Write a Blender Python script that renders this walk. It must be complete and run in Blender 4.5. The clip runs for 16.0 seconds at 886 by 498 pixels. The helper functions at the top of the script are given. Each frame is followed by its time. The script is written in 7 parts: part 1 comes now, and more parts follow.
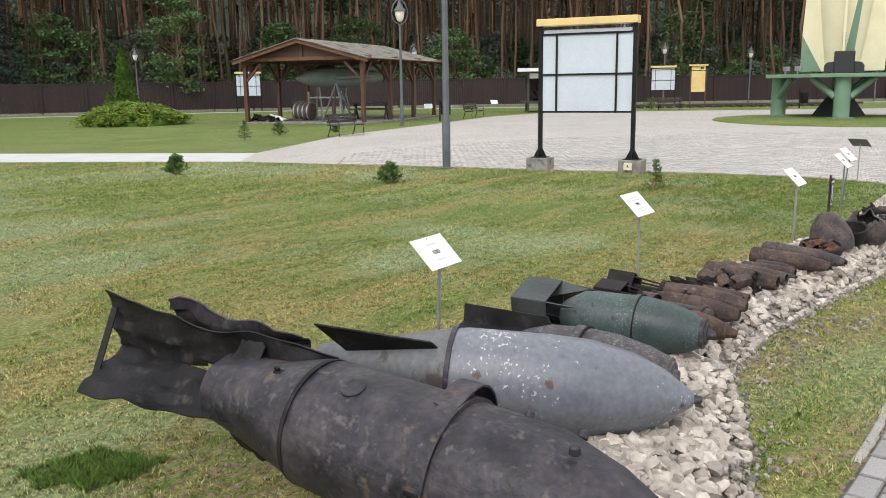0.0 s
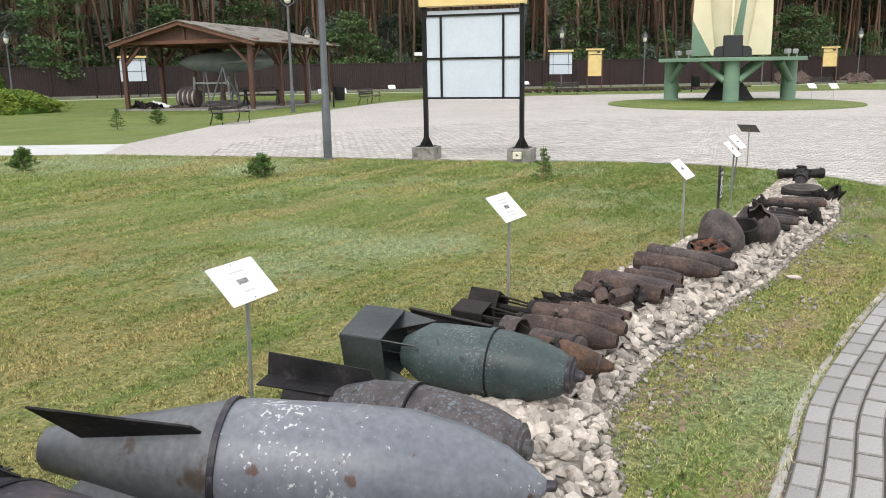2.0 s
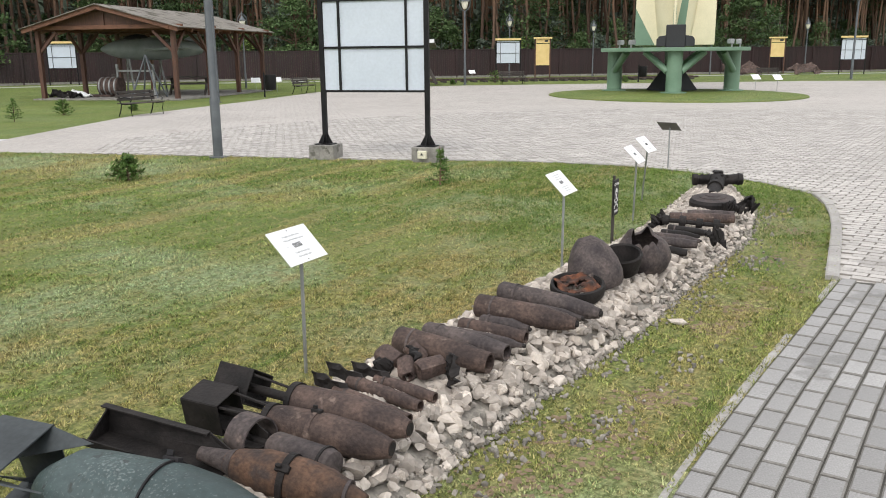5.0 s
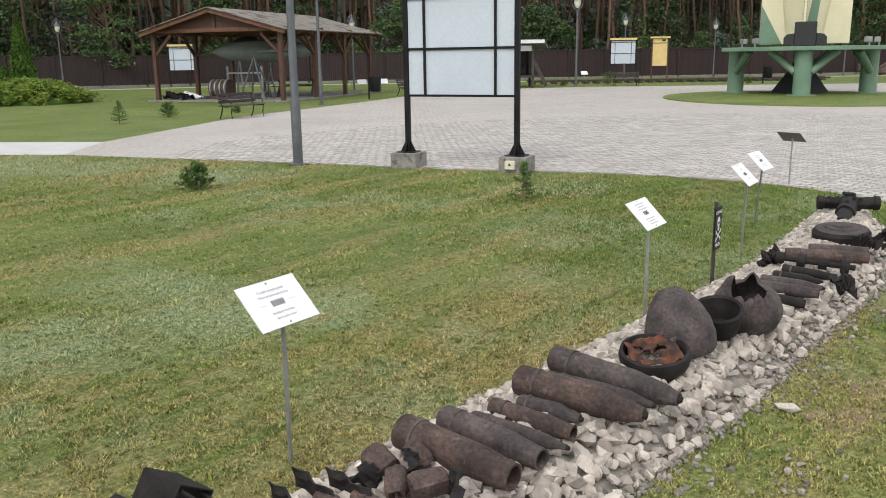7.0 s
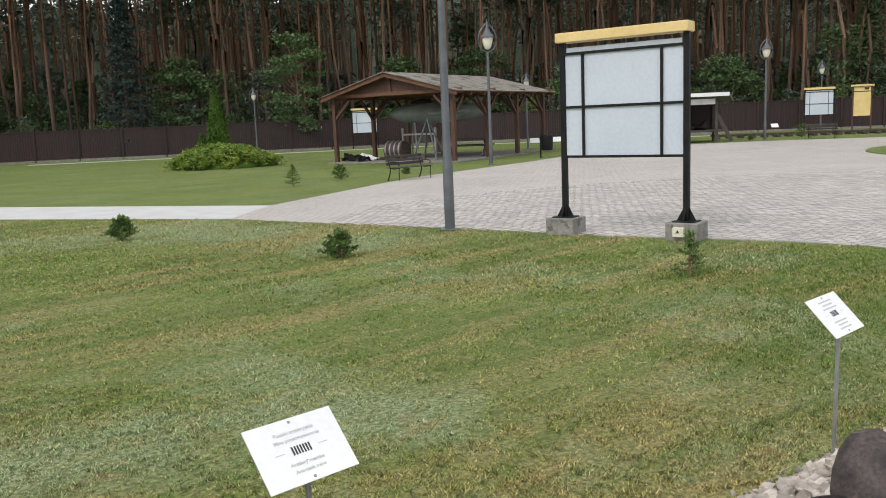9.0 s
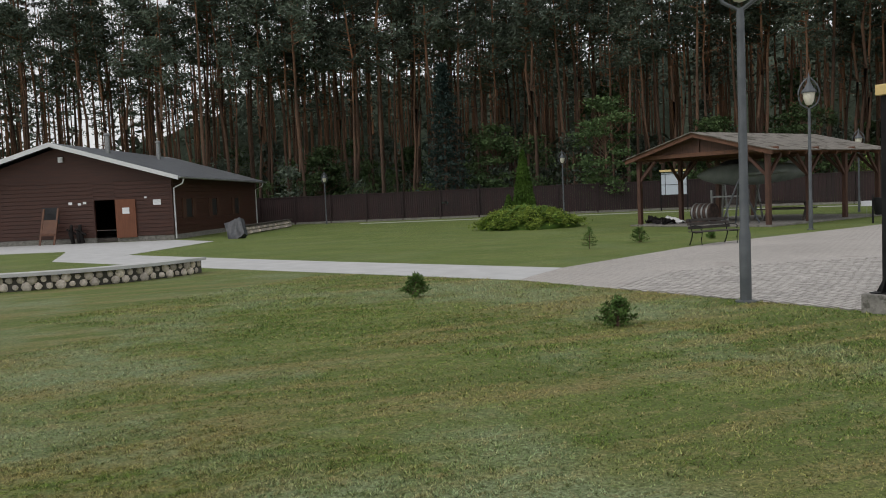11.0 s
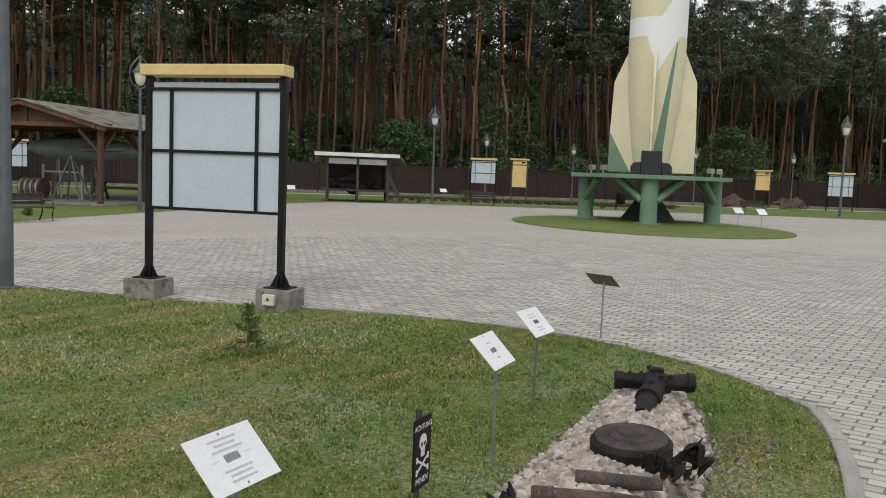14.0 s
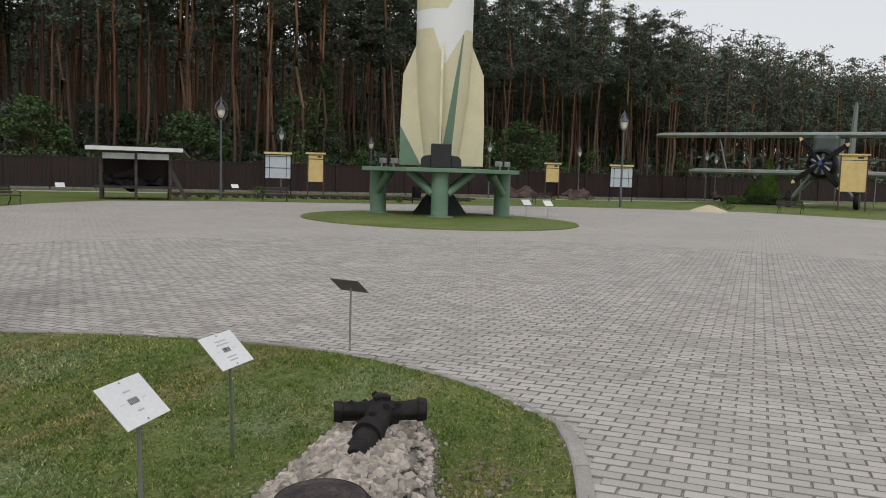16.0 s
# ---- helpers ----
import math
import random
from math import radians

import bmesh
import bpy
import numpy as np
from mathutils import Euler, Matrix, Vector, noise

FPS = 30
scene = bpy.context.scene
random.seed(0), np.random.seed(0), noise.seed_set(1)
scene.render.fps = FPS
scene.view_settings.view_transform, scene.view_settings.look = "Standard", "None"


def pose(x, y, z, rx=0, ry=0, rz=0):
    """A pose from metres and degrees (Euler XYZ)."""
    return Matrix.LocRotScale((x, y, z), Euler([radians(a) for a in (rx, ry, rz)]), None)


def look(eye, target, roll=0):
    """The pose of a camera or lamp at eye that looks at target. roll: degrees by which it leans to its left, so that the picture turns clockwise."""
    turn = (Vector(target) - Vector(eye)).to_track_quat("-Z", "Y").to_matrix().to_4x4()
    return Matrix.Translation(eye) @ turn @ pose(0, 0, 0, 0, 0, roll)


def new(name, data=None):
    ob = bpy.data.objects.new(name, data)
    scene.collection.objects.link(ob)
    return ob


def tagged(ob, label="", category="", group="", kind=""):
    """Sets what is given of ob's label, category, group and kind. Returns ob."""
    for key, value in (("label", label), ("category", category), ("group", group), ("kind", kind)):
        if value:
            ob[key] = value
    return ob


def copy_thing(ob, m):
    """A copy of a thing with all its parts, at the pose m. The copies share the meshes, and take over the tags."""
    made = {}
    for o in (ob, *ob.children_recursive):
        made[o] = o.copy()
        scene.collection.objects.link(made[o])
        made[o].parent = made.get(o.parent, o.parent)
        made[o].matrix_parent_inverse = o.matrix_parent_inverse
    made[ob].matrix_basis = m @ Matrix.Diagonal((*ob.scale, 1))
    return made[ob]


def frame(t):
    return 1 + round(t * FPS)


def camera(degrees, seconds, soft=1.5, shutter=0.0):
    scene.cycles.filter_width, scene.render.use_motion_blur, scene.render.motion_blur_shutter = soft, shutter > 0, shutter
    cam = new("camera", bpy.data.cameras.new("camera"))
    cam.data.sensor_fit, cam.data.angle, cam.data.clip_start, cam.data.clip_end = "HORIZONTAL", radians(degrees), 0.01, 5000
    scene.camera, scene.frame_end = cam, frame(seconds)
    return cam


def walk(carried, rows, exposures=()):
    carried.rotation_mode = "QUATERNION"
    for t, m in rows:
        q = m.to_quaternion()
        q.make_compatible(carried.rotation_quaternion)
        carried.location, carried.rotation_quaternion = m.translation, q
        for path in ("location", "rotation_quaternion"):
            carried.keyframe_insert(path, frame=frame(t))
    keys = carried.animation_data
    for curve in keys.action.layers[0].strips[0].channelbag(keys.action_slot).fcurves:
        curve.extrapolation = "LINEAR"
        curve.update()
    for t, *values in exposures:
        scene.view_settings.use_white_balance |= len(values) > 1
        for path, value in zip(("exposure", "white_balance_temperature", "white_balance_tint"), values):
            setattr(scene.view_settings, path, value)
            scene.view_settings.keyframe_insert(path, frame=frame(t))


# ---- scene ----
cam = camera(56.1, 16.0, soft=1.0)
METRES, EYE, TILT, LEAN, TURN = 7.5, 1.5, 0.7, 0.0, 0.0
ROWS = [
    (0.0, 0.0, 0.0, 0.0, -0.17, -11.83, 0.8),
    (0.5, 0.0199, 0.0267, 0.0018, 0.8, -11.54, 0.86),
    (1.0, 0.0283, 0.0587, -0.0002, -1.66, -11.46, -0.09),
    (1.5, 0.0362, 0.0923, 0.0001, -7.7, -12.1, -1.27),
    (2.0, 0.0565, 0.1141, -0.0017, -6.65, -12.95, 0.81),
    (2.5, 0.0843, 0.1328, 0.0013, -6.91, -13.0, 1.81),
    (3.0, 0.1065, 0.1475, 0.0007, -13.46, -13.06, 1.32),
    (3.5, 0.1312, 0.1772, -0.0007, -16.03, -19.55, -0.74),
    (4.0, 0.1555, 0.1973, 0.0017, -15.9, -15.55, -0.57),
    (4.5, 0.1825, 0.2241, 0.0051, -12.95, -14.29, 0.36),
    (5.0, 0.1935, 0.2579, 0.0002, -9.41, -13.79, 0.44),
    (5.2, 0.2015, 0.2734, 0.0002, -8.88, -13.65, 0.3),
    (7.3, 0.2667, 0.4002, -0.0003, -1.27, -13.61, 0.86),
    (7.5, 0.2731, 0.4126, -0.0003, -2.4, -12.92, 0.52),
    (8.0, 0.2885, 0.4404, 0.0008, 5.17, -11.24, 1.95),
    (8.5, 0.2937, 0.4685, 0.0006, 10.23, -9.86, 2.51),
    (9.0, 0.2973, 0.4998, 0.0006, 10.6, -9.45, 2.5),
    (9.5, 0.3081, 0.5162, 0.0014, 21.0, -7.85, 3.53),
    (9.7, 0.3107, 0.5202, 0.0013, 30.99, -6.34, 4.14),
    (11.8, 0.3381, 0.5631, 0.0007, 30.76, -2.69, 1.6),
    (12.0, 0.34, 0.5661, 0.0007, 25.23, -2.77, 0.79),
    (12.5, 0.3585, 0.5939, -0.0034, 17.26, -4.91, -1.55),
    (13.0, 0.3913, 0.621, -0.0032, 15.92, -5.23, -0.4),
    (13.5, 0.4225, 0.6447, -0.0024, 6.74, -5.71, -0.79),
    (14.0, 0.4554, 0.6752, -0.0058, -9.69, -5.88, -2.3),
    (14.5, 0.4863, 0.6996, -0.0028, -17.88, -5.35, -2.61),
    (15.0, 0.5236, 0.725, 0.0001, -16.9, -5.36, -0.11),
    (15.5, 0.5453, 0.7415, -0.0017, -19.11, -5.37, -0.15),
    (16.0, 0.5678, 0.7756, -0.0059, -22.9, -5.77, -1.96),
]
# the phone darkens its picture as it turns towards the sky
EXPOSURES = [(0.0, 0.90), (0.5, 0.99), (1.5, 0.95), (2.5, 1.04), (3.0, 0.62), (3.5, 0.64), (4.2, 0.7), (5.0, 0.84), (7.5, 0.66), (9.0, 0.62), (9.5, 0.36), (10.5, 0.0), (12.0, -0.2), (12.5, 0.4), (13.0, 0.05), (13.5, 0.32), (14.0, 0.14), (14.5, -0.38), (15.0, -0.29), (15.5, -0.36), (16.0, -0.08)]
walk(cam, [(t, pose(0, 0, EYE, TILT, LEAN, TURN) @ pose(METRES * x, METRES * y, METRES * z, 90 + pitch, roll, yaw)) for t, x, y, z, yaw, pitch, roll in ROWS],
     EXPOSURES)

# ---- sky and sun: a bright overcast morning ----
world = bpy.data.worlds.new("sky")
scene.world = world
world.use_nodes = True
wn, wl = world.node_tree.nodes, world.node_tree.links
sky = wn.new("ShaderNodeTexSky")
sky.sky_type, sky.sun_disc = "NISHITA", False
sky.sun_elevation, sky.sun_rotation = radians(42), radians(-150)
cloud = wn.new("ShaderNodeMix")
cloud.data_type = "RGBA"
cloud.inputs[0].default_value = 0.85
cloud.inputs[7].default_value = (8.6, 8.6, 8.65, 1)
wl.new(sky.outputs[0], cloud.inputs[6])
wl.new(cloud.outputs[2], wn["Background"].inputs[0])
wn["Background"].inputs[1].default_value = 0.1
sun = new("sun", bpy.data.lights.new("sun", "SUN"))
sun.data.energy, sun.data.angle, sun.data.color = 0.9, radians(25), (1.0, 0.96, 0.9)
sun.matrix_world = look((-6, -10, 11), (0, 0, 0))


# ---- materials ----
def M(name, cols, scale=6.0, rough=0.7, metal=0.0, bump=0.3, fine=60.0, rand=0.0, isl=0.0, spot=None, spot_scale=5.0, spot_at=0.62, stretch=(1, 1, 1), depth=0.004, spec=0.5, amp=0.22, patchy=None, spot2=None, soft=0.05):
    """A surface with broad and fine variation: cols run along a broad noise, a fine one adds grain; spot: flecks of wear."""
    m = bpy.data.materials.new(name)
    m.use_nodes = True
    n, l = m.node_tree.nodes, m.node_tree.links
    b = n["Principled BSDF"]
    tc, mp = n.new("ShaderNodeTexCoord"), n.new("ShaderNodeMapping")
    mp.inputs["Scale"].default_value = stretch
    l.new(tc.outputs["Object"], mp.inputs[0])

    def nz(s, detail=4.0, src=mp):
        q = n.new("ShaderNodeTexNoise")
        q.inputs["Scale"].default_value, q.inputs["Detail"].default_value = s, detail
        l.new(src.outputs[0], q.inputs[0])
        return q.outputs["Fac"]

    broad, grain = nz(scale), nz(fine, 3)
    ramp = n.new("ShaderNodeValToRGB")
    for k, c in enumerate(cols):
        at = 0.32 + 0.36 * k / max(1, len(cols) - 1)
        e = ramp.color_ramp.elements[k] if k < 2 else ramp.color_ramp.elements.new(at)
        e.position, e.color = at, (*c, 1)
    if len(cols) == 1:
        ramp.color_ramp.elements[1].color = (*cols[0], 1)
    l.new(broad, ramp.inputs[0])
    out = ramp.outputs[0]
    if spot:
        sp = n.new("ShaderNodeValToRGB")
        sp.color_ramp.elements[0].position, sp.color_ramp.elements[1].position = spot_at, spot_at + soft
        chip = nz(spot_scale, 8)
        if patchy:  # the flecks gather in patches
            ad = n.new("ShaderNodeMath")
            ad.operation, ad.inputs[2].default_value = "MULTIPLY_ADD", -patchy[1] * 0.5
            ad.inputs[1].default_value = patchy[1]
            l.new(nz(patchy[0], 2), ad.inputs[0])
            a2 = n.new("ShaderNodeMath")
            l.new(chip, a2.inputs[0])
            l.new(ad.outputs[0], a2.inputs[1])
            chip = a2.outputs[0]
        l.new(chip, sp.inputs[0])
        mx = n.new("ShaderNodeMix")
        mx.data_type = "RGBA"
        l.new(sp.outputs[0], mx.inputs[0])
        l.new(out, mx.inputs[6])
        mx.inputs[7].default_value = (*spot, 1)
        out = mx.outputs[2]
    if spot2:  # colour, scale, threshold of a second kind of wear
        sq = n.new("ShaderNodeValToRGB")
        sq.color_ramp.elements[0].position, sq.color_ramp.elements[1].position = spot2[2], spot2[2] + 0.06
        shifted = n.new("ShaderNodeMapping")
        shifted.inputs["Location"].default_value = (3.7, 1.9, 5.3)
        l.new(mp.outputs[0], shifted.inputs[0])
        l.new(nz(spot2[1], 7, shifted), sq.inputs[0])
        mx = n.new("ShaderNodeMix")
        mx.data_type = "RGBA"
        l.new(sq.outputs[0], mx.inputs[0])
        l.new(out, mx.inputs[6])
        mx.inputs[7].default_value = (*spot2[0], 1)
        out = mx.outputs[2]
    hsv = n.new("ShaderNodeHueSaturation")
    l.new(out, hsv.inputs["Color"])
    mr = n.new("ShaderNodeMapRange")
    mr.inputs["From Min"].default_value, mr.inputs["From Max"].default_value = 0.25, 0.75
    mr.inputs["To Min"].default_value, mr.inputs["To Max"].default_value = 1 - amp, 1 + amp
    l.new(grain, mr.inputs[0])
    val = mr.outputs[0]
    for amount, node, sock in ((rand, "ShaderNodeObjectInfo", "Random"), (isl, "ShaderNodeNewGeometry", "Random Per Island")):
        if amount:
            r2 = n.new("ShaderNodeMapRange")
            r2.inputs["To Min"].default_value, r2.inputs["To Max"].default_value = 1 - amount, 1 + amount
            l.new(n.new(node).outputs[sock], r2.inputs[0])
            mu = n.new("ShaderNodeMath")
            mu.operation = "MULTIPLY"
            l.new(val, mu.inputs[0])
            l.new(r2.outputs[0], mu.inputs[1])
            val = mu.outputs[0]
    l.new(val, hsv.inputs["Value"])
    l.new(hsv.outputs[0], b.inputs["Base Color"])
    b.inputs["Metallic"].default_value = metal
    b.inputs["Specular IOR Level"].default_value = spec
    rr = n.new("ShaderNodeMapRange")
    rr.inputs["To Min"].default_value, rr.inputs["To Max"].default_value = max(0.03, rough - 0.12), min(1, rough + 0.12)
    l.new(broad, rr.inputs[0])
    l.new(rr.outputs[0], b.inputs["Roughness"])
    if bump:
        bp = n.new("ShaderNodeBump")
        bp.inputs["Strength"].default_value, bp.inputs["Distance"].default_value = bump, depth
        l.new(grain, bp.inputs["Height"])
        l.new(bp.outputs[0], b.inputs["Normal"])
    return m


steel_dark = M("rusted dark steel", [(0.011, 0.010, 0.015), (0.028, 0.025, 0.034), (0.055, 0.047, 0.053)], 7, 0.5, 0.1, 1.0, 38, spec=0.4, spot=(0.085, 0.076, 0.078), spot_scale=30, spot_at=0.6, patchy=(4, 0.4), soft=0.14, spot2=((0.075, 0.056, 0.05), 10, 0.62), amp=0.4)
steel_black = M("blackened sheet steel", [(0.008, 0.008, 0.009), (0.024, 0.022, 0.024)], 7, 0.6, 0.2, 0.7, 50, spec=0.2, spot=(0.05, 0.043, 0.042), spot_scale=14, spot_at=0.6, soft=0.1)
paint_grey = M("worn grey paint", [(0.075, 0.08, 0.09), (0.12, 0.125, 0.135)], 5, 0.5, 0.0, 0.3, 40, spot=(0.06, 0.045, 0.04), spot_scale=9, spot_at=0.6)
paint_mottled = M("peeling blue-grey paint on rust", [(0.034, 0.029, 0.032), (0.07, 0.06, 0.062), (0.055, 0.046, 0.046)], 8, 0.6, 0.1, 0.6, 50, spot=(0.12, 0.15, 0.18), spot_scale=75, spot_at=0.54, patchy=(8, 0.35), soft=0.14, spot2=((0.03, 0.026, 0.027), 25, 0.6))
paint_green = M("worn dark green paint", [(0.02, 0.035, 0.036), (0.034, 0.055, 0.055), (0.046, 0.068, 0.068)], 4, 0.52, 0.0, 0.3, 50, spot=(0.14, 0.165, 0.165), spot_scale=110, spot_at=0.57, patchy=(5, 0.5), soft=0.2, spot2=((0.02, 0.026, 0.025), 18, 0.63))
rust_orange = M("orange-brown rust", [(0.04, 0.028, 0.024), (0.085, 0.05, 0.034), (0.12, 0.068, 0.044)], 9, 0.8, 0.0, 0.7, 60, amp=0.4, spec=0.3, spot=(0.05, 0.037, 0.033), spot_scale=10, spot_at=0.56, soft=0.12)
rust_brown = M("dull brown rust", [(0.038, 0.027, 0.025), (0.072, 0.050, 0.043), (0.115, 0.078, 0.064)], 9, 0.78, 0.0, 0.8, 70, rand=0.2, spec=0.3, amp=0.4, spot=(0.16, 0.12, 0.10), spot_scale=24, spot_at=0.62, patchy=(6, 0.3), soft=0.12)
rust_grey = M("grey-brown rust", [(0.034, 0.028, 0.029), (0.068, 0.055, 0.053), (0.095, 0.076, 0.07)], 9, 0.72, 0.1, 0.7, 60, rand=0.2, spec=0.3, amp=0.4, spot=(0.13, 0.10, 0.088), spot_scale=22, spot_at=0.62, patchy=(6, 0.3), soft=0.12)
rust_black = M("pitted black iron", [(0.010, 0.009, 0.009), (0.03, 0.026, 0.025)], 9, 0.7, 0.2, 0.7, 60, spec=0.25)
rust_fire = M("flaking orange scale", [(0.012, 0.009, 0.008), (0.06, 0.024, 0.014), (0.17, 0.058, 0.024)], 14, 0.9, 0, 0.8, 40)
stone_mat = M("pale limestone rubble", [(0.44, 0.385, 0.335), (0.68, 0.61, 0.54)], 9, 0.9, 0, 0.8, 40, rand=0.34, isl=0.34)
gravel_mat = M("grey grit", [(0.15, 0.138, 0.12), (0.31, 0.285, 0.25)], 20, 0.95, 0, 0.4, 90, isl=0.4)
white_sheet = M("white printed sheet", [(0.72, 0.73, 0.75), (0.80, 0.81, 0.82)], 2, 0.35, 0, 0.02, 40, amp=0.05)
ink_grey = M("grey ink", [(0.46, 0.46, 0.47), (0.52, 0.52, 0.53)], 30, 0.6, 0, 0, 50, amp=0.05)
ink_black = M("black ink", [(0.03, 0.03, 0.03), (0.05, 0.05, 0.05)], 30, 0.5, 0, 0, 50, amp=0.05)
galv = M("galvanised steel", [(0.26, 0.27, 0.27), (0.36, 0.37, 0.37)], 12, 0.45, 0.6, 0.1, 60, amp=0.05)
board_white = M("matt white backing panel", [(0.50, 0.555, 0.63), (0.55, 0.605, 0.68)], 1.2, 0.5, 0, 0.03, 25, amp=0.05)
black_paint = M("black painted steel", [(0.006, 0.006, 0.007), (0.014, 0.014, 0.015)], 8, 0.5, 0, 0.1, 60, amp=0.05, spec=0.2)
yellow_paint = M("ochre yellow sheet", [(0.64, 0.47, 0.19), (0.74, 0.56, 0.25)], 2.5, 0.45, 0, 0.05, 30, amp=0.05)
concrete = M("rough grey concrete", [(0.16, 0.152, 0.14), (0.27, 0.257, 0.236)], 6, 0.9, 0, 0.6, 45, spot=(0.12, 0.115, 0.10), spot_scale=9, spot_at=0.6)
pole_grey = M("grey-blue painted pole", [(0.075, 0.085, 0.095), (0.115, 0.125, 0.135)], 5, 0.42, 0.2, 0.1, 50, amp=0.05)
lamp_glass = M("frosted lamp glass", [(0.62, 0.60, 0.50), (0.72, 0.69, 0.58)], 4, 0.3, 0, 0.02, 30, amp=0.05)
wood_brown = M("brown stained timber", [(0.055, 0.024, 0.016), (0.10, 0.045, 0.028)], 3, 0.65, 0, 0.4, 40, stretch=(6, 6, 0.8))
wood_light = M("warm brown timber", [(0.10, 0.042, 0.023), (0.155, 0.068, 0.037)], 4, 0.65, 0, 0.4, 40)
wood_fence = M("dark red-brown fence board", [(0.017, 0.0075, 0.0082), (0.028, 0.012, 0.0128)], 2, 0.7, 0, 0.4, 30, rand=0.2, isl=0.2, stretch=(1, 1, 0.3))
wood_grey = M("weathered grey timber", [(0.035, 0.03, 0.027), (0.07, 0.06, 0.053)], 4, 0.8, 0, 0.5, 40, rand=0.2)
roof_felt = M("mossy grey roofing felt", [(0.15, 0.135, 0.12), (0.23, 0.212, 0.185)], 3, 0.92, 0, 0.6, 30, spot=(0.07, 0.062, 0.045), spot_scale=2.0, spot_at=0.55)
roof_metal = M("grey sheet roof", [(0.10, 0.11, 0.125), (0.14, 0.15, 0.165)], 2, 0.4, 0.2, 0.1, 30, amp=0.05)
white_paint = M("white painted board", [(0.62, 0.63, 0.64), (0.74, 0.75, 0.75)], 3, 0.5, 0, 0.1, 40, amp=0.05)
v_cream = M("cream camouflage paint", [(0.62, 0.57, 0.39), (0.68, 0.63, 0.44)], 1.5, 0.5, 0, 0.05, 20, amp=0.05)
v_green = M("pale green paint", [(0.115, 0.20, 0.135), (0.16, 0.26, 0.18)], 1.5, 0.5, 0, 0.1, 20, amp=0.05)
v_dark = M("dark steel recess", [(0.012, 0.012, 0.014), (0.02, 0.021, 0.024)], 2, 0.6, 0, 0.1, 20)
jet_grey = M("faded grey-green aircraft paint", [(0.17, 0.20, 0.185), (0.25, 0.28, 0.265)], 1.5, 0.4, 0, 0.1, 20, amp=0.05)
jet_paint = M("dull grey-green aircraft paint", [(0.05, 0.07, 0.065), (0.085, 0.105, 0.10)], 1.5, 0.45, 0, 0.1, 20, amp=0.05)
bark_red = M("orange pine bark", [(0.085, 0.06, 0.048), (0.15, 0.09, 0.062), (0.26, 0.135, 0.08)], 0.5, 0.9, 0, 0.9, 14, rand=0.4, isl=0.2, stretch=(1, 1, 0.35), depth=0.02)


def bark_by_height(m):
    """Old pines: grey-brown furrowed bark at the foot, dimness there also put into the colour, thin orange bark higher
    up.
    """
    n, l = m.node_tree.nodes, m.node_tree.links
    tc, xyz, ramp, mx = n.new("ShaderNodeTexCoord"), n.new("ShaderNodeSeparateXYZ"), n.new("ShaderNodeValToRGB"), n.new("ShaderNodeMix")
    rise = n.new("ShaderNodeMapRange")
    rise.inputs["From Max"].default_value = 11.0
    l.new(tc.outputs["Object"], xyz.inputs[0])
    l.new(xyz.outputs[2], rise.inputs[0])
    l.new(rise.outputs[0], ramp.inputs[0])
    ramp.color_ramp.elements[0].color, ramp.color_ramp.elements[1].color = (0.5, 0.55, 0.6, 1), (1.0, 0.78, 0.62, 1)
    mx.data_type, mx.blend_type = "RGBA", "MULTIPLY"
    mx.inputs[0].default_value = 1.0
    b = n["Principled BSDF"]
    l.new(b.inputs["Base Color"].links[0].from_socket, mx.inputs[6])
    l.new(ramp.outputs[0], mx.inputs[7])
    l.new(mx.outputs[2], b.inputs["Base Color"])
    return m


pine_bark = bark_by_height(M("orange pine bark high on the trunk", [(0.095, 0.074, 0.062), (0.165, 0.115, 0.086), (0.28, 0.178, 0.12)], 0.5, 0.9, 0, 0.9, 14, rand=0.5, isl=0.25, stretch=(1, 1, 0.35), depth=0.02, spec=0.2))
needles = M("dark pine needles", [(0.075, 0.10, 0.078), (0.135, 0.163, 0.122)], 0.7, 0.75, 0, 0, 6, rand=0.3, isl=0.45, spec=0.12)
leaves = M("dull green leaves", [(0.045, 0.078, 0.032), (0.085, 0.128, 0.05)], 0.9, 0.6, 0, 0, 6, rand=0.35, isl=0.4, spec=0.12)
juniper_green = M("yellow-green juniper sprays", [(0.11, 0.17, 0.025), (0.24, 0.31, 0.058)], 1.5, 0.65, 0, 0, 10, isl=0.45, spec=0.12)
spruce_blue = M("dark blue-green spruce needles", [(0.024, 0.042, 0.038), (0.042, 0.066, 0.058)], 0.7, 0.7, 0, 0, 6, isl=0.4, spec=0.12)
leaf_bright = M("fresh yellow-green foliage", [(0.075, 0.125, 0.03), (0.14, 0.19, 0.05)], 1.2, 0.6, 0, 0, 10, isl=0.4, spec=0.12)
spruce_green = M("young spruce needles", [(0.065, 0.12, 0.032), (0.115, 0.19, 0.05)], 5, 0.65, 0, 0, 40, isl=0.4, spec=0.12)
thuja_green = M("thuja foliage", [(0.042, 0.085, 0.014), (0.08, 0.14, 0.026)], 2, 0.65, 0, 0, 20, isl=0.4, spec=0.12)
sand_mat = M("yellow sand", [(0.50, 0.43, 0.30), (0.60, 0.52, 0.37)], 4, 0.95, 0, 0.5, 60)
paver_mat = M("grey concrete paver", [(0.395, 0.372, 0.35), (0.48, 0.452, 0.428)], 1.1, 0.9, 0, 0.6, 130, rand=0.14, isl=0.14, spot=(0.34, 0.32, 0.302), spot_scale=3.0, spot_at=0.58)
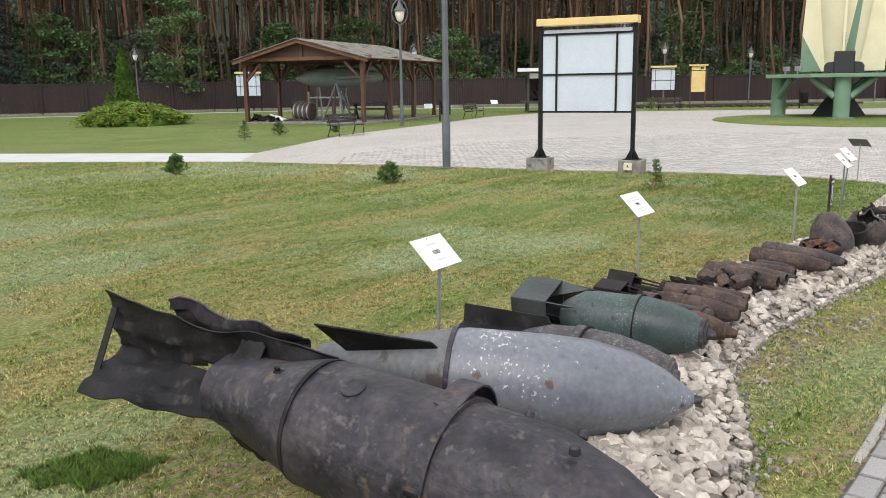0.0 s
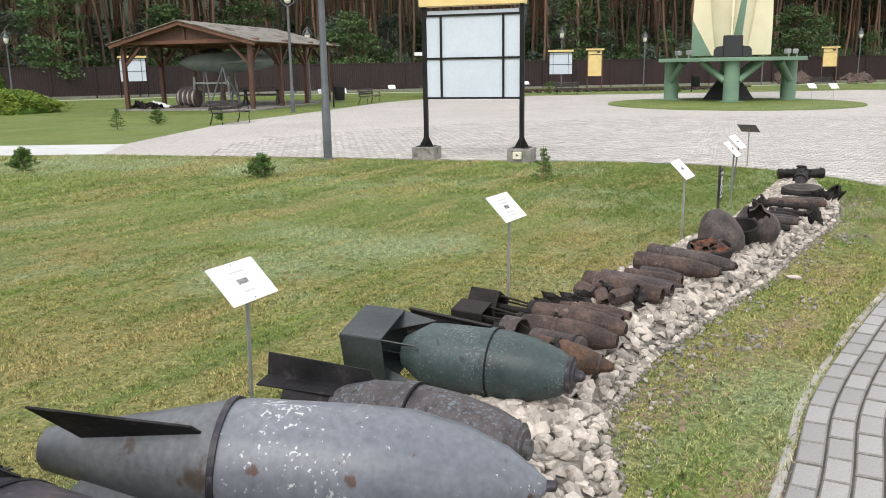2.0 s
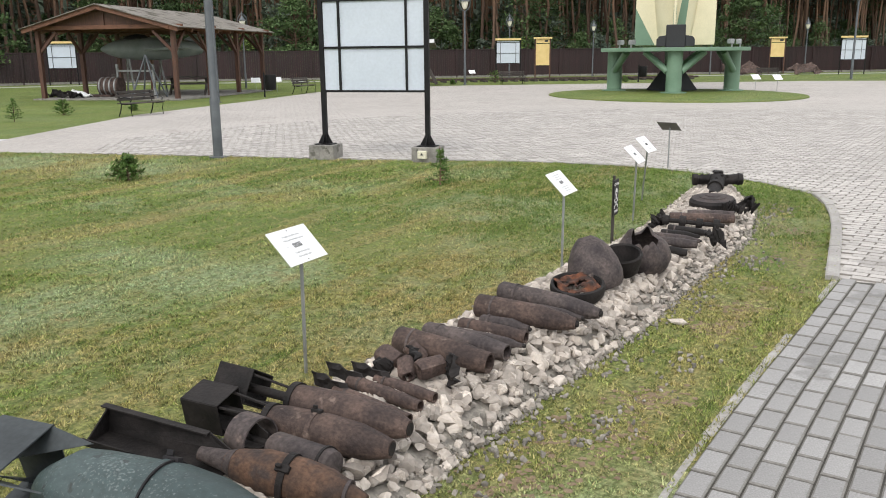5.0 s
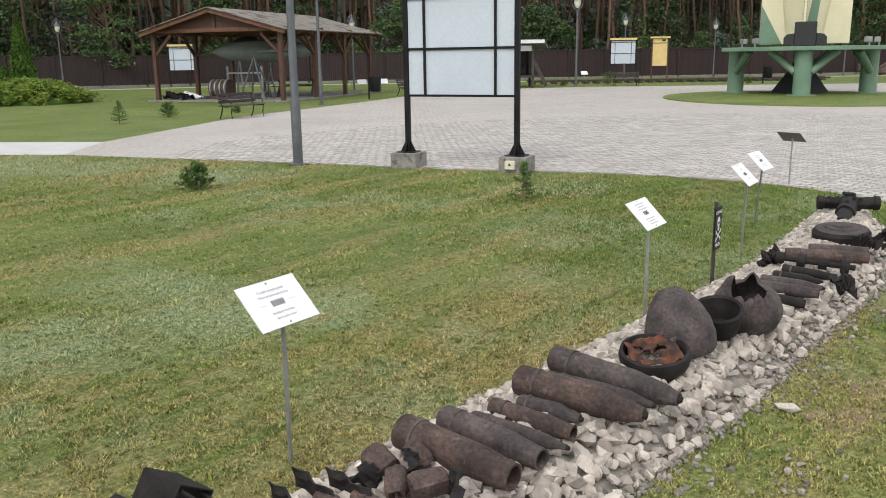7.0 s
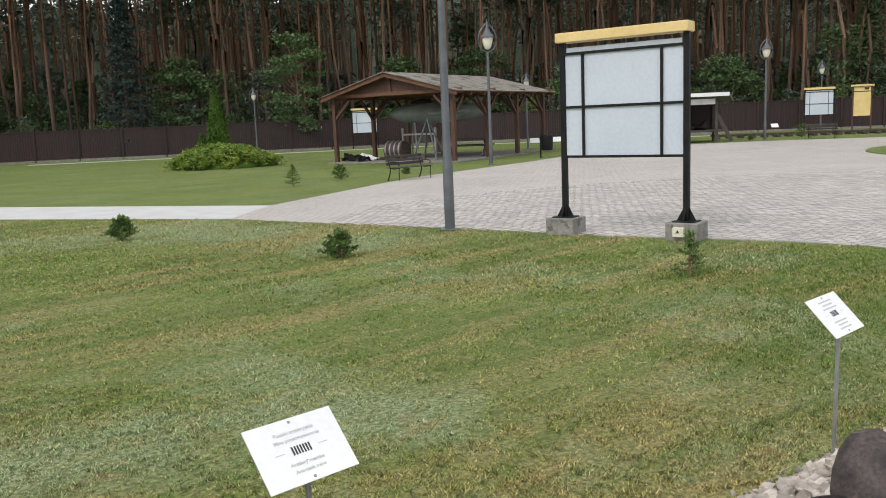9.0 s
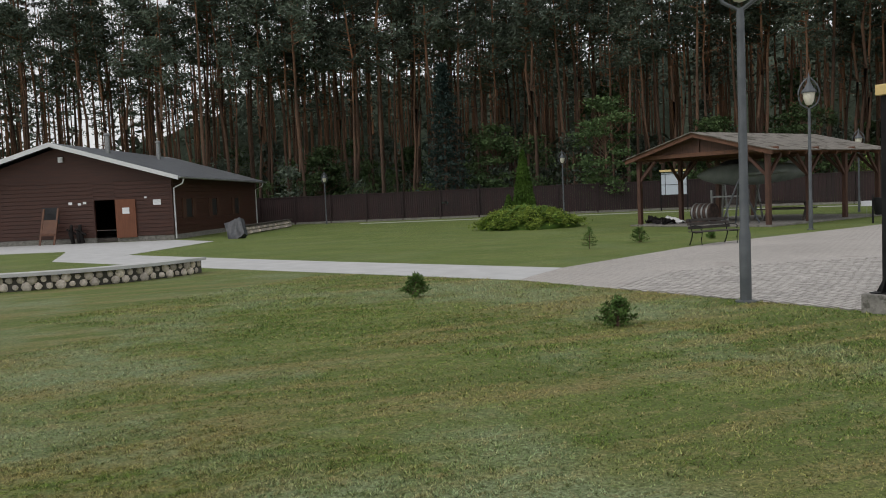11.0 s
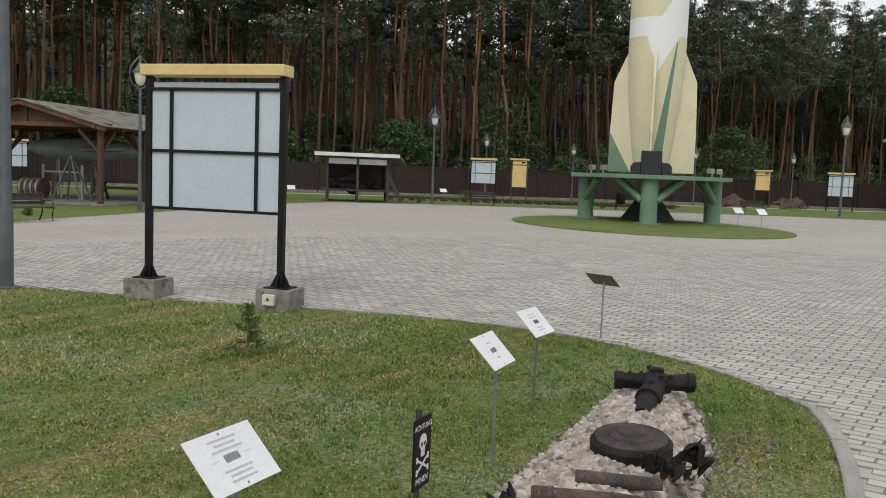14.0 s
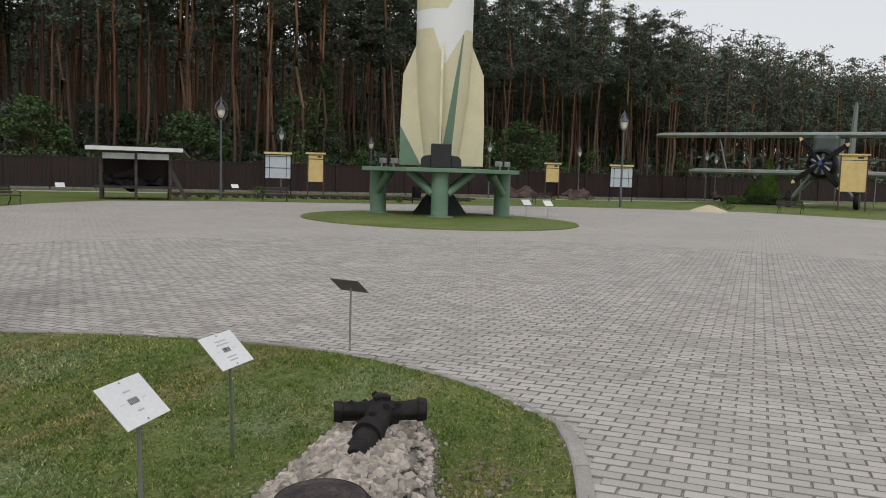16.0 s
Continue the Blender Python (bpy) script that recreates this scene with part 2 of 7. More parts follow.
path_paver = M("blue-grey concrete paver", [(0.235, 0.23, 0.226), (0.305, 0.298, 0.292)], 1.1, 0.9, 0, 0.6, 130, rand=0.14, isl=0.14, spot=(0.2, 0.195, 0.19), spot_scale=3.0, spot_at=0.58)
# dark paver edges: joint dirt, with the bevels' shade put into the colour too
plaza_edge = M("plaza paver edge with joint sand and bevel shade", [(0.17, 0.158, 0.142), (0.25, 0.234, 0.213)], 3, 0.95, 0, 0.4, 90)
paver_edge = M("paver edge with dirt and bevel shade in its colour", [(0.15, 0.142, 0.13), (0.22, 0.21, 0.195)], 3, 0.95, 0, 0.4, 90)
joint_mat = M("sandy dark joint", [(0.045, 0.042, 0.036), (0.085, 0.08, 0.068)], 5, 0.95, 0, 0.5, 90)
kerb_mat = M("worn concrete kerb", [(0.28, 0.265, 0.25), (0.36, 0.345, 0.325)], 4, 0.9, 0, 0.5, 70, rand=0.08)
path_mat = M("pale concrete slab path", [(0.44, 0.44, 0.44), (0.52, 0.52, 0.52)], 2, 0.85, 0, 0.3, 60, amp=0.05)
red_tile = M("red awning cloth", [(0.25, 0.03, 0.035), (0.32, 0.045, 0.05)], 2, 0.7, 0, 0.1, 30)
blue_paint = M("blue engine hub paint", [(0.02, 0.07, 0.2), (0.04, 0.11, 0.28)], 3, 0.4, 0, 0.1, 30)


def lawn_material(name, blade=False):
    """Mown grass: streaks along the mower's way, dry tufts, pale clover patches, bare brown spots; the same colours for ground and blades."""
    m = bpy.data.materials.new(name)
    m.use_nodes = True
    n, l = m.node_tree.nodes, m.node_tree.links
    b = n["Principled BSDF"]
    tc = n.new("ShaderNodeTexCoord")
    mp = n.new("ShaderNodeMapping")
    mp.inputs["Rotation"].default_value = (0, 0, radians(-52))
    l.new(tc.outputs["Object"], mp.inputs[0])
    mp2 = n.new("ShaderNodeMapping")
    mp2.inputs["Scale"].default_value = (0.28, 1.7, 1)
    l.new(mp.outputs[0], mp2.inputs[0])

    def nz(s, src, detail=5, rough=0.6):
        q = n.new("ShaderNodeTexNoise")
        q.inputs["Scale"].default_value, q.inputs["Detail"].default_value, q.inputs["Roughness"].default_value = s, detail, rough
        l.new(src.outputs[0], q.inputs[0])
        return q.outputs["Fac"]

    def ramp(fac, a, c, top=1.0):
        r = n.new("ShaderNodeValToRGB")
        r.color_ramp.elements[0].position, r.color_ramp.elements[1].position = a, c
        r.color_ramp.elements[1].color = (top, top, top, 1)
        l.new(fac, r.inputs[0])
        return r.outputs[0]

    def mix(fac, a, c):
        x = n.new("ShaderNodeMix")
        x.data_type = "RGBA"
        l.new(fac, x.inputs[0])
        for sock, v in ((x.inputs[6], a), (x.inputs[7], c)):
            if isinstance(v, tuple):
                sock.default_value = (*v, 1)
            else:
                l.new(v, sock)
        return x.outputs[2]

    # the streaks, clover and dry spots belong to the near lawn; the lawns past the walk are even
    xyz, near = n.new("ShaderNodeSeparateXYZ"), n.new("ShaderNodeMapRange")
    l.new(tc.outputs["Object"], xyz.inputs[0])
    l.new(xyz.outputs[1], near.inputs[0])
    near.inputs["From Min"].default_value, near.inputs["From Max"].default_value = 17.0, 19.0
    near.inputs["To Min"].default_value, near.inputs["To Max"].default_value = 1.0, 0.22

    def patch(fac):
        x = n.new("ShaderNodeMath")
        x.operation = "MULTIPLY"
        l.new(fac, x.inputs[0])
        l.new(near.outputs[0], x.inputs[1])
        return x.outputs[0]

    base = mix(ramp(nz(0.5, mp, 6), 0.38, 0.62), (0.119, 0.195, 0.036), (0.19, 0.262, 0.062))
    base = mix(patch(ramp(nz(0.75, mp2, 5, 0.62), 0.48, 0.58, 0.85)), base, (0.115, 0.175, 0.036))
    base = mix(patch(ramp(nz(0.8, mp2, 5, 0.65), 0.49, 0.60, 0.85)), base, (0.36, 0.285, 0.125))
    # most dry where people step up to the row
    worn = n.new("ShaderNodeMapRange")
    worn.inputs["From Min"].default_value, worn.inputs["From Max"].default_value = 5.5, 10.5
    worn.inputs["To Min"].default_value, worn.inputs["To Max"].default_value = 0.85, 0.0
    l.new(xyz.outputs[1], worn.inputs[0])
    dry = n.new("ShaderNodeMath")
    dry.operation = "MULTIPLY"
    l.new(ramp(nz(1.1, mp2, 6, 0.75), 0.40, 0.60), dry.inputs[0])
    l.new(worn.outputs[0], dry.inputs[1])
    base = mix(dry.outputs[0], base, (0.34, 0.275, 0.115))
    base = mix(patch(ramp(nz(0.34, mp, 5, 0.65), 0.50, 0.62, 0.85)), base, (0.31, 0.385, 0.225))
    base = mix(patch(ramp(nz(2.6, mp, 6, 0.7), 0.58, 0.72, 0.75)), base, (0.105, 0.20, 0.036))
    base = mix(patch(ramp(nz(1.7, mp, 7, 0.75), 0.60, 0.70, 0.75)), base, (0.29, 0.20, 0.105))
    base = mix(patch(ramp(nz(6.0, mp, 6, 0.75), 0.53, 0.66, 0.7)), base, (0.42, 0.345, 0.17))
    base = mix(patch(ramp(nz(9.0, mp, 6, 0.75), 0.53, 0.66, 0.7)), base, (0.075, 0.13, 0.028))
    base = mix(patch(ramp(nz(22.0, mp, 4, 0.7), 0.50, 0.64, 0.75)), base, (0.06, 0.095, 0.024))
    base = mix(patch(ramp(nz(3.4, mp2, 5, 0.7), 0.50, 0.72, 0.6)), base, (0.38, 0.34, 0.15))
    if not blade:
        base = mix(ramp(nz(38, mp, 5, 0.7), 0.36, 0.62), (0.075, 0.085, 0.028), base)
        base = mix(ramp(nz(85, mp, 3), 0.60, 0.72, 0.8), base, (0.46, 0.46, 0.21))
    else:
        chance = n.new("ShaderNodeNewGeometry").outputs["Random Per Island"]
        base = mix(ramp(chance, 0.80, 0.83, 0.7), base, (0.35, 0.29, 0.145))
        hsv, mr, wn2 = n.new("ShaderNodeHueSaturation"), n.new("ShaderNodeMapRange"), n.new("ShaderNodeTexWhiteNoise")
        wn2.noise_dimensions = "1D"
        l.new(chance, wn2.inputs["W"])
        mr.inputs["To Min"].default_value, mr.inputs["To Max"].default_value = 0.28, 2.0
        l.new(wn2.outputs["Value"], mr.inputs[0])
        l.new(mr.outputs[0], hsv.inputs["Value"])
        l.new(base, hsv.inputs["Color"])
        base = hsv.outputs[0]
    l.new(base, b.inputs["Base Color"])
    b.inputs["Roughness"].default_value = 0.8
    b.inputs["Specular IOR Level"].default_value = 0.2
    if not blade:
        bp = n.new("ShaderNodeBump")
        bp.inputs["Strength"].default_value, bp.inputs["Distance"].default_value = 0.8, 0.02
        l.new(nz(55, mp, 4), bp.inputs["Height"])
        l.new(bp.outputs[0], b.inputs["Normal"])
    return m


lush_mat = M("lush dark green grass", [(0.07, 0.128, 0.022), (0.12, 0.185, 0.038)], 1.6, 0.75, 0, 0, 30, isl=0.5, spec=0.2)
lawn_mat = lawn_material("mown lawn")
blade_mat = lawn_material("grass blades", True)
PAVE = radians(-43.7)  # the plaza's courses run this way


def paving_material():
    """The plaza where the single pavers can no longer be told: courses of 10 x 20 cm with dark joints."""
    m = M("concrete pavers in courses", [(0.385, 0.36, 0.339), (0.45, 0.423, 0.40)], 0.35, 0.85, 0, 0.4, 60, spot=(0.38, 0.352, 0.33), spot_scale=0.9, spot_at=0.6)
    n, l = m.node_tree.nodes, m.node_tree.links
    tc, mp, br = n.new("ShaderNodeTexCoord"), n.new("ShaderNodeMapping"), n.new("ShaderNodeTexBrick")
    mp.inputs["Rotation"].default_value = (0, 0, -PAVE)
    l.new(tc.outputs["Object"], mp.inputs[0])
    l.new(mp.outputs[0], br.inputs[0])
    br.inputs["Scale"].default_value = 1.0
    br.inputs["Brick Width"].default_value, br.inputs["Row Height"].default_value = 0.2, 0.1
    br.inputs["Mortar Size"].default_value = 0.006
    br.inputs["Color1"].default_value, br.inputs["Color2"].default_value, br.inputs["Mortar"].default_value = (1.06, 1.05, 1.04, 1), (0.94, 0.94, 0.94, 1), (0.55, 0.52, 0.5, 1)
    b = n["Principled BSDF"]
    src = b.inputs["Base Color"].links[0].from_socket
    mx = n.new("ShaderNodeMix")
    mx.data_type, mx.blend_type = "RGBA", "MULTIPLY"
    mx.inputs[0].default_value = 1.0
    l.new(src, mx.inputs[6])
    l.new(br.outputs[0], mx.inputs[7])
    l.new(mx.outputs[2], b.inputs["Base Color"])
    return m


plaza_mat = paving_material()


# ---- modelling helpers ----
class G:
    """A mesh in the making: vertices and faces, to which solids are added."""

    def __init__(self):
        self.v, self.f = [], []

    def add(self, vs, fs):
        k = len(self.v)
        self.v += [tuple(p) for p in vs]
        self.f += [tuple(i + k for i in q) for q in fs]
        return self

    def box(self, x0, y0, z0, x1, y1, z1, m=None):
        vs = [Vector(p) for p in ((x0, y0, z0), (x1, y0, z0), (x1, y1, z0), (x0, y1, z0), (x0, y0, z1), (x1, y0, z1), (x1, y1, z1), (x0, y1, z1))]
        if m is not None:
            vs = [m @ p for p in vs]
        return self.add(vs, [(0, 3, 2, 1), (4, 5, 6, 7), (0, 1, 5, 4), (1, 2, 6, 5), (2, 3, 7, 6), (3, 0, 4, 7)])

    def beam(self, a, b, w, h):
        """A bar of w x h from a to b, its height upright."""
        a, b = Vector(a), Vector(b)
        m = Matrix.Translation(a) @ (b - a).to_track_quat("X", "Z").to_matrix().to_4x4()
        return self.box(0, -w / 2, -h / 2, (b - a).length, w / 2, h / 2, m)

    def tube(self, pts, rad, n=8, cap=True):
        """A round bar along pts; rad: one radius, or one for each point."""
        pts = [Vector(p) for p in pts]
        rad = rad if isinstance(rad, (list, tuple)) else [rad] * len(pts)
        vs = []
        for i, p in enumerate(pts):
            way = pts[min(i + 1, len(pts) - 1)] - pts[max(i - 1, 0)]
            q = way.to_track_quat("Z", "Y")
            vs += [p + q @ Vector((rad[i] * math.cos(2 * math.pi * k / n), rad[i] * math.sin(2 * math.pi * k / n), 0)) for k in range(n)]
        fs = [(i * n + k, i * n + (k + 1) % n, (i + 1) * n + (k + 1) % n, (i + 1) * n + k) for i in range(len(pts) - 1) for k in range(n)]
        if cap:
            fs += [tuple(range(n))[::-1], tuple(range((len(pts) - 1) * n, len(pts) * n))]
        return self.add(vs, fs)

    def lathe(self, prof, n=32, axis="X", dent=0.0, seed=0, cap=True):
        """Turns prof, pairs (place on the axis, radius), about the axis. dent: unevenness in metres."""
        vs = []
        for s, r in prof:
            for k in range(n):
                a = 2 * math.pi * k / n
                rr = r
                if dent and r > 0.01:
                    rr += dent * noise.noise((s * 5 + seed, math.cos(a) * 1.6, math.sin(a) * 1.6))
                c, d = rr * math.cos(a), rr * math.sin(a)
                vs.append((s, c, d) if axis == "X" else (c, d, s))
        m = len(prof)
        fs = [(i * n + k, i * n + (k + 1) % n, (i + 1) * n + (k + 1) % n, (i + 1) * n + k) for i in range(m - 1) for k in range(n)]
        if axis == "X":
            fs = [q[::-1] for q in fs]
        if cap:
            fs += [tuple(range(n)), tuple(range((m - 1) * n, m * n))[::-1]] if axis == "X" else [tuple(range(n))[::-1], tuple(range((m - 1) * n, m * n))]
        return self.add(vs, fs)

    def slab(self, outline, z0, z1):
        """A flat outline (x, y) given thickness from z0 to z1."""
        n = len(outline)
        return self.add([(x, y, z0) for x, y in outline] + [(x, y, z1) for x, y in outline],
                        [tuple(range(n))[::-1], tuple(range(n, 2 * n))] + [(k, (k + 1) % n, n + (k + 1) % n, n + k) for k in range(n)])

    def plate(self, corners, thick):
        """A flat sheet through corners in space, given thickness along its normal."""
        c = [Vector(p) for p in corners]
        nrm = (c[1] - c[0]).cross(c[2] - c[0]).normalized() * thick / 2
        n = len(c)
        return self.add([p - nrm for p in c] + [p + nrm for p in c],
                        [tuple(range(n))[::-1], tuple(range(n, 2 * n))] + [(k, (k + 1) % n, n + (k + 1) % n, n + k) for k in range(n)])

    def cards(self, centres, sizes, normals_seed, aspect=0.35, lie=1.0):
        """Many single leaves, a small quad each; lie under 1: lying flatter."""
        rng = np.random.RandomState(normals_seed)
        c, s = np.array([tuple(p) for p in centres]), np.array(sizes)[:, None]
        u = rng.normal(size=c.shape) * (1, 1, lie)
        u /= np.linalg.norm(u, axis=1)[:, None]
        w = np.cross(u, rng.normal(size=c.shape) * (lie, lie, 1) if lie < 1 else rng.normal(size=c.shape))
        w = w / (np.linalg.norm(w, axis=1)[:, None] + 1e-9) * s * aspect
        u = u * s
        k = len(self.v)
        self.v += [tuple(p) for p in np.stack([c - u, c + w, c + u, c - w], 1).reshape(-1, 3).tolist()]
        self.f += [(k + 4 * i, k + 4 * i + 1, k + 4 * i + 2, k + 4 * i + 3) for i in range(len(c))]
        return self

    def tufts(self, centres, sizes, seed, aspect=0.3, lie=0.7):
        """Many sprays of needles or small leaves, a slim triangle each; lie under 1: lying flatter."""
        rng = np.random.RandomState(seed)
        c, s = np.array([tuple(p) for p in centres]), np.array(sizes)[:, None]
        u = rng.normal(size=c.shape) * (1, 1, lie)
        u = u / np.linalg.norm(u, axis=1)[:, None] * s
        w = np.cross(u, rng.normal(size=c.shape) * (lie, lie, 1))
        w = w / (np.linalg.norm(w, axis=1)[:, None] + 1e-9) * s * aspect
        k = len(self.v)
        self.v += [tuple(p) for p in np.stack([c - u + w, c - u - w, c + u], 1).reshape(-1, 3).tolist()]
        self.f += [(k + 3 * i, k + 3 * i + 1, k + 3 * i + 2) for i in range(len(c))]
        return self

    def mesh(self, name, material, smooth=None):
        me = bpy.data.meshes.new(name)
        me.from_pydata(self.v, [], self.f)
        me.materials.append(material)
        if smooth is not None:
            me.shade_smooth()
            me.set_sharp_from_angle(angle=radians(smooth))
        me.update()
        return me


def part(name, g, material, parent, label="", smooth=None, bevel=0.0):
    """Links a mesh as one part under a thing."""
    ob = new(name, g.mesh(name, material, smooth))
    ob.parent = parent
    if bevel:
        mod = ob.modifiers.new("worn edges", "BEVEL")
        mod.width, mod.segments, mod.limit_method, mod.angle_limit = bevel, 2, "ANGLE", radians(40)
    return tagged(ob, label)


def thing(name, m, label, category, group="", kind=""):
    ob = new(name)
    ob.empty_display_size = 0.1
    ob.matrix_world = m
    return tagged(ob, label, category, group, kind)


def single(name, g, material, label, category, group="", kind="", smooth=None, bevel=0.0, m=None):
    ob = part(name, g, material, None, label, smooth, bevel)
    if m is not None:
        ob.matrix_world = m
    return tagged(ob, label, category, group, kind)


def along(points, step):
    """Evenly spaced points on a polyline, with the way there."""
    out = []
    for (x0, y0), (x1, y1) in zip(points, points[1:]):
        d = math.hypot(x1 - x0, y1 - y0)
        n = max(1, round(d / step))
        out += [(x0 + (x1 - x0) * k / n, y0 + (y1 - y0) * k / n, math.atan2(y1 - y0, x1 - x0), d / n) for k in range(n)]
    return out


def inside(poly, x, y):
    """Which of the points lie in the outline."""
    x, y = np.asarray(x, float), np.asarray(y, float)
    hit = np.zeros(x.shape, bool)
    n = len(poly)
    for k in range(n):
        (x0, y0), (x1, y1) = poly[k], poly[(k + 1) % n]
        if y0 == y1:
            continue
        hit ^= ((y0 > y) != (y1 > y)) & (x < (x1 - x0) * (y - y0) / (y1 - y0) + x0)
    return hit

# ---- the ground ----
ground = single("ground", G().add([(-700, -700, 0), (700, -700, 0), (700, 900, 0), (-700, 900, 0)], [(0, 1, 2, 3)]), lawn_mat,
                "mown green lawn with dry streaks and clover patches", "lawn", kind="structure")

# the kerb between lawn and pavers, from behind the camera round to the plaza
KERB = [(-4.2, -4.2), (-1.2, -0.42), (0.6, 1.78), (1.83, 3.29), (2.46, 4.18), (3.2, 5.02), (4.02, 5.88), (5.0, 6.9)]
KERB2 = [(5.0, 6.9), (6.17, 8.58), (6.72, 9.52), (6.97, 10.12)]
EDGE = [(6.97, 10.12), (6.88, 11.08), (6.5, 12.07), (5.75, 12.98), (4.4, 13.85), (2.17, 14.6), (0.0, 15.55), (-4.2, 17.3), (-11.3, 18.3), (-22.0, 19.9)]
FAR_EDGE = [(-4.35, 19.55), (-3.1, 26.4), (-0.2, 33.4), (2.0, 39.5), (5.0, 43.9), (9.7, 44.9), (15.5, 44.6), (28.5, 43.6), (33.0, 41.8), (36.8, 40.0), (38.5, 32.0), (39.5, 20.0), (36.0, 4.0)]
plaza_outline = KERB2 + EDGE[1:8] + FAR_EDGE + [(30.0, -6.0), (12.0, -8.0), (7.3, -3.0)] + [(7.9, 3.2), (7.4, 5.2), (5.9, 6.3)]
path_outline = KERB + [(5.9, 6.3), (7.4, 5.2), (7.9, 3.2), (7.3, -3.0), (3.0, -8.0), (-1.0, -8.0)]
plaza = single("pavement_plaza", G().slab(plaza_outline, -0.2, 0.006), plaza_mat, "wide plaza of grey concrete pavers in diagonal courses", "pavement", kind="structure")
footpath = single("pavement_path", G().slab(path_outline, -0.2, 0.003), joint_mat, "footpath bed of dark sandy joints under the pavers", "pavement", kind="structure")
single("pavement_walk", G().slab([(-4.2, 17.3), (-11.3, 18.3), (-22, 19.9), (-28, 24.5), (-27, 27), (-21.5, 22.4), (-11.1, 20.55), (-4.35, 19.55)], -0.1, 0.008), path_mat,
                   "pale concrete walk crossing the lawn", "pavement", kind="structure")
single("pavement_far_walk", G().slab([(-30, 46.2), (-8.5, 55.2), (60, 57.2), (60, 58.2), (-8.5, 56.3), (-30.5, 47.2)], -0.1, 0.008), path_mat,
                  "pale walk along the fence", "pavement", kind="structure")
island = single("lawn_island", G().slab([(15.0 + 4.5 * math.cos(a), 31.6 + 5.2 * math.sin(a)) for a in [2 * math.pi * k / 72 for k in range(72)]], -0.1, 0.05), lawn_mat,
                "round grass island in the plaza", "lawn", kind="structure", bevel=0.03)


# ---- fence of dark boards ----
FENCE = [(-62, 36), (-30, 51.2), (-8, 60), (80, 62.5)]


def fence_run(a, b):
    """One straight run of fence: posts, a base of concrete, boards."""
    yaw = math.degrees(math.atan2(b[1] - a[1], b[0] - a[0]))
    length = math.hypot(b[0] - a[0], b[1] - a[1])
    f = thing("fence", pose(a[0], a[1], 0, 0, 0, yaw), "tall dark red-brown board fence on a concrete base", "fence", "boundary fence", "structure")
    part("base", G().box(0, -0.1, 0, length, 0.1, 0.13), concrete, f, "low concrete plinth")
    post = None
    boards = G()
    n = max(1, round(length / 2.5))
    for k in range(n + 1):
        p = part("post", G().box(-0.06, -0.1, 0, 0.06, 0.06, 1.98), wood_fence, f) if post is None else new("post", post.data)
        post = post or p
        p.parent = f
        p.location = (length * k / n, 0, 0)
    x = 0.0
    while x < length:
        boards.box(x + 0.006, -0.02, 0.14, min(x + 0.14, length), 0.02, 1.88 + 0.02 * math.sin(x * 7))
        x += 0.146
    tagged(part("boards", boards, wood_fence, f), kind="stuff")
    part("rail", G().box(0, -0.06, 1.86, length, 0.05, 1.93), wood_fence, f)


for a, b in zip(FENCE, FENCE[1:]):
    fence_run(a, b)


# ---- the pine wood behind the fence ----
def pine_meshes(seed):
    rng = np.random.RandomState(seed)
    h = 19.0 + rng.rand() * 3.5
    bend = rng.normal(size=2) * 0.35
    pts, rad = [], []
    for k in range(9):
        u = k / 8
        pts.append((bend[0] * math.sin(u * 2.5) + 0.08 * rng.normal(), bend[1] * math.sin(u * 3) + 0.08 * rng.normal(), h * u))
        rad.append((0.10 + 0.04 * rng.rand()) * (1 - 0.8 * u) + 0.012 if k else 0.165)
    trunk = G().tube(pts, rad, 8)
    for _ in range(9):
        z = h * rng.uniform(0.3, 0.6)
        a = rng.uniform(0, 6.28)
        b = Vector((math.cos(a), math.sin(a), 0.25))
        at = Vector(np.array([np.interp(z, [p[2] for p in pts], [p[i] for p in pts]) for i in range(3)]))
        trunk.tube([at, at + b * rng.uniform(0.4, 1.3)], [0.03, 0.008], 4)
    crown = G()
    centres, sizes = [], []
    for k in range(30):
        u = rng.uniform(0.55, 1.0)
        z = h * u
        reach = (0.5 + 2.2 * math.sqrt(max(0, 1.02 - u))) * rng.uniform(0.5, 1.15)
        a = rng.uniform(0, 6.28)
        at = Vector([np.interp(z, [p[2] for p in pts], [p[i] for p in pts]) for i in range(3)])
        tip = at + Vector((math.cos(a) * reach, math.sin(a) * reach, reach * 0.35))
        trunk.tube([at, (at + tip) / 2 + Vector((0, 0, -0.05)), tip], [0.05 * (1.1 - u) + 0.02, 0.02, 0.008], 4)
        for _ in range(80):
            w = rng.normal(size=3) * (0.33, 0.33, 0.11)
            centres.append(np.array(at.lerp(tip, rng.uniform(0.35, 1.05))) + w)
            sizes.append(rng.uniform(0.09, 0.2))
    crown.tufts(centres, sizes, seed, 0.42, 0.6)
    return trunk, crown


def pine_tree(seed):
    trunk, crown = pine_meshes(seed)
    t = thing("pine_tree", pose(0, 0, 0), "tall pine with a bare orange-brown trunk and high dark crown", "tree", "pine wood")
    part("trunk", trunk, pine_bark, t, "bare orange-brown trunk", smooth=60)
    part("crown", crown, needles, t, "sparse dark needle crown")
    return t


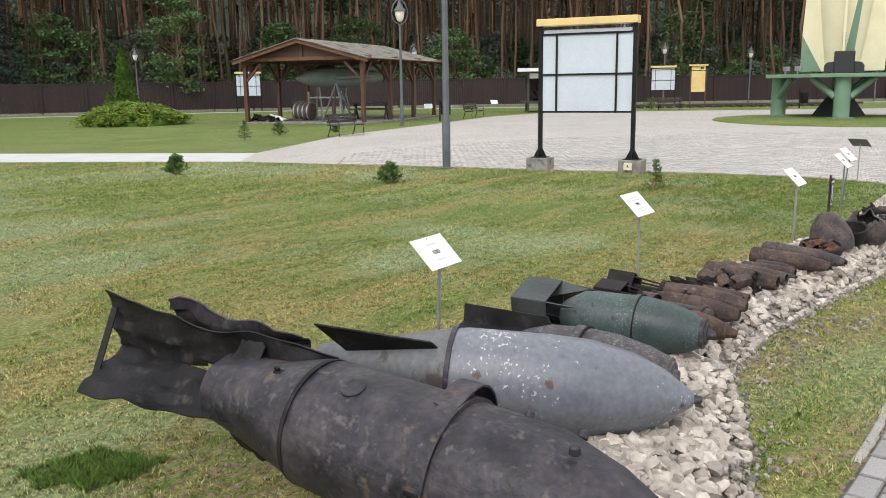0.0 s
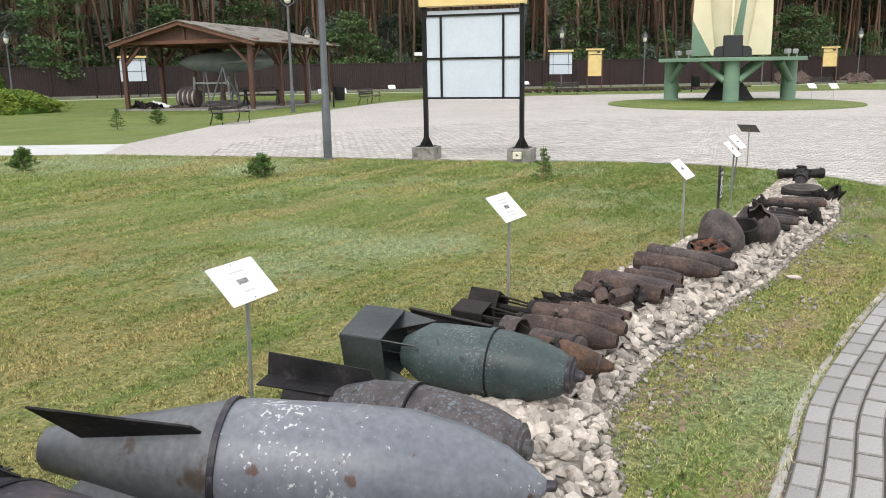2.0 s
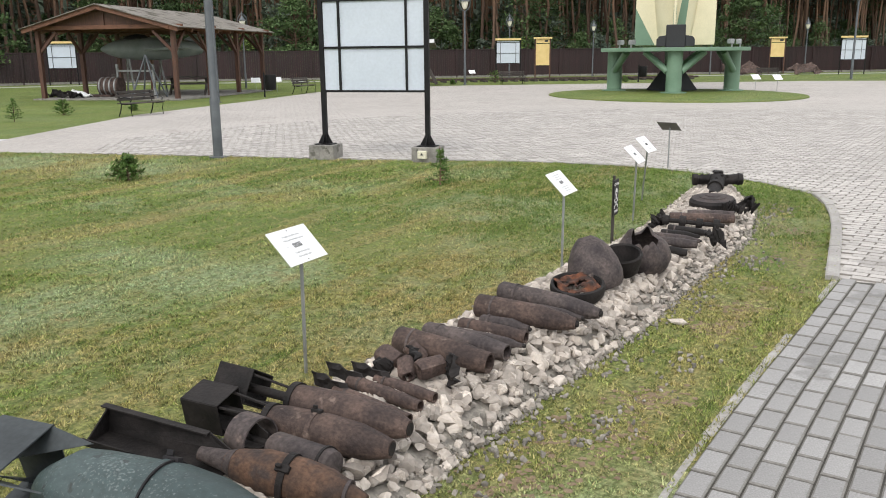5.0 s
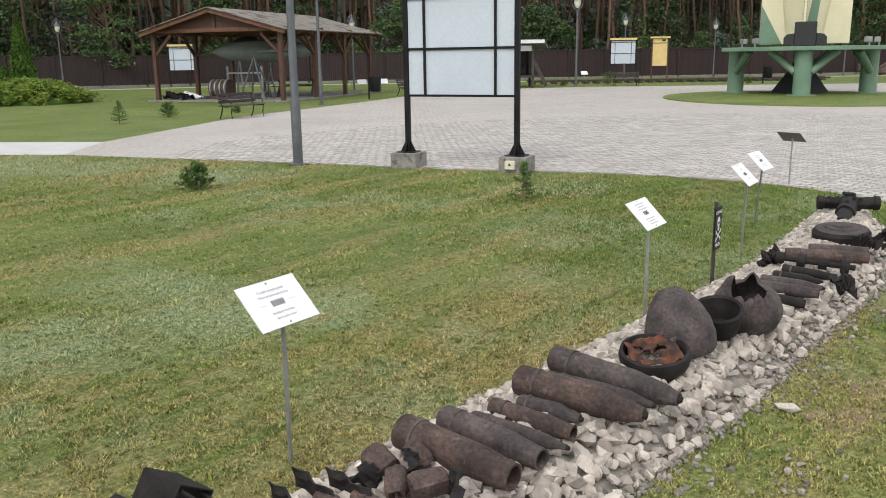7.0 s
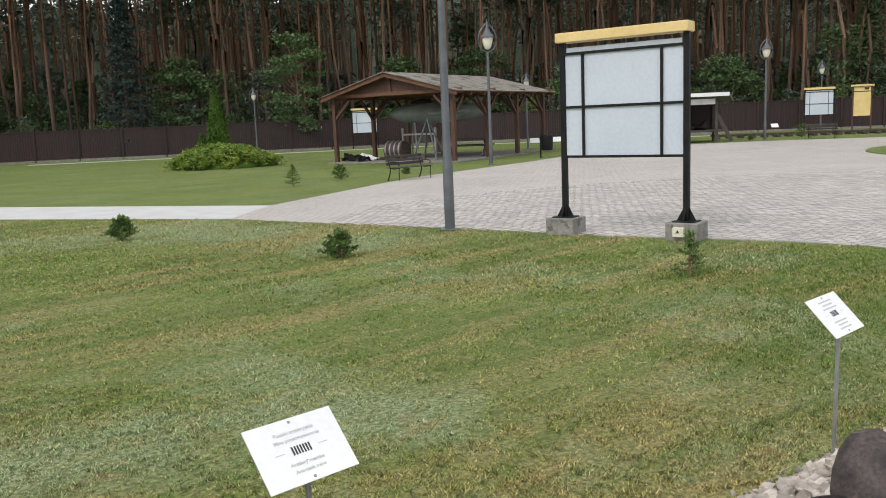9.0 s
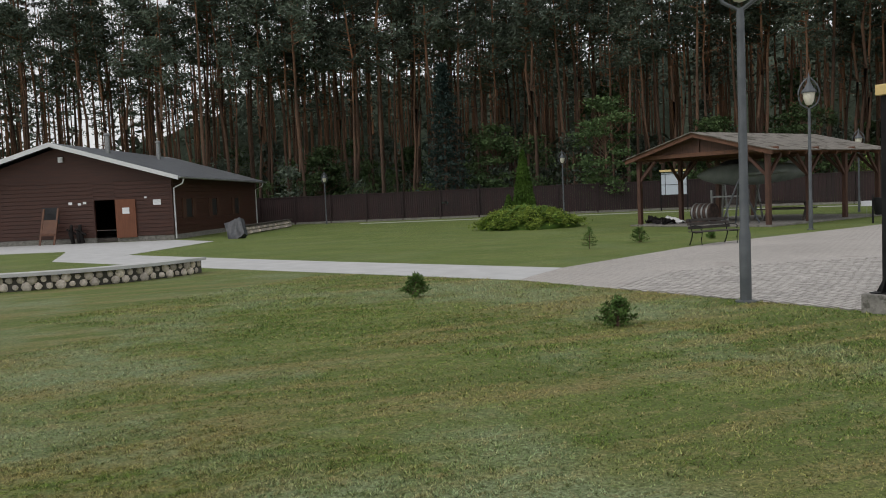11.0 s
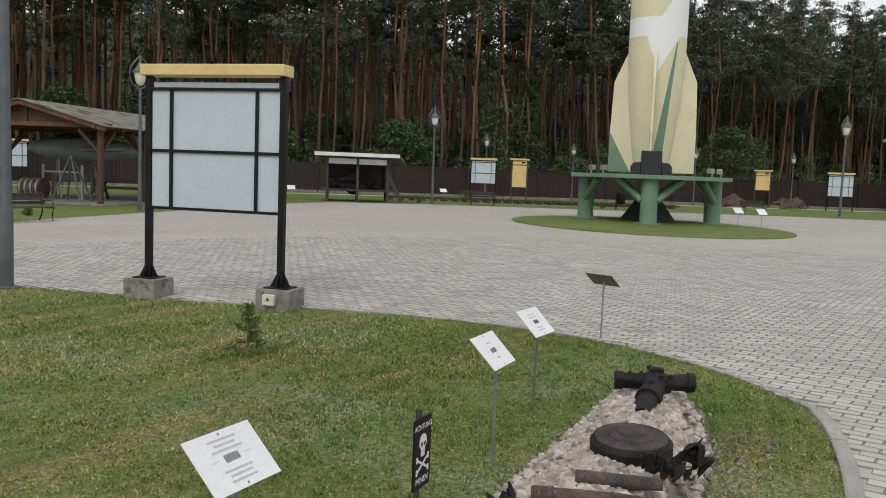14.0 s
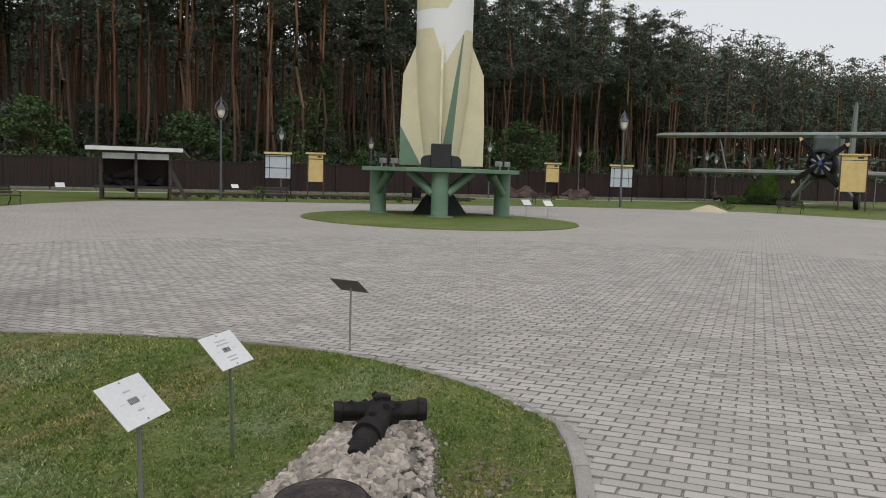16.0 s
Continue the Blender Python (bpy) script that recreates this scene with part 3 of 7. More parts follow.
def bush(name, seed, h, r, n, material, label, size=0.2, lean=0.0, trunk_r=0.05):
    """A young tree or shrub: stems with a loose crown of leaves."""
    rng = np.random.RandomState(seed)
    t = thing(name, pose(0, 0, 0), label, "tree" if h > 2 else "shrub")
    stem = G().tube([(0, 0, 0), (lean * h * 0.3, 0, h * 0.5), (lean * h * 0.5, 0, h * 0.95)], [trunk_r, trunk_r * 0.6, trunk_r * 0.15], 6)
    centres, sizes = [], []
    for k in range(max(8, n // 30)):
        z = h * rng.uniform(0.12, 0.97)
        w = r * math.sin(math.pi * min(0.95, (z / h) * 0.75 + 0.25)) * rng.uniform(0.45, 1.1)
        a = rng.uniform(0, 6.28)
        tip = Vector((math.cos(a) * w, math.sin(a) * w, z))
        stem.tube([(0, 0, z * 0.7), tip], [trunk_r * 0.3, 0.005], 4)
        for _ in range(38):
            centres.append(np.array(tip) + rng.normal(size=3) * (r * 0.22, r * 0.22, r * 0.13))
            sizes.append(size * rng.uniform(0.35, 0.8))
    part("stem", stem, bark_red, t)
    part("crown", G().tufts(centres, sizes, seed, 0.6, 0.8), material, t)
    return t


WOOD = [(-95, 18), (-62, 38.5), (-30, 54), (-8, 63), (26, 65), (58, 84), (92, 98), (160, 116)]
BACK = [(200, 190), (60, 175), (-20, 135), (-80, 110), (-135, 60)]
rng = np.random.RandomState(5)


def edge_distance(x, y):
    """How far a plan point lies from the wood's front edge."""
    best = 1e9
    for (ax, ay), (cx, cy) in zip(WOOD, WOOD[1:]):
        t = min(1, max(0, ((x - ax) * (cx - ax) + (y - ay) * (cy - ay)) / ((cx - ax) ** 2 + (cy - ay) ** 2)))
        best = min(best, math.hypot(x - ax - t * (cx - ax), y - ay - t * (cy - ay)))
    return best


# where the pines stand: scattered, never closer than a stride or two
cx_, cy_ = rng.uniform(-130, 195, 30000), rng.uniform(20, 185, 30000)
ok = inside(WOOD + BACK, cx_, cy_)
grown, cells = [], {}
for x, y in zip(cx_[ok], cy_[ok]):
    key = (int(x // 2.35), int(y // 2.35))
    if key in cells:
        continue
    d = edge_distance(x, y)
    thin = 0.52 if x < -46 else 1.0  # the wood opens towards the west
    if d < 48 and rng.rand() < (0.72 if d < 16 else 0.75) * thin:
        cells[key] = 1
        grown.append((d, float(x), float(y)))
front = sorted((q for q in grown if q[0] < 17 and -75 < q[1] < 75), key=lambda q: q[0])[:296]
deep = [q for q in grown if q not in set(front)]
pines = [pine_tree(40 + k) for k in range(7)]
for used, (d, px, py) in enumerate(front):
    s = rng.uniform(0.85, 1.15) * float(np.interp(px, [15, 40, 60, 90], [1, 0.85, 0.9, 1.02]))
    m = pose(px, py, 0, rng.normal() * 1.2, rng.normal() * 1.2, rng.uniform(0, 360)) @ Matrix.Diagonal((s, s, s * rng.uniform(0.95, 1.1), 1))
    if used < 7:
        pines[used].matrix_world = m
    else:
        copy = copy_thing(pines[used % 7], m)
        copy.scale = m.to_scale()

under = [bush("young_tree", 70 + k, 3.0 + 1.1 * k, 1.0 + 0.35 * k, 900, leaves if k % 2 else needles, "dark undergrowth tree at the wood's edge", 0.22) for k in range(4)]
used = 0
for x, y, a, d in along(WOOD[1:], 2.6):
    for row in range(3):
        off = rng.uniform(0.5, 4) + row * 5
        px, py = x - math.sin(a) * off, y + math.cos(a) * off
        s = rng.uniform(0.5, 1.15) * (1.5 if row == 2 else 1)
        m = pose(px, py, 0, 0, 0, rng.uniform(0, 360)) @ Matrix.Diagonal((s, s, s, 1))
        if used < 4:
            under[used].matrix_world = m
        else:
            copy = copy_thing(under[used % 4], m)
            copy.scale = m.to_scale()
        used += 1
for u in under:
    tagged(u, group="undergrowth")

# the depth of the wood: trunks and crowns past counting
trunks, crowns = G(), G()
cc, ss = [], []
for d, px, py in deep:
    if d > 30 and rng.rand() < 0.5:
        continue
    h = rng.uniform(18, 23) * float(np.interp(px, [15, 40, 60, 90], [1, 0.83, 0.9, 1.02]))
    trunks.tube([(px, py, 0), (px + rng.normal() * 0.3, py, h)], [0.15, 0.04], 5)
    for _ in range(30 if px > 42 else 11 if d < 30 else 9):
        u = rng.uniform(0.42 if px > 42 else 0.5, 1.0)
        w = (0.5 + 2.2 * math.sqrt(1.02 - u))
        qx, qy = px + rng.normal() * w * 0.5, py + rng.normal() * w * 0.5
        for _ in range(20):
            cc.append((qx + rng.normal() * 0.5, qy + rng.normal() * 0.5, h * u + rng.normal() * 0.15))
            ss.append(rng.uniform(0.12, 0.29))
    for _ in range(12):
        cc.append((px + rng.normal() * 1.5, py + rng.normal() * 1.5, rng.uniform(0.2, 6.0)))
        ss.append(rng.uniform(0.35, 0.75))
crowns.tufts(cc, ss, 9, 0.45, 0.65)
single("far_wood_trunks", trunks, pine_bark, "dim trunks deep in the pine wood", "trees", kind="stuff")
single("far_wood_crowns", crowns, needles, "dark crowns and undergrowth deep in the pine wood", "trees", kind="stuff")
band, bc, bs_ = G(), [], []
pts = [(x - math.sin(a) * 50, y + math.cos(a) * 50) for x, y, a, d in along(WOOD, 1.6)]
for (x0, y0), (x1, y1) in zip(pts, pts[1:]):
    deep_h = lambda x: float(np.interp(x, [-95, -80, -50, -32, 20], [9, 14.5, 17.5, 18.5, 19]))
    t0, t1 = deep_h(x0) + 4 * noise.noise((x0 * 0.3, y0 * 0.3, 0)), deep_h(x1) + 4 * noise.noise((x1 * 0.3, y1 * 0.3, 0))
    band.add([(x0, y0, 0), (x1, y1, 0), (x1, y1, t1), (x0, y0, t0)], [(0, 1, 2, 3)])
    for k in range(56):
        u = rng.rand()
        bc.append((x0 + (x1 - x0) * u - 0.5, y0 + (y1 - y0) * u - 1 - rng.rand() * 3, (t0 + (t1 - t0) * u) * (rng.uniform(0.15, 1.0) if k < 24 else 1.0 + rng.normal() * 0.13)))
        bs_.append(rng.uniform(0.35, 0.85))
band.cards(bc, bs_, 4, 0.45)
single("backdrop", band, needles, "dim far depth of the wood", "backdrop", kind="structure")


# ---- the notice board on two posts ----
def notice_board(m, width, height, clear, name="notice_board", face=board_white, beam_mat=yellow_paint, blocks=True, label="blank white notice board with black frame and yellow beam"):
    """Two posts with a framed panel between them and a sheet-metal beam on top; origin between the posts' feet."""
    b = thing(name, m, label, "notice board", "notice boards")
    w = width / 2
    for s in (-1, 1):
        z0 = 0.22 if blocks else 0.0
        p = part("post", G().box(s * w - 0.035, -0.035, z0, s * w + 0.035, 0.035, clear + height + 0.16), black_paint, b, bevel=0.006)
        if blocks:
            part("foot_plate", G().box(s * w - 0.14, -0.12, z0, s * w + 0.14, 0.12, z0 + 0.014), black_paint, p, bevel=0.003)
            g = G()
            for q in range(4):
                a = q * math.pi / 2
                u = Vector((math.cos(a), math.sin(a), 0))
                c = Vector((s * w, 0, z0 + 0.012))
                g.plate([c + u * 0.03, c + u * 0.115, c + u * 0.115 + Vector((0, 0, 0.012)), c + u * 0.03 + Vector((0, 0, 0.17))], 0.008)
            part("gusset", g, black_paint, p)
            part("concrete_block", G().box(s * w - 0.2, -0.19, -0.1, s * w + 0.2, 0.19, z0), concrete, b, "rough cast concrete footing", bevel=0.012)
    part("panel", G().box(-w + 0.04, -0.008, clear, w - 0.04, 0.012, clear + height), face, b, "blank white panel")
    t = 0.032 * (1 if blocks else 0.8)
    for z in (clear, clear + height * 0.5 - 0.02, clear + height):
        part("crossbar", G().box(-w + 0.03, -0.036, z - t / 2, w - 0.03, -0.009, z + t / 2), black_paint, b, bevel=0.003)
    for x in (-w * 0.645, w * 0.63):
        part("upright", G().box(x - t / 2, -0.039, clear, x + t / 2, -0.0085, clear + height), black_paint, b, bevel=0.003)
    part("top_strip", G().box(-w + 0.06, -0.012, clear + height + 0.02, w - 0.06, 0.016, clear + height + 0.075), face, b)
    part("roof_beam", G().box(-w - 0.05, -0.12, clear + height + 0.14, w + 0.05, 0.12, clear + height + 0.26), beam_mat, b, "ochre yellow sheet-metal beam", bevel=0.008)
    return b


BOARD = pose(2.495, 14.49, 0, 0, 0, -25.5)
notice_board(BOARD, 1.64, 1.31, 1.02)
box = single("socket_box", G().box(-0.07, -0.03, 0, 0.07, 0.03, 0.115), M("cream plastic", [(0.6, 0.57, 0.45), (0.66, 0.63, 0.5)], 5, 0.4, 0, 0, 40),
             "small cream electrical socket box on the concrete footing", "socket box", bevel=0.008, m=BOARD @ pose(0.80, -0.222, 0.06))
part("warning_mark", G().plate([(-0.022, -0.032, 0.05), (0.022, -0.032, 0.05), (0, -0.032, 0.09)], 0.003), ink_black, box)


# ---- lamp posts ----
def lamp_post(m, h=4.78, r=0.055, label="park lamp post with a bell-shaped frosted lantern"):
    b = thing("lamp_post", m, label, "lamp post", "park lamps")
    part("pole", G().tube([(0, 0, 0), (0, 0, 0.9), (0, 0, 0.94), (0, 0, h - 1.0)], [r * 1.2, r * 1.2, r, r * 0.8], 14), pole_grey, b, smooth=40)
    part("base_plate", G().lathe([(0, r * 2.2), (0.02, r * 2.2), (0.03, r * 1.4)], 16, "Z"), pole_grey, b)
    for s in (-1, 1):
        pts = [(s * 0.02, 0, h - 1.02)] + [(s * 0.31 * math.sin(math.pi * (0.12 + 0.86 * u)) ** 0.7, 0, h - 0.98 + 0.9 * u) for u in [k / 11 for k in range(1, 12)]]
        part("bracket", G().tube(pts, 0.026, 6), pole_grey, b, smooth=50)
    part("globe", G().lathe([(h - 0.92, 0.03), (h - 0.9, 0.08), (h - 0.82, 0.125), (h - 0.7, 0.165), (h - 0.55, 0.185), (h - 0.5, 0.17)], 20, "Z"), lamp_glass, b, "frosted glass bowl", smooth=40)
    part("hood", G().lathe([(h - 0.53, 0.235), (h - 0.5, 0.235), (h - 0.4, 0.15), (h - 0.28, 0.08), (h - 0.2, 0.05), (h - 0.08, 0.04), (h + 0.08, 0.008)], 20, "Z"), pole_grey, b, smooth=40)
    return b


lamp = lamp_post(pose(0.09, 15.36, 0), 4.78, 0.062, "grey-blue lamp post with frosted lantern at the plaza's edge")
small = lamp_post(pose(-1.5, 32.3, 0, 0, 0, 20))
for x, y, s in ((-19.3, 54.0, 0.86), (9.95, 46.2, 1.0), (31.9, 45.3, 1.12), (-1.4, 46.0, 0.78), (15.4, 58.5, 0.88), (21.5, 59.0, 0.8), (38.0, 59.5, 0.82), (50.2, 59.8, 0.85), (51.6, 60.3, 0.8), (-33.3, 47.0, 0.72), (29.8, 58.0, 0.82)):
    far = copy_thing(small, pose(x, y, 0, 0, 0, 15))
    far.scale = (s, s, s)



# ---- benches ----
def park_bench(m):
    """Slatted seat and back on two curled iron ends; origin under the middle, facing -y."""
    b = thing("park_bench", m, "dark wooden slat bench with curled iron ends", "bench", "park benches")
    for s in (-0.72, 0.72):
        g = G()
        g.tube([(s, -0.28, 0), (s, -0.25, 0.2), (s, -0.3, 0.42), (s, 0.0, 0.4), (s, 0.2, 0.43), (s, 0.3, 0.82)], 0.02, 6)
        g.tube([(s, 0.32, 0), (s, 0.22, 0.2), (s, 0.16, 0.42)], 0.02, 6)
        g.tube([(s, 0.23, 0.6), (s, 0.0, 0.64), (s, -0.22, 0.62), (s, -0.3, 0.55), (s, -0.26, 0.5), (s, -0.22, 0.54)], 0.016, 6)
        part("iron_end", g, black_paint, b, smooth=50)
    for k in range(5):
        y = -0.27 + k * 0.105
        part("seat_slat", G().box(-0.85, y, 0.425, 0.85, y + 0.085, 0.455), wood_grey, b, bevel=0.006)
    for k in range(3):
        part("back_slat", G().box(-0.85, 0.205 + k * 0.042, 0.52 + k * 0.12, 0.85, 0.232 + k * 0.042, 0.61 + k * 0.12), wood_grey, b, bevel=0.006)
    return b


bench = park_bench(pose(-2.95, 26.1, 0, 0, 0, 55) @ Matrix.Scale(0.8, 4))
for x, y, a in ((1.5, 38.5, 60), (12.4, 45.6, -3), (27.3, 46.0, -3), (38.0, 38.8, -30), (-20.5, 53.2, 20), (-8.5, 52.5, 20)):
    near = copy_thing(bench, pose(x, y, 0, 0, 0, a) @ Matrix.Scale(0.8, 4))
    near.scale = (0.8,) * 3


# ---- open pavilion with the aircraft ----
def pavilion(m, w, d):
    """Gabled roof on timber posts; x across the gable, y along the ridge."""
    b = thing("pavilion", m, "open timber pavilion with a mossy felt gable roof", "pavilion")
    eave, peak, over = 2.58, 3.4, 0.4
    part("floor_slab", G().box(-0.3, -0.3, 0, w + 0.3, d + 0.3, 0.06), concrete, b, bevel=0.01)
    for x in (0, w):
        for k in range(4):
            y = d * k / 3
            part("post", G().box(x - 0.08, y - 0.08, 0.06, x + 0.08, y + 0.08, eave), wood_brown, b, bevel=0.01)
            for s in (-1, 1):
                if 0 <= y + s * 0.8 <= d:
                    part("brace", G().beam((x, y + s * 0.03, eave - 0.85), (x, y + s * 0.8, eave - 0.06), 0.09, 0.1), wood_brown, b)
            part("brace", G().beam((x, y, eave - 0.85), (x + (0.8 if x == 0 else -0.8), y, eave - 0.06), 0.09, 0.1), wood_brown, b)
        part("eave_beam", G().box(x - 0.07, -over, eave - 0.02, x + 0.07, d + over, eave + 0.14), wood_light, b, bevel=0.01)
    for k in range(4):
        y = d * k / 3
        part("tie_beam", G().box(-0.4, y - 0.06, eave + 0.02, w + 0.4, y + 0.06, eave + 0.17), wood_light, b, bevel=0.01)
        part("king_post", G().box(w / 2 - 0.06, y - 0.05, eave + 0.17, w / 2 + 0.06, y + 0.05, peak - 0.08), wood_brown, b)
    n = 9
    for k in range(n):
        y = -over + 0.05 + (d + 2 * over - 0.1) * k / (n - 1)
        for s in (-1, 1):
            part("rafter", G().beam((w / 2, y, peak - 0.03), (w / 2 + s * (w / 2 + over), y, eave - 0.05), 0.07, 0.12), wood_light, b)
    for s in (-1, 1):
        e = w / 2 + s * (w / 2 + over)
        part("soffit", G().plate([(w / 2, -over, peak + 0.05), (e, -over, eave + 0.03), (e, d + over, eave + 0.03), (w / 2, d + over, peak + 0.05)], 0.03), wood_light, b)
        part("roof_sheet", G().plate([(w / 2 - s * 0.02, -over - 0.06, peak + 0.095), (e + s * 0.08, -over - 0.06, eave + 0.05), (e + s * 0.08, d + over + 0.06, eave + 0.05), (w / 2 - s * 0.02, d + over + 0.06, peak + 0.095)], 0.03), roof_felt, b, "mossy grey roofing felt")
        # sheet added across the open gable; its dark brown stands for the shade within
        part("gable_panel", G().plate([(w / 2, 0.02, peak - 0.1), (w / 2 + s * w / 2, 0.02, eave + 0.17), (w / 2, 0.02, eave + 0.17)], 0.03), wood_brown, b)
    return b


PAV = pose(-8.4, 36.6, 0, 0, 0, -20.9)
pavilion(PAV, 5.6, 7.9)


# ---- the rocket on its launching table ----
def rocket_paint():
    """Cream paint with a white star-edged field, green above it and a green wedge; u runs across the painted front, z up."""
    m = M("camouflage paint", [(0.62, 0.57, 0.39), (0.68, 0.63, 0.44)], 1.5, 0.5, 0, 0.05, 20, amp=0.05)
    n, l = m.node_tree.nodes, m.node_tree.links

    def num(op, a, b=0.0):
        x = n.new("ShaderNodeMath")
        x.operation = op
        for sock, v in ((x.inputs[0], a), (x.inputs[1], b)):
            if isinstance(v, (int, float)):
                sock.default_value = v
            else:
                l.new(v, sock)
        return x.outputs[0]

    tc, xyz = n.new("ShaderNodeTexCoord"), n.new("ShaderNodeSeparateXYZ")
    l.new(tc.outputs["Object"], xyz.inputs[0])
    ca, sa = math.cos(radians(-44.8)), math.sin(radians(-44.8))
    x, y, z = xyz.outputs
    u = num("ADD", num("MULTIPLY", x, ca), num("MULTIPLY", y, sa))
    front = num("LESS_THAN", num("ADD", num("MULTIPLY", x, -sa), num("MULTIPLY", y, ca)), 0.0)
    du = num("SUBTRACT", u, 0.04)
    low = num("MINIMUM", 6.7, num("ADD", 5.42, num("MAXIMUM", num("MULTIPLY", du, -2.9), num("MULTIPLY", du, 1.8))))
    high = num("MAXIMUM", 7.37, num("ADD", 7.22, num("MULTIPLY", u, 1.7)))
    white = num("MULTIPLY", num("GREATER_THAN", z, low), num("LESS_THAN", z, high))
    t = num("DIVIDE", num("SUBTRACT", 6.5, z), 3.9)
    wedge = num("MULTIPLY", num("GREATER_THAN", u, num("SUBTRACT", 0.66, num("MULTIPLY", t, 0.61))), num("LESS_THAN", u, num("SUBTRACT", 0.70, num("MULTIPLY", t, 0.32))))
    wedge = num("MULTIPLY", num("MULTIPLY", wedge, front), num("GREATER_THAN", t, 0.0))
    top = num("GREATER_THAN", z, num("ADD", 9.2, num("MULTIPLY", u, 0.8)))
    b = n["Principled BSDF"]
    src = b.inputs["Base Color"].links[0].from_socket
    for mask, colour in ((white, (0.78, 0.79, 0.79, 1)), (num("MAXIMUM", wedge, top), (0.14, 0.23, 0.16, 1))):
        mx = n.new("ShaderNodeMix")
        mx.data_type = "RGBA"
        l.new(mask, mx.inputs[0])
        l.new(src, mx.inputs[6])
        mx.inputs[7].default_value = colour
        src = mx.outputs[2]
    l.new(src, b.inputs["Base Color"])
    return m


def rocket(m):
    """Body of revolution with four fins."""
    b = thing("rocket", m, "tall rocket with four fins in cream, white and green camouflage", "rocket")
    r, z0 = 1.03, 1.84
    prof = [(z0 + 0.15, 0.62), (3.0, 0.76), (4.4, 0.93), (6.0, r), (10.4, r), (12.3, 0.93), (14.3, 0.68), (15.8, 0.38), (17.1, 0.03)]
    zs = list(np.arange(z0 + 0.15, 10.4, 0.4)) + [10.4, 11.3, 12.3, 13.3, 14.3, 15.0, 15.8, 16.5, 17.1]
    n = 64
    body = part("body", G().lathe([(z, float(np.interp(z, [q[0] for q in prof], [q[1] for q in prof]))) for z in zs], n, "Z"), rocket_paint(), b, "cream body with white and green patches", smooth=40)
    for k in range(4):
        a = radians(-137 + 90 * k)
        w = Vector((math.cos(a), math.sin(a), 0))
        fin = part("fin", G().plate([w * s + Vector((0, 0, z)) for s, z in ((0.3, z0), (1.55, z0), (1.55, 3.3), (1.48, 5.15), (r, 6.2), (r - 0.12, 6.3), (0.5, 4.0))], 0.1), v_cream, b, bevel=0.02)
        if k != 1:
            part("paint_patch", G().plate([w * s + Vector((0, 0, z)) for s, z in ((0.75, z0 + 0.01), (1.545, z0 + 0.01), (1.545, 3.3))], 0.108), v_green, fin, "green painted corner")
    return b


TABLE = pose(16.25, 34.4, 0, 0, 0, 22)
rocket(TABLE)


def launch_table(m):
    b = thing("launch_table", m, "pale green steel launching table on four round legs", "table")
    R = 3.05
    out = [(R * math.cos(math.radians(22.5 + 45 * k)), R * math.sin(math.radians(22.5 + 45 * k))) for k in range(8)]
    part("top", G().slab(out, 1.6, 1.74), v_green, b, bevel=0.015)
    for k in range(4):
        a = math.radians(22 + 90 * k + 23)
        c = Vector((math.cos(a), math.sin(a), 0)) * 2.3
        part("leg", G().tube([c + Vector((0, 0, 0.08)), c + Vector((0, 0, 1.6))], 0.3, 20), v_green, b, smooth=40)
        part("foot", G().lathe([(0.05, 0.5), (0.08, 0.5), (0.1, 0.32)], 20, "Z").add([], []), v_green, b).location = c
        for s in (-1, 1):
            t = Vector((-math.sin(a), math.cos(a), 0)) * s
            part("brace", G().tube([c + t * 0.25 + Vector((0, 0, 0.85)), c * 0.8 + t * 1.1 + Vector((0, 0, 1.58))], 0.13, 12), v_green, b, smooth=40)
    part("deflector", G().add([(-0.72, -0.72, 0.06), (0.72, -0.72, 0.06), (0.72, 0.72, 0.06), (-0.72, 0.72, 0.06), (0, 0, 1.5)], [(3, 2, 1, 0), (0, 1, 4), (1, 2, 4), (2, 3, 4), (3, 0, 4)]), v_dark, b, "black pyramid blast deflector")
    return b


launch_table(TABLE)


rig = thing("steering_gear", TABLE @ pose(1.55 * math.cos(radians(-134.8)), 1.55 * math.sin(radians(-134.8)), 1.74, 0, 0, -44.8), "dark steel gear block on the launching table", "machine")
part("block", G().box(-0.36, -0.3, 0, 0.36, 0.3, 0.85), v_dark, rig, bevel=0.03)
for s in (-1, 1):
    part("wing_plate", G().plate([(s * 0.36, -0.25, 0.05), (s * 0.7, -0.2, 0.05), (s * 0.7, -0.2, 0.3), (s * 0.6, -0.2, 0.42), (s * 0.36, -0.25, 0.45)], 0.12), v_dark, rig)
for k, a in enumerate((-190, -80, -60, -175)):
    fl = thing("floodlight", TABLE @ pose(2.55 * math.cos(radians(a)), 2.55 * math.sin(radians(a)), 1.74, 0, 0, a), "small grey floodlight on the table's edge", "lamp", "floodlights")
    part("stand", G().tube([(0, 0, 0), (0, 0, 0.15)], 0.03, 8), galv, fl)
    part("head", G().box(-0.14, -0.12, 0.12, 0.04, 0.12, 0.30), galv, fl, bevel=0.02)


# ---- the row of old bombs ----
def aim(nose, tail, roll=0):
    """The pose of a thing lying along x, its nose at the origin, its tail towards -x."""
    a, b = Vector(nose), Vector(tail)
    return Matrix.Translation(a) @ (a - b).to_track_quat("X", "Z").to_matrix().to_4x4() @ pose(0, 0, 0, roll, 0, 0)


def ring(g, s, r, w, h, n=32):
    """A raised band round the body at s."""
    return g.lathe([(s - w / 2, r - 0.006), (s - w / 2, r + h), (s + w / 2, r + h), (s + w / 2, r - 0.006)], n, cap=False)


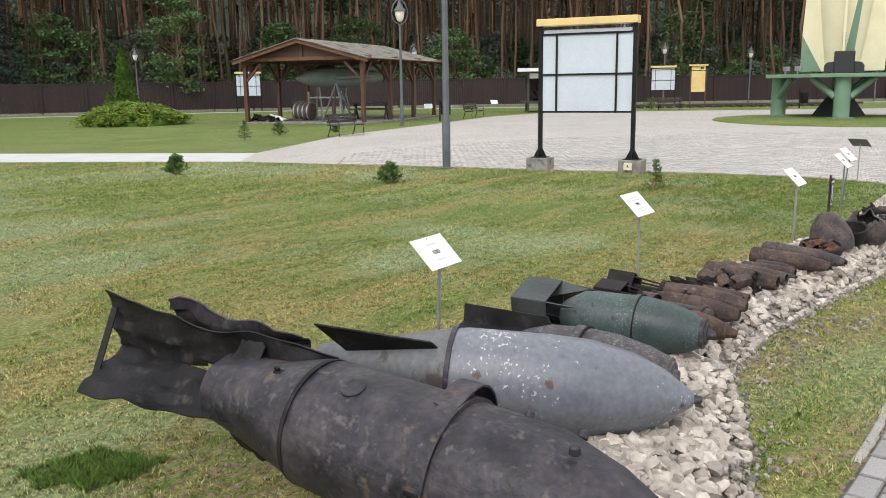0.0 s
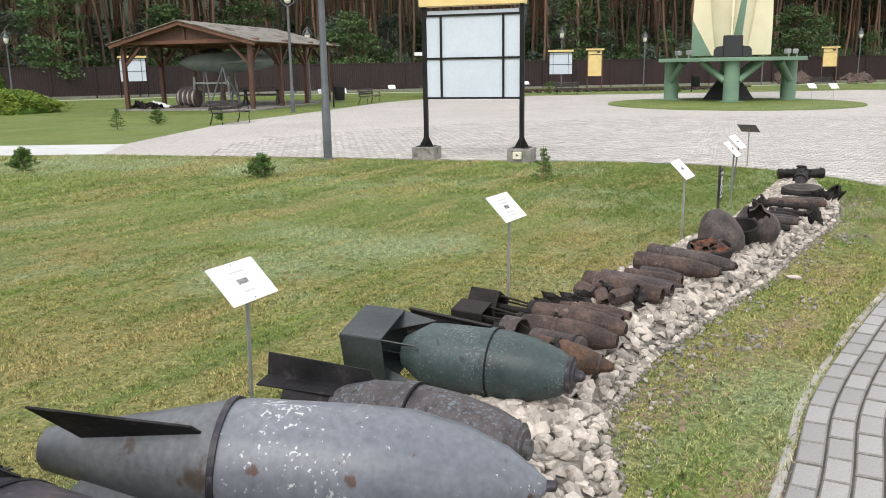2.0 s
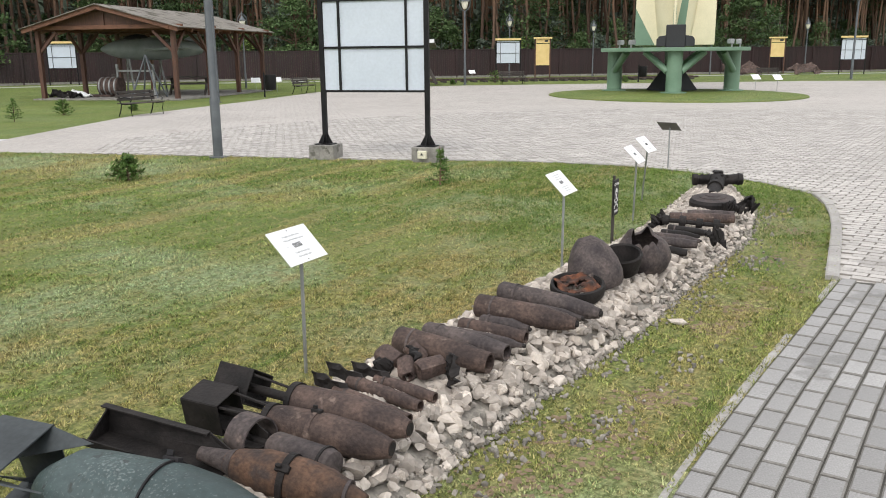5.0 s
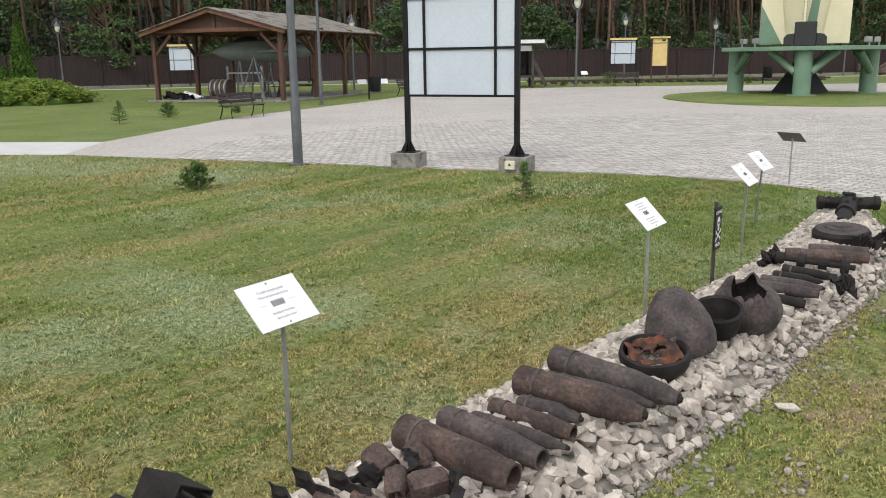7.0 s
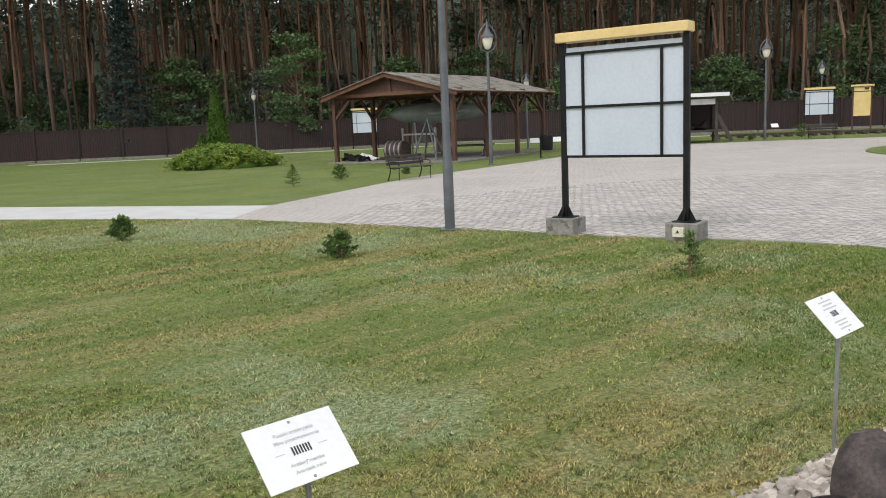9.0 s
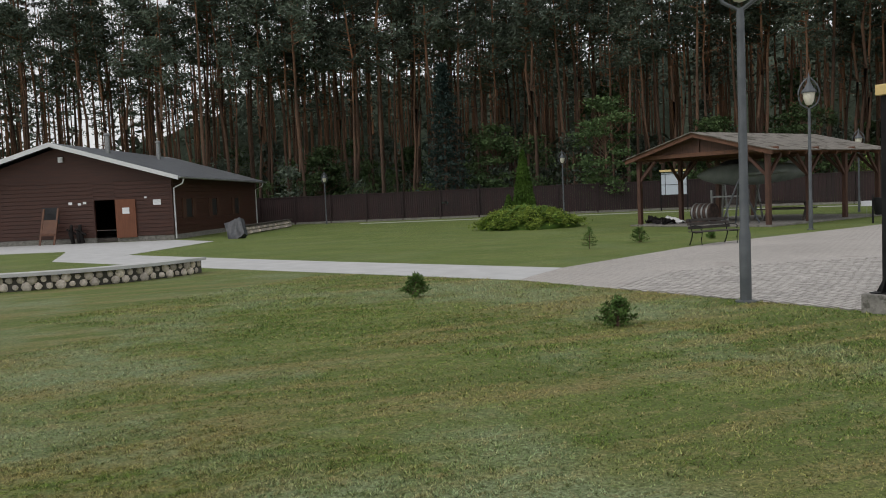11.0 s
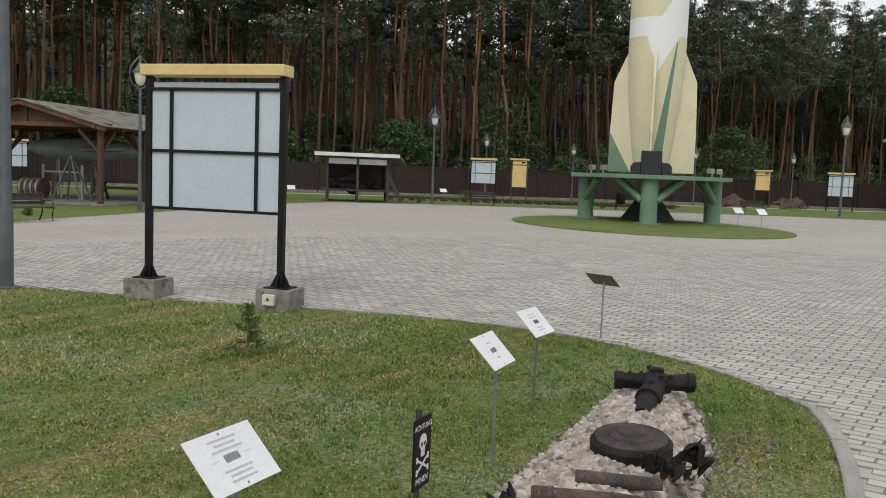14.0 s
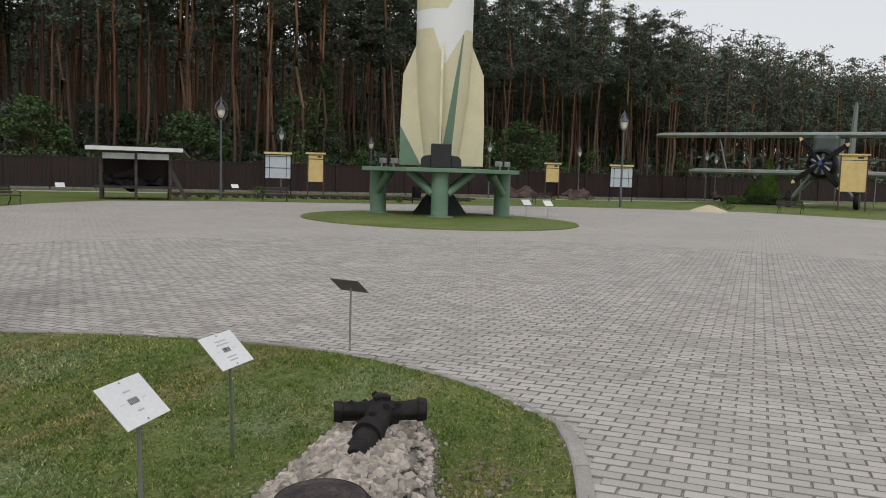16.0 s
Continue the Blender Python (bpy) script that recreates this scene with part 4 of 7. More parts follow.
def crumple(corners, nx, ny, amp, seed, thick=0.006, holes=(), m=None):
    """A dented sheet over four corners, with thickness; holes: (u, v, radius) burnt through it. m: world to thing."""
    a, b, c, d = [Vector(p) for p in corners]
    nrm = (b - a).cross(d - a).normalized()
    g, top = G(), []
    for j in range(ny + 1):
        for i in range(nx + 1):
            u, v = i / nx, j / ny
            p = a.lerp(b, u).lerp(d.lerp(c, u), v)
            p = p + nrm * amp * (noise.noise((u * 3.1 + seed, v * 2.3, seed * 1.7)) + 0.5 * noise.noise((u * 7 + seed, v * 6, 3)))
            rim = min(u, 1 - u, v, 1 - v) < 0.01
            if rim:
                p = p + (b - a) * 0.012 * noise.noise((v * 9, seed, u * 9)) + (d - a) * 0.06 * noise.noise((u * 8 + seed, v * 8, 1))
            top.append(m @ p if m is not None else p)
    nn = (m.to_3x3() @ nrm if m is not None else nrm) * thick
    keep = [(i, j) for j in range(ny) for i in range(nx) if not any(math.hypot((i + 0.5) / nx - u, (j + 0.5) / ny - v) < r * (1 + 0.5 * noise.noise((i * 1.3, j * 1.7, seed))) for u, v, r in holes)]
    n = len(top)
    fs, kept = [], set(keep)
    at = lambda i, j: j * (nx + 1) + i
    for i, j in keep:
        q = (at(i, j), at(i + 1, j), at(i + 1, j + 1), at(i, j + 1))
        fs += [q, tuple(k + n for k in q[::-1])]
        for e, nb in ((0, (i, j - 1)), (1, (i + 1, j)), (2, (i, j + 1)), (3, (i - 1, j))):
            if nb not in kept:
                p, r = q[e], q[(e + 1) % 4]
                fs.append((r, p, p + n, r + n))
    return g.add(top + [p - nn for p in top], fs)


def lug(parent, s, r, a, material, size=1.0, name="lug"):
    """A small welded bracket on the body at s, at the angle a round it."""
    k = size
    m = pose(s, 0, 0, math.degrees(a), 0, 0) @ Matrix.Translation((0, 0, r))
    return part(name, G().box(-0.035 * k, -0.018 * k, -0.012, 0.035 * k, 0.018 * k, 0.018 * k, m).box(-0.03 * k, -0.006, 0.016 * k, 0.0, 0.006, 0.04 * k, m), material, parent, bevel=0.003)


# the first and largest: rusted through, its tail torn open
B1 = aim((0.64, 1.99, 0.27), (-0.423, 2.686, 0.372)) @ Matrix.Scale(0.92, 4)
bomb1 = thing("aerial_bomb", B1, "huge dark rusted aerial bomb with a torn crumpled tail", "bomb", "row of bombs")
part("body", G().lathe([(-1.39, 0.222), (-1.37, 0.238), (-1.3, 0.243), (-1.1, 0.25), (-0.7, 0.25), (-0.45, 0.235), (-0.25, 0.19), (-0.1, 0.12), (-0.02, 0.06), (0, 0.05)], 48, dent=0.012), steel_dark, bomb1, smooth=50)
part("tail_cone", G().lathe([(-1.9, 0.135), (-1.84, 0.145), (-1.6, 0.19), (-1.42, 0.222), (-1.385, 0.232)], 48, dent=0.03, seed=3), steel_dark, bomb1, "dented tail cone", smooth=50)
part("seam_ring", ring(G(), -1.375, 0.236, 0.018, 0.006, 48), steel_black, bomb1, smooth=40)
part("band", ring(G(), -0.80, 0.25, 0.075, 0.012, 48), steel_dark, bomb1, smooth=40)
strap = G()
for k in range(13):
    a = radians(20 + k * 7)
    lift = 0.262 + 0.045 * max(0, math.sin(k / 12 * math.pi)) ** 2
    strap.v += [(sx, rr * math.cos(a), rr * math.sin(a)) for sx, rr in ((-0.86, lift), (-0.77, lift), (-0.77, lift - 0.007), (-0.86, lift - 0.007))]
strap.f = [(4 * k + q, 4 * k + (q + 1) % 4, 4 * k + 4 + (q + 1) % 4, 4 * k + 4 + q) for k in range(12) for q in range(4)] + [(3, 2, 1, 0), (48, 49, 50, 51)]
part("strap", strap, steel_dark, bomb1, "loose lifted strap", smooth=40)
lug(bomb1, -0.80, 0.252, radians(85), steel_black, 0.8)
lug(bomb1, -1.53, 0.192, radians(22), steel_black, 0.7)
for s, a in ((-0.6, -30),):
    m = pose(s, 0, 0, a, 0, 0)
    part("rivet", G().lathe([(0.243, 0.018), (0.262, 0.015), (0.27, 0.004)], 10, "Z"), steel_dark, bomb1).matrix_local = m
for s, a in ((-0.62, -62), (-0.42, -40), (-0.36, 12), (-0.95, -75)):
    part("rivet", G().lathe([(0.236, 0.02), (0.258, 0.017), (0.266, 0.005)], 10, "Z"), steel_dark, bomb1).matrix_local = pose(s, 0, 0, a, 0, 0)
lug(bomb1, -0.80, 0.252, radians(128), steel_black, 0.9)
filler = part("filler_cap", G().lathe([(0.24, 0.045), (0.2505, 0.045), (0.2525, 0.036), (0.251, 0.024)], 20, "Z"), steel_dark, bomb1)
filler.matrix_local = pose(-1.17, 0, 0, 22, 0, 0)
hung = B1.inverted() @ aim((0.68, 2.08, 0.378), (-0.423, 2.686, 0.387)) @ Matrix.Scale(0.92, 4)
inv = hung @ aim((0.74, 2.26, 0.28), (-0.46, 2.92, 0.29)).inverted()  # the sheets are drawn round an unscaled bomb
part("tail_sheet", crumple([(-1.52, 3.6, 0.62), (-0.40, 2.97, 0.50), (-0.56, 3.1, 0.30), (-1.46, 3.66, 0.34)], 26, 10, 0.055, 1, holes=((0.56, 1.0, 0.16), (0.48, 1.0, 0.1)), m=inv), steel_black, bomb1, "torn upper tail sheet", smooth=50)
part("tail_sheet", crumple([(-1.575, 3.38, 0.235), (-0.42, 2.78, 0.245), (-0.56, 3.1, 0.33), (-1.47, 3.66, 0.36)], 26, 10, 0.055, 4, holes=((0.55, 1.0, 0.17), (0.46, 1.0, 0.1)), m=inv), steel_black, bomb1, "buckled lower tail sheet", smooth=50)
part("tail_sheet", crumple([(-1.18, 3.60, 0.44), (-0.52, 3.22, 0.40), (-0.56, 3.13, 0.545), (-1.20, 3.50, 0.60)], 18, 8, 0.05, 7, m=inv), steel_dark, bomb1, "rusted rear tail sheet", smooth=50)
part("tail_sheet", crumple([(-0.95, 3.1, 0.24), (-0.5, 2.84, 0.24), (-0.45, 2.95, 0.06), (-0.8, 3.12, 0.06)], 12, 6, 0.04, 12, m=inv), steel_black, bomb1, smooth=50)
part("strut", G().plate([inv @ Vector(p) for p in ((-1.48, 3.6, 0.55), (-1.455, 3.6, 0.545), (-1.52, 3.46, 0.255), (-1.55, 3.46, 0.25))], 0.012), steel_black, bomb1)
part("strut", crumple([(-0.80, 3.2, 0.51), (-0.70, 3.14, 0.50), (-0.80, 3.0, 0.24), (-0.92, 3.05, 0.24)], 5, 12, 0.04, 15, m=inv), steel_black, bomb1, smooth=50)

# the long grey one
bomb2 = thing("aerial_bomb", aim((0.97, 3.07, 0.283), (0.03, 3.26, 0.335)) @ Matrix.Diagonal((0.95, 1.06, 1.06, 1)), "long grey-painted bomb with chipped white flecks and black fins", "bomb", "row of bombs")
paint_chip = M("chipped grey paint", [(0.115, 0.125, 0.15), (0.155, 0.165, 0.19)], 3, 0.42, 0.0, 0.25, 40, spot=(0.46, 0.47, 0.47), spot_scale=62, spot_at=0.66, patchy=(3.2, 0.42), spot2=((0.085, 0.05, 0.04), 13, 0.655))
part("body", G().lathe([(-1.0, 0.18), (-0.95, 0.186), (-0.6, 0.19), (-0.42, 0.182), (-0.25, 0.152), (-0.12, 0.102), (-0.04, 0.05), (0, 0.022)], 48, dent=0.004), paint_chip, bomb2, smooth=50)
part("tail_cone", G().lathe([(-1.62, 0.06), (-1.5, 0.085), (-1.03, 0.178), (-1.0, 0.181)], 48, dent=0.006), paint_grey, bomb2, smooth=50)
part("seam_ring", ring(G(), -1.005, 0.182, 0.02, 0.006, 48), steel_dark, bomb2, smooth=40)
part("nose_fuze", G().lathe([(-0.01, 0.018), (0.03, 0.016), (0.035, 0.008)], 14), steel_dark, bomb2, smooth=40)
for k in range(3):
    a = radians(128 + 90 * k)
    u = Vector((0, math.cos(a), math.sin(a)))
    part("fin", G().plate([Vector((-1.04, 0, 0)) + u * 0.15, Vector((-1.08, 0, 0)) + u * 0.205, Vector((-1.58, 0, 0)) + u * 0.25, Vector((-1.46, 0, 0)) + u * 0.075], 0.008), steel_black if k != 1 else paint_grey, bomb2, "black sheet fin" if k != 1 else "grey sheet fin", bevel=0.002)

# the blunt mottled one
bomb3 = thing("aerial_bomb", aim((0.975, 3.30, 0.285), (0.27, 3.73, 0.315)) @ Matrix.Scale(0.93, 4), "short blunt bomb with peeling blue-grey paint", "bomb", "row of bombs")
part("body", G().lathe([(-0.80, 0.07), (-0.76, 0.095), (-0.64, 0.138), (-0.46, 0.152), (-0.3, 0.148), (-0.15, 0.125), (-0.06, 0.095)], 40, dent=0.004), paint_mottled, bomb3, smooth=45)
part("nose_plate", G().lathe([(-0.062, 0.098), (-0.05, 0.088), (-0.035, 0.09), (-0.03, 0.075), (-0.022, 0.07), (-0.02, 0.04), (0, 0.036), (0.004, 0.02)], 32), paint_mottled, bomb3, "stepped nose plate", smooth=30)
part("band", ring(G(), -0.47, 0.152, 0.055, 0.008, 40), paint_mottled, bomb3, smooth=40)
part("band", ring(G(), -0.445, 0.158, 0.008, 0.006, 40), steel_black, bomb3, smooth=40)
part("fin", G().plate([(-0.62, 0.03, 0.095), (-0.66, 0.04, 0.165), (-1.13, 0.04, 0.16), (-1.13, 0.03, 0.065)], 0.007).plate([(-0.66, 0.03, 0.092), (-1.13, 0.03, 0.066), (-1.13, -0.05, 0.05), (-0.70, -0.05, 0.075)], 0.006), steel_black, bomb3, "black upright angle-iron fin", bevel=0.002)
for k, a in enumerate((215, 305)):
    u = Vector((0, math.cos(radians(a)), math.sin(radians(a))))
    part("fin", G().plate([Vector((-0.56, 0, 0)) + u * 0.14, Vector((-0.74, 0, 0)) + u * 0.24, Vector((-1.05, 0, 0)) + u * 0.23, Vector((-1.05, 0, 0)) + u * 0.11, Vector((-0.8, 0, 0)) + u * 0.07], 0.007), steel_black, bomb3, "black sheet fin", bevel=0.002)
part("tail_tube", G().lathe([(-1.0, 0.06), (-1.0, 0.075), (-0.78, 0.075), (-0.78, 0.06)], 24, cap=False), steel_black, bomb3, smooth=40)

# the green one with a box tail
bomb4 = thing("aerial_bomb", aim((1.33, 3.965, 0.265), (0.62, 4.355, 0.285)) @ Matrix.Scale(0.95, 4), "stout dark green bomb with a square box tail", "bomb", "row of bombs")
part("body", G().lathe([(-0.82, 0.07), (-0.80, 0.085), (-0.70, 0.145), (-0.62, 0.152), (-0.35, 0.156), (-0.22, 0.142), (-0.1, 0.105), (-0.05, 0.075)], 40, dent=0.002), paint_green, bomb4, smooth=35)
part("nose_ring", G().lathe([(-0.055, 0.08), (-0.035, 0.082), (-0.03, 0.06), (-0.022, 0.055), (-0.02, 0.03), (0.01, 0.022), (0.02, 0.01)], 28), steel_dark, bomb4, "dark nose ring with fuze", smooth=30)
part("band", ring(G(), -0.40, 0.155, 0.022, 0.007, 40), paint_green, bomb4, smooth=40)
part("band", ring(G(), -0.385, 0.155, 0.006, 0.008, 40), steel_black, bomb4, smooth=40)
lug(bomb4, -0.40, 0.156, radians(-28), steel_black, 0.8)


def box_tail(parent, s0, s1, half, material, inner=0.05, rot=0, arms=True):
    """A square drum of four sheets round the axis, joined to the body by webs."""
    c = [(half, half), (-half, half), (-half, -half), (half, -half)]
    m = pose(0, 0, 0, rot)
    for k in range(4):
        (y0, z0), (y1, z1) = c[k], c[(k + 1) % 4]
        part("tail_sheet", G().plate([m @ Vector(p) for p in ((s0, y0, z0), (s0, y1, z1), (s1, y1, z1), (s1, y0, z0))], 0.006), material, parent, bevel=0.002)
        if arms:
            part("web", G().plate([m @ Vector(p) for p in ((s0 + 0.02, y0, z0), (s1, y0 * 0.98, z0 * 0.98), (s1 + 0.17, y0 * inner / half * 1.6, z0 * inner / half * 1.6), (s0 + 0.02, y0 * 0.2, z0 * 0.2))], 0.005), material, parent)


green_dark = M("blackened green sheet", [(0.024, 0.03, 0.033), (0.055, 0.064, 0.068)], 5, 0.55, 0.2, 0.3, 50)
box_tail(bomb4, -1.08, -0.87, 0.135, green_dark, 0.07, 14)

# rusty one with long fins
bomb5 = thing("aerial_bomb", aim((1.59, 4.33, 0.155), (0.74, 4.76, 0.275)) @ Matrix.Scale(0.76, 4), "slim orange-brown rusted bomb with long dark tail fins", "bomb", "row of bombs")
part("body", G().lathe([(-0.66, 0.05), (-0.6, 0.07), (-0.48, 0.095), (-0.3, 0.1), (-0.18, 0.088), (-0.09, 0.06), (-0.08, 0.05), (-0.03, 0.035), (0, 0.022)], 32, dent=0.004), rust_orange, bomb5, smooth=40)
part("nose_ring", ring(G(), -0.085, 0.058, 0.015, 0.006, 28), rust_grey, bomb5)
part("strap", ring(G(), -0.36, 0.1, 0.03, 0.009, 32), rust_black, bomb5)
lug(bomb5, -0.36, 0.105, radians(40), rust_black, 0.9)
part("tail_cone", G().lathe([(-0.80, 0.03), (-0.66, 0.05), (-0.62, 0.066)], 24, dent=0.004), rust_grey, bomb5, smooth=40)
part("fin", G().plate([(-0.66, 0.05, -0.055), (-1.36, 0.08, -0.07), (-1.36, 0.08, 0.065), (-0.8, 0.08, 0.065), (-0.66, 0.05, 0.02)], 0.007), rust_black, bomb5, "black upright tail sheet", bevel=0.002)
part("fin", G().plate([(-0.66, 0.05, -0.052), (-0.66, -0.035, -0.052), (-0.8, -0.075, -0.072), (-1.36, -0.075, -0.072), (-1.36, 0.08, -0.072)], 0.007), rust_black, bomb5, "black flat tail sheet", bevel=0.002)
part("lip", G().box(-1.36, -0.08, -0.073, -0.8, -0.071, -0.04).box(-1.36, 0.045, 0.063, -0.8, 0.083, 0.07), rust_black, bomb5)
part("rib", G().plate([(-1.34, 0.077, -0.07), (-1.34, -0.072, -0.07), (-1.34, -0.072, -0.05), (-1.34, 0.077, 0.06)], 0.007), rust_black, bomb5)

shell5 = thing("practice_bomb", aim((1.50, 4.49, 0.195), (1.20, 4.76, 0.20)) @ Matrix.Scale(0.95, 4), "small grey cylinder bomb with a ring tail", "bomb", "row of bombs")
part("body", G().lathe([(-0.30, 0.045), (-0.28, 0.058), (-0.04, 0.06), (-0.01, 0.052), (0, 0.035)], 28, dent=0.002), rust_grey, shell5, smooth=40)
part("band", ring(G(), -0.045, 0.06, 0.012, 0.004, 28), rust_black, shell5)
part("tail_ring", G().lathe([(-0.46, 0.085), (-0.46, 0.092), (-0.36, 0.092), (-0.36, 0.085), (-0.46, 0.085)], 28, cap=False), rust_grey, shell5, smooth=40)
part("tail_rod", G().tube([(-0.46, 0, 0), (-0.28, 0, 0)], 0.02, 10).plate([(-0.42, -0.085, 0), (-0.42, 0.085, 0), (-0.32, 0.045, 0), (-0.32, -0.045, 0)], 0.005).plate([(-0.42, 0, -0.085), (-0.42, 0, 0.085), (-0.32, 0, 0.045), (-0.32, 0, -0.045)], 0.005), rust_black, shell5)


def rod_bomb(nose, tail, roll, material, strap_at=None):
    """A slim bomb with a box tail carried on rods."""
    b = thing("aerial_bomb", aim(nose, tail, roll) @ Matrix.Scale(0.87, 4), "slim brown rusted bomb with a box tail on rods", "bomb", "row of bombs")
    part("body", G().lathe([(-0.60, 0.055), (-0.58, 0.072), (-0.5, 0.08), (-0.3, 0.085), (-0.15, 0.075), (-0.04, 0.05), (0, 0.036)], 32, dent=0.004), material, b, smooth=45)
    # black disc on the nose stands for the shade of an open hole
    part("nose_hole", G().lathe([(-0.004, 0.028), (0.003, 0.028)], 16), rust_black, b)
    part("tail_collar", ring(G(), -0.585, 0.066, 0.03, 0.014, 28), rust_black, b)
    if strap_at:
        part("strap", ring(G(), strap_at, 0.083, 0.02, 0.004, 30), material, b)
        lug(b, strap_at, 0.085, radians(-20), rust_black, 0.7)
    for k in range(4):
        a = radians(45 + 90 * k)
        part("tail_rod", G().tube([(-0.84, 0.085 * math.cos(a), 0.085 * math.sin(a)), (-0.585, 0.055 * math.cos(a), 0.055 * math.sin(a))], 0.007, 6), rust_black, b)
    part("tail_tube", G().tube([(-0.9, 0, 0), (-0.585, 0, 0)], 0.022, 12), rust_black, b, smooth=40)
    box_tail(b, -1.0, -0.80, 0.078, rust_black, 0.03, 0, False)
    return b


rod_bomb((1.70, 4.615, 0.18), (1.0, 5.08, 0.205), 12, rust_brown, -0.36)
rod_bomb((1.775, 4.71, 0.205), (1.08, 5.235, 0.235), -32, rust_brown)


# ---- shells, tubes and wreckage on the stones ----
def shell(nose, tail, r, material, label, kind="pointed", name="artillery_shell"):
    a, b = Vector(nose), Vector(tail)
    L = (a - b).length
    nose, tail, r = Vector(nose) - Vector((0, 0, 0.025)), Vector(tail) - Vector((0, 0, 0.03)), r * 0.9
    t = thing(name, aim(nose, tail), label, "shell", "old shells")
    if kind == "open":
        prof = [(-L, r * 0.9), (-L + 0.01, r), (-L * 0.9, r), (-L * 0.88, r * 1.04), (-L * 0.84, r * 1.04), (-L * 0.82, r), (-L * 0.3, r * 0.98), (-0.03, r * 0.78), (0, r * 0.74), (0, r * 0.6), (-0.05, r * 0.6), (-0.055, 0.002)]
    elif kind == "blunt":
        prof = [(-L, r * 0.85), (-L + 0.01, r), (-L * 0.35, r), (-0.05, r * 0.7), (-0.045, r * 0.62), (0, r * 0.45)]
    else:
        prof = [(-L, r * 0.9), (-L + 0.012, r), (-L * 0.86, r), (-L * 0.85, r * 1.05), (-L * 0.8, r * 1.05), (-L * 0.79, r), (-L * 0.45, r), (-L * 0.2, r * 0.78), (-0.04, r * 0.48), (-0.035, r * 0.4), (0, r * 0.3)]
    part("body", G().lathe(prof, 28, dent=0.003, seed=r * 90), material, t, smooth=35)
    part("drive_band", ring(G(), -L * 0.83, r * 1.03, 0.012, 0.002, 28), rust_grey, t)
    if kind != "open":
        part("fuze", G().lathe([(-0.01, r * 0.3), (0.012, r * 0.25), (0.015, 0.004)], 14), rust_black, t)
    return t


shell((2.217, 5.361, 0.207), (1.843, 5.679, 0.24), 0.0729, rust_brown, "thick brown shell case with an open end", "open")
shell((2.329, 5.492, 0.202), (2.002, 5.829, 0.221), 0.058, rust_grey, "grey-brown shell with an open mouth", "open")
shell((2.432, 5.595, 0.193), (2.114, 5.866, 0.193), 0.0393, rust_grey, "slim grey shell with a pointed nose")
shell((2.478, 5.707, 0.193), (2.198, 5.96, 0.202), 0.0439, rust_brown, "brown shell with an open mouth", "open")
shell((2.525, 5.829, 0.193), (2.31, 5.988, 0.202), 0.0449, rust_grey, "short blunt grey shell", "blunt")
shell((2.768, 5.81, 0.212), (2.32, 6.128, 0.249), 0.0701, rust_brown, "thick brown rusted shell with a blunt nose", "blunt")
shell((2.834, 5.922, 0.202), (2.45, 6.203, 0.212), 0.0486, rust_grey, "grey-brown shell with a capped nose")
shell((2.946, 5.951, 0.212), (2.507, 6.371, 0.249), 0.0655, rust_grey, "long grey-brown shell with a blunt nose", "blunt")
for n, t, r in (((1.796, 4.894, 0.184), (1.525, 5.193, 0.202), 0.0337), ((1.852, 4.987, 0.193), (1.59, 5.268, 0.212), 0.0355), ((1.927, 5.081, 0.184), (1.702, 5.287, 0.202), 0.0337)):
    s = shell(n, t, r, rust_brown, "small brown mortar bomb with a bent fin", "open", "mortar_bomb")
    L = (Vector(n) - Vector(t)).length
    part("fin", crumple([(-L - 0.13, 0.0, 0.06), (-L + 0.06, 0.0, 0.05), (-L + 0.1, 0, -0.01), (-L - 0.11, 0.0, 0.0)], 6, 3, 0.02, r * 99), rust_black, s)
for k, (x, y, z, s) in enumerate(((1.777, 5.436, 0.212, 0.06), (1.871, 5.38, 0.212, 0.055), (1.936, 5.268, 0.221, 0.06), (2.002, 5.212, 0.221, 0.06), (1.833, 5.287, 0.212, 0.05), (1.721, 5.361, 0.202, 0.05), (1.899, 5.483, 0.212, 0.05))):
    if k % 2:
        single("iron_fragment", crumple([(-s, -s, 0), (s, -s, 0.02), (s * 0.8, s, 0.05), (-s, s * 0.8, 0.03)], 6, 6, 0.06, k + 20, 0.012), rust_black, "jagged dark iron fragment on the stones", "fragment", "old shells", m=pose(x, y, z, 30 * k, 50, 40 * k))
    else:
        g = G().lathe([(-s, s * 0.6), (-s * 0.9, s * 0.75), (s * 0.6, s * 0.8), (s, s * 0.6), (s, s * 0.45), (0, s * 0.45)], 16, dent=0.01, seed=k)
        single("iron_fragment", g, rust_brown, "broken stub of a rusted shell", "fragment", "old shells", smooth=40, m=pose(x, y, z, 0, -15 + 10 * k, 130 + 35 * k))

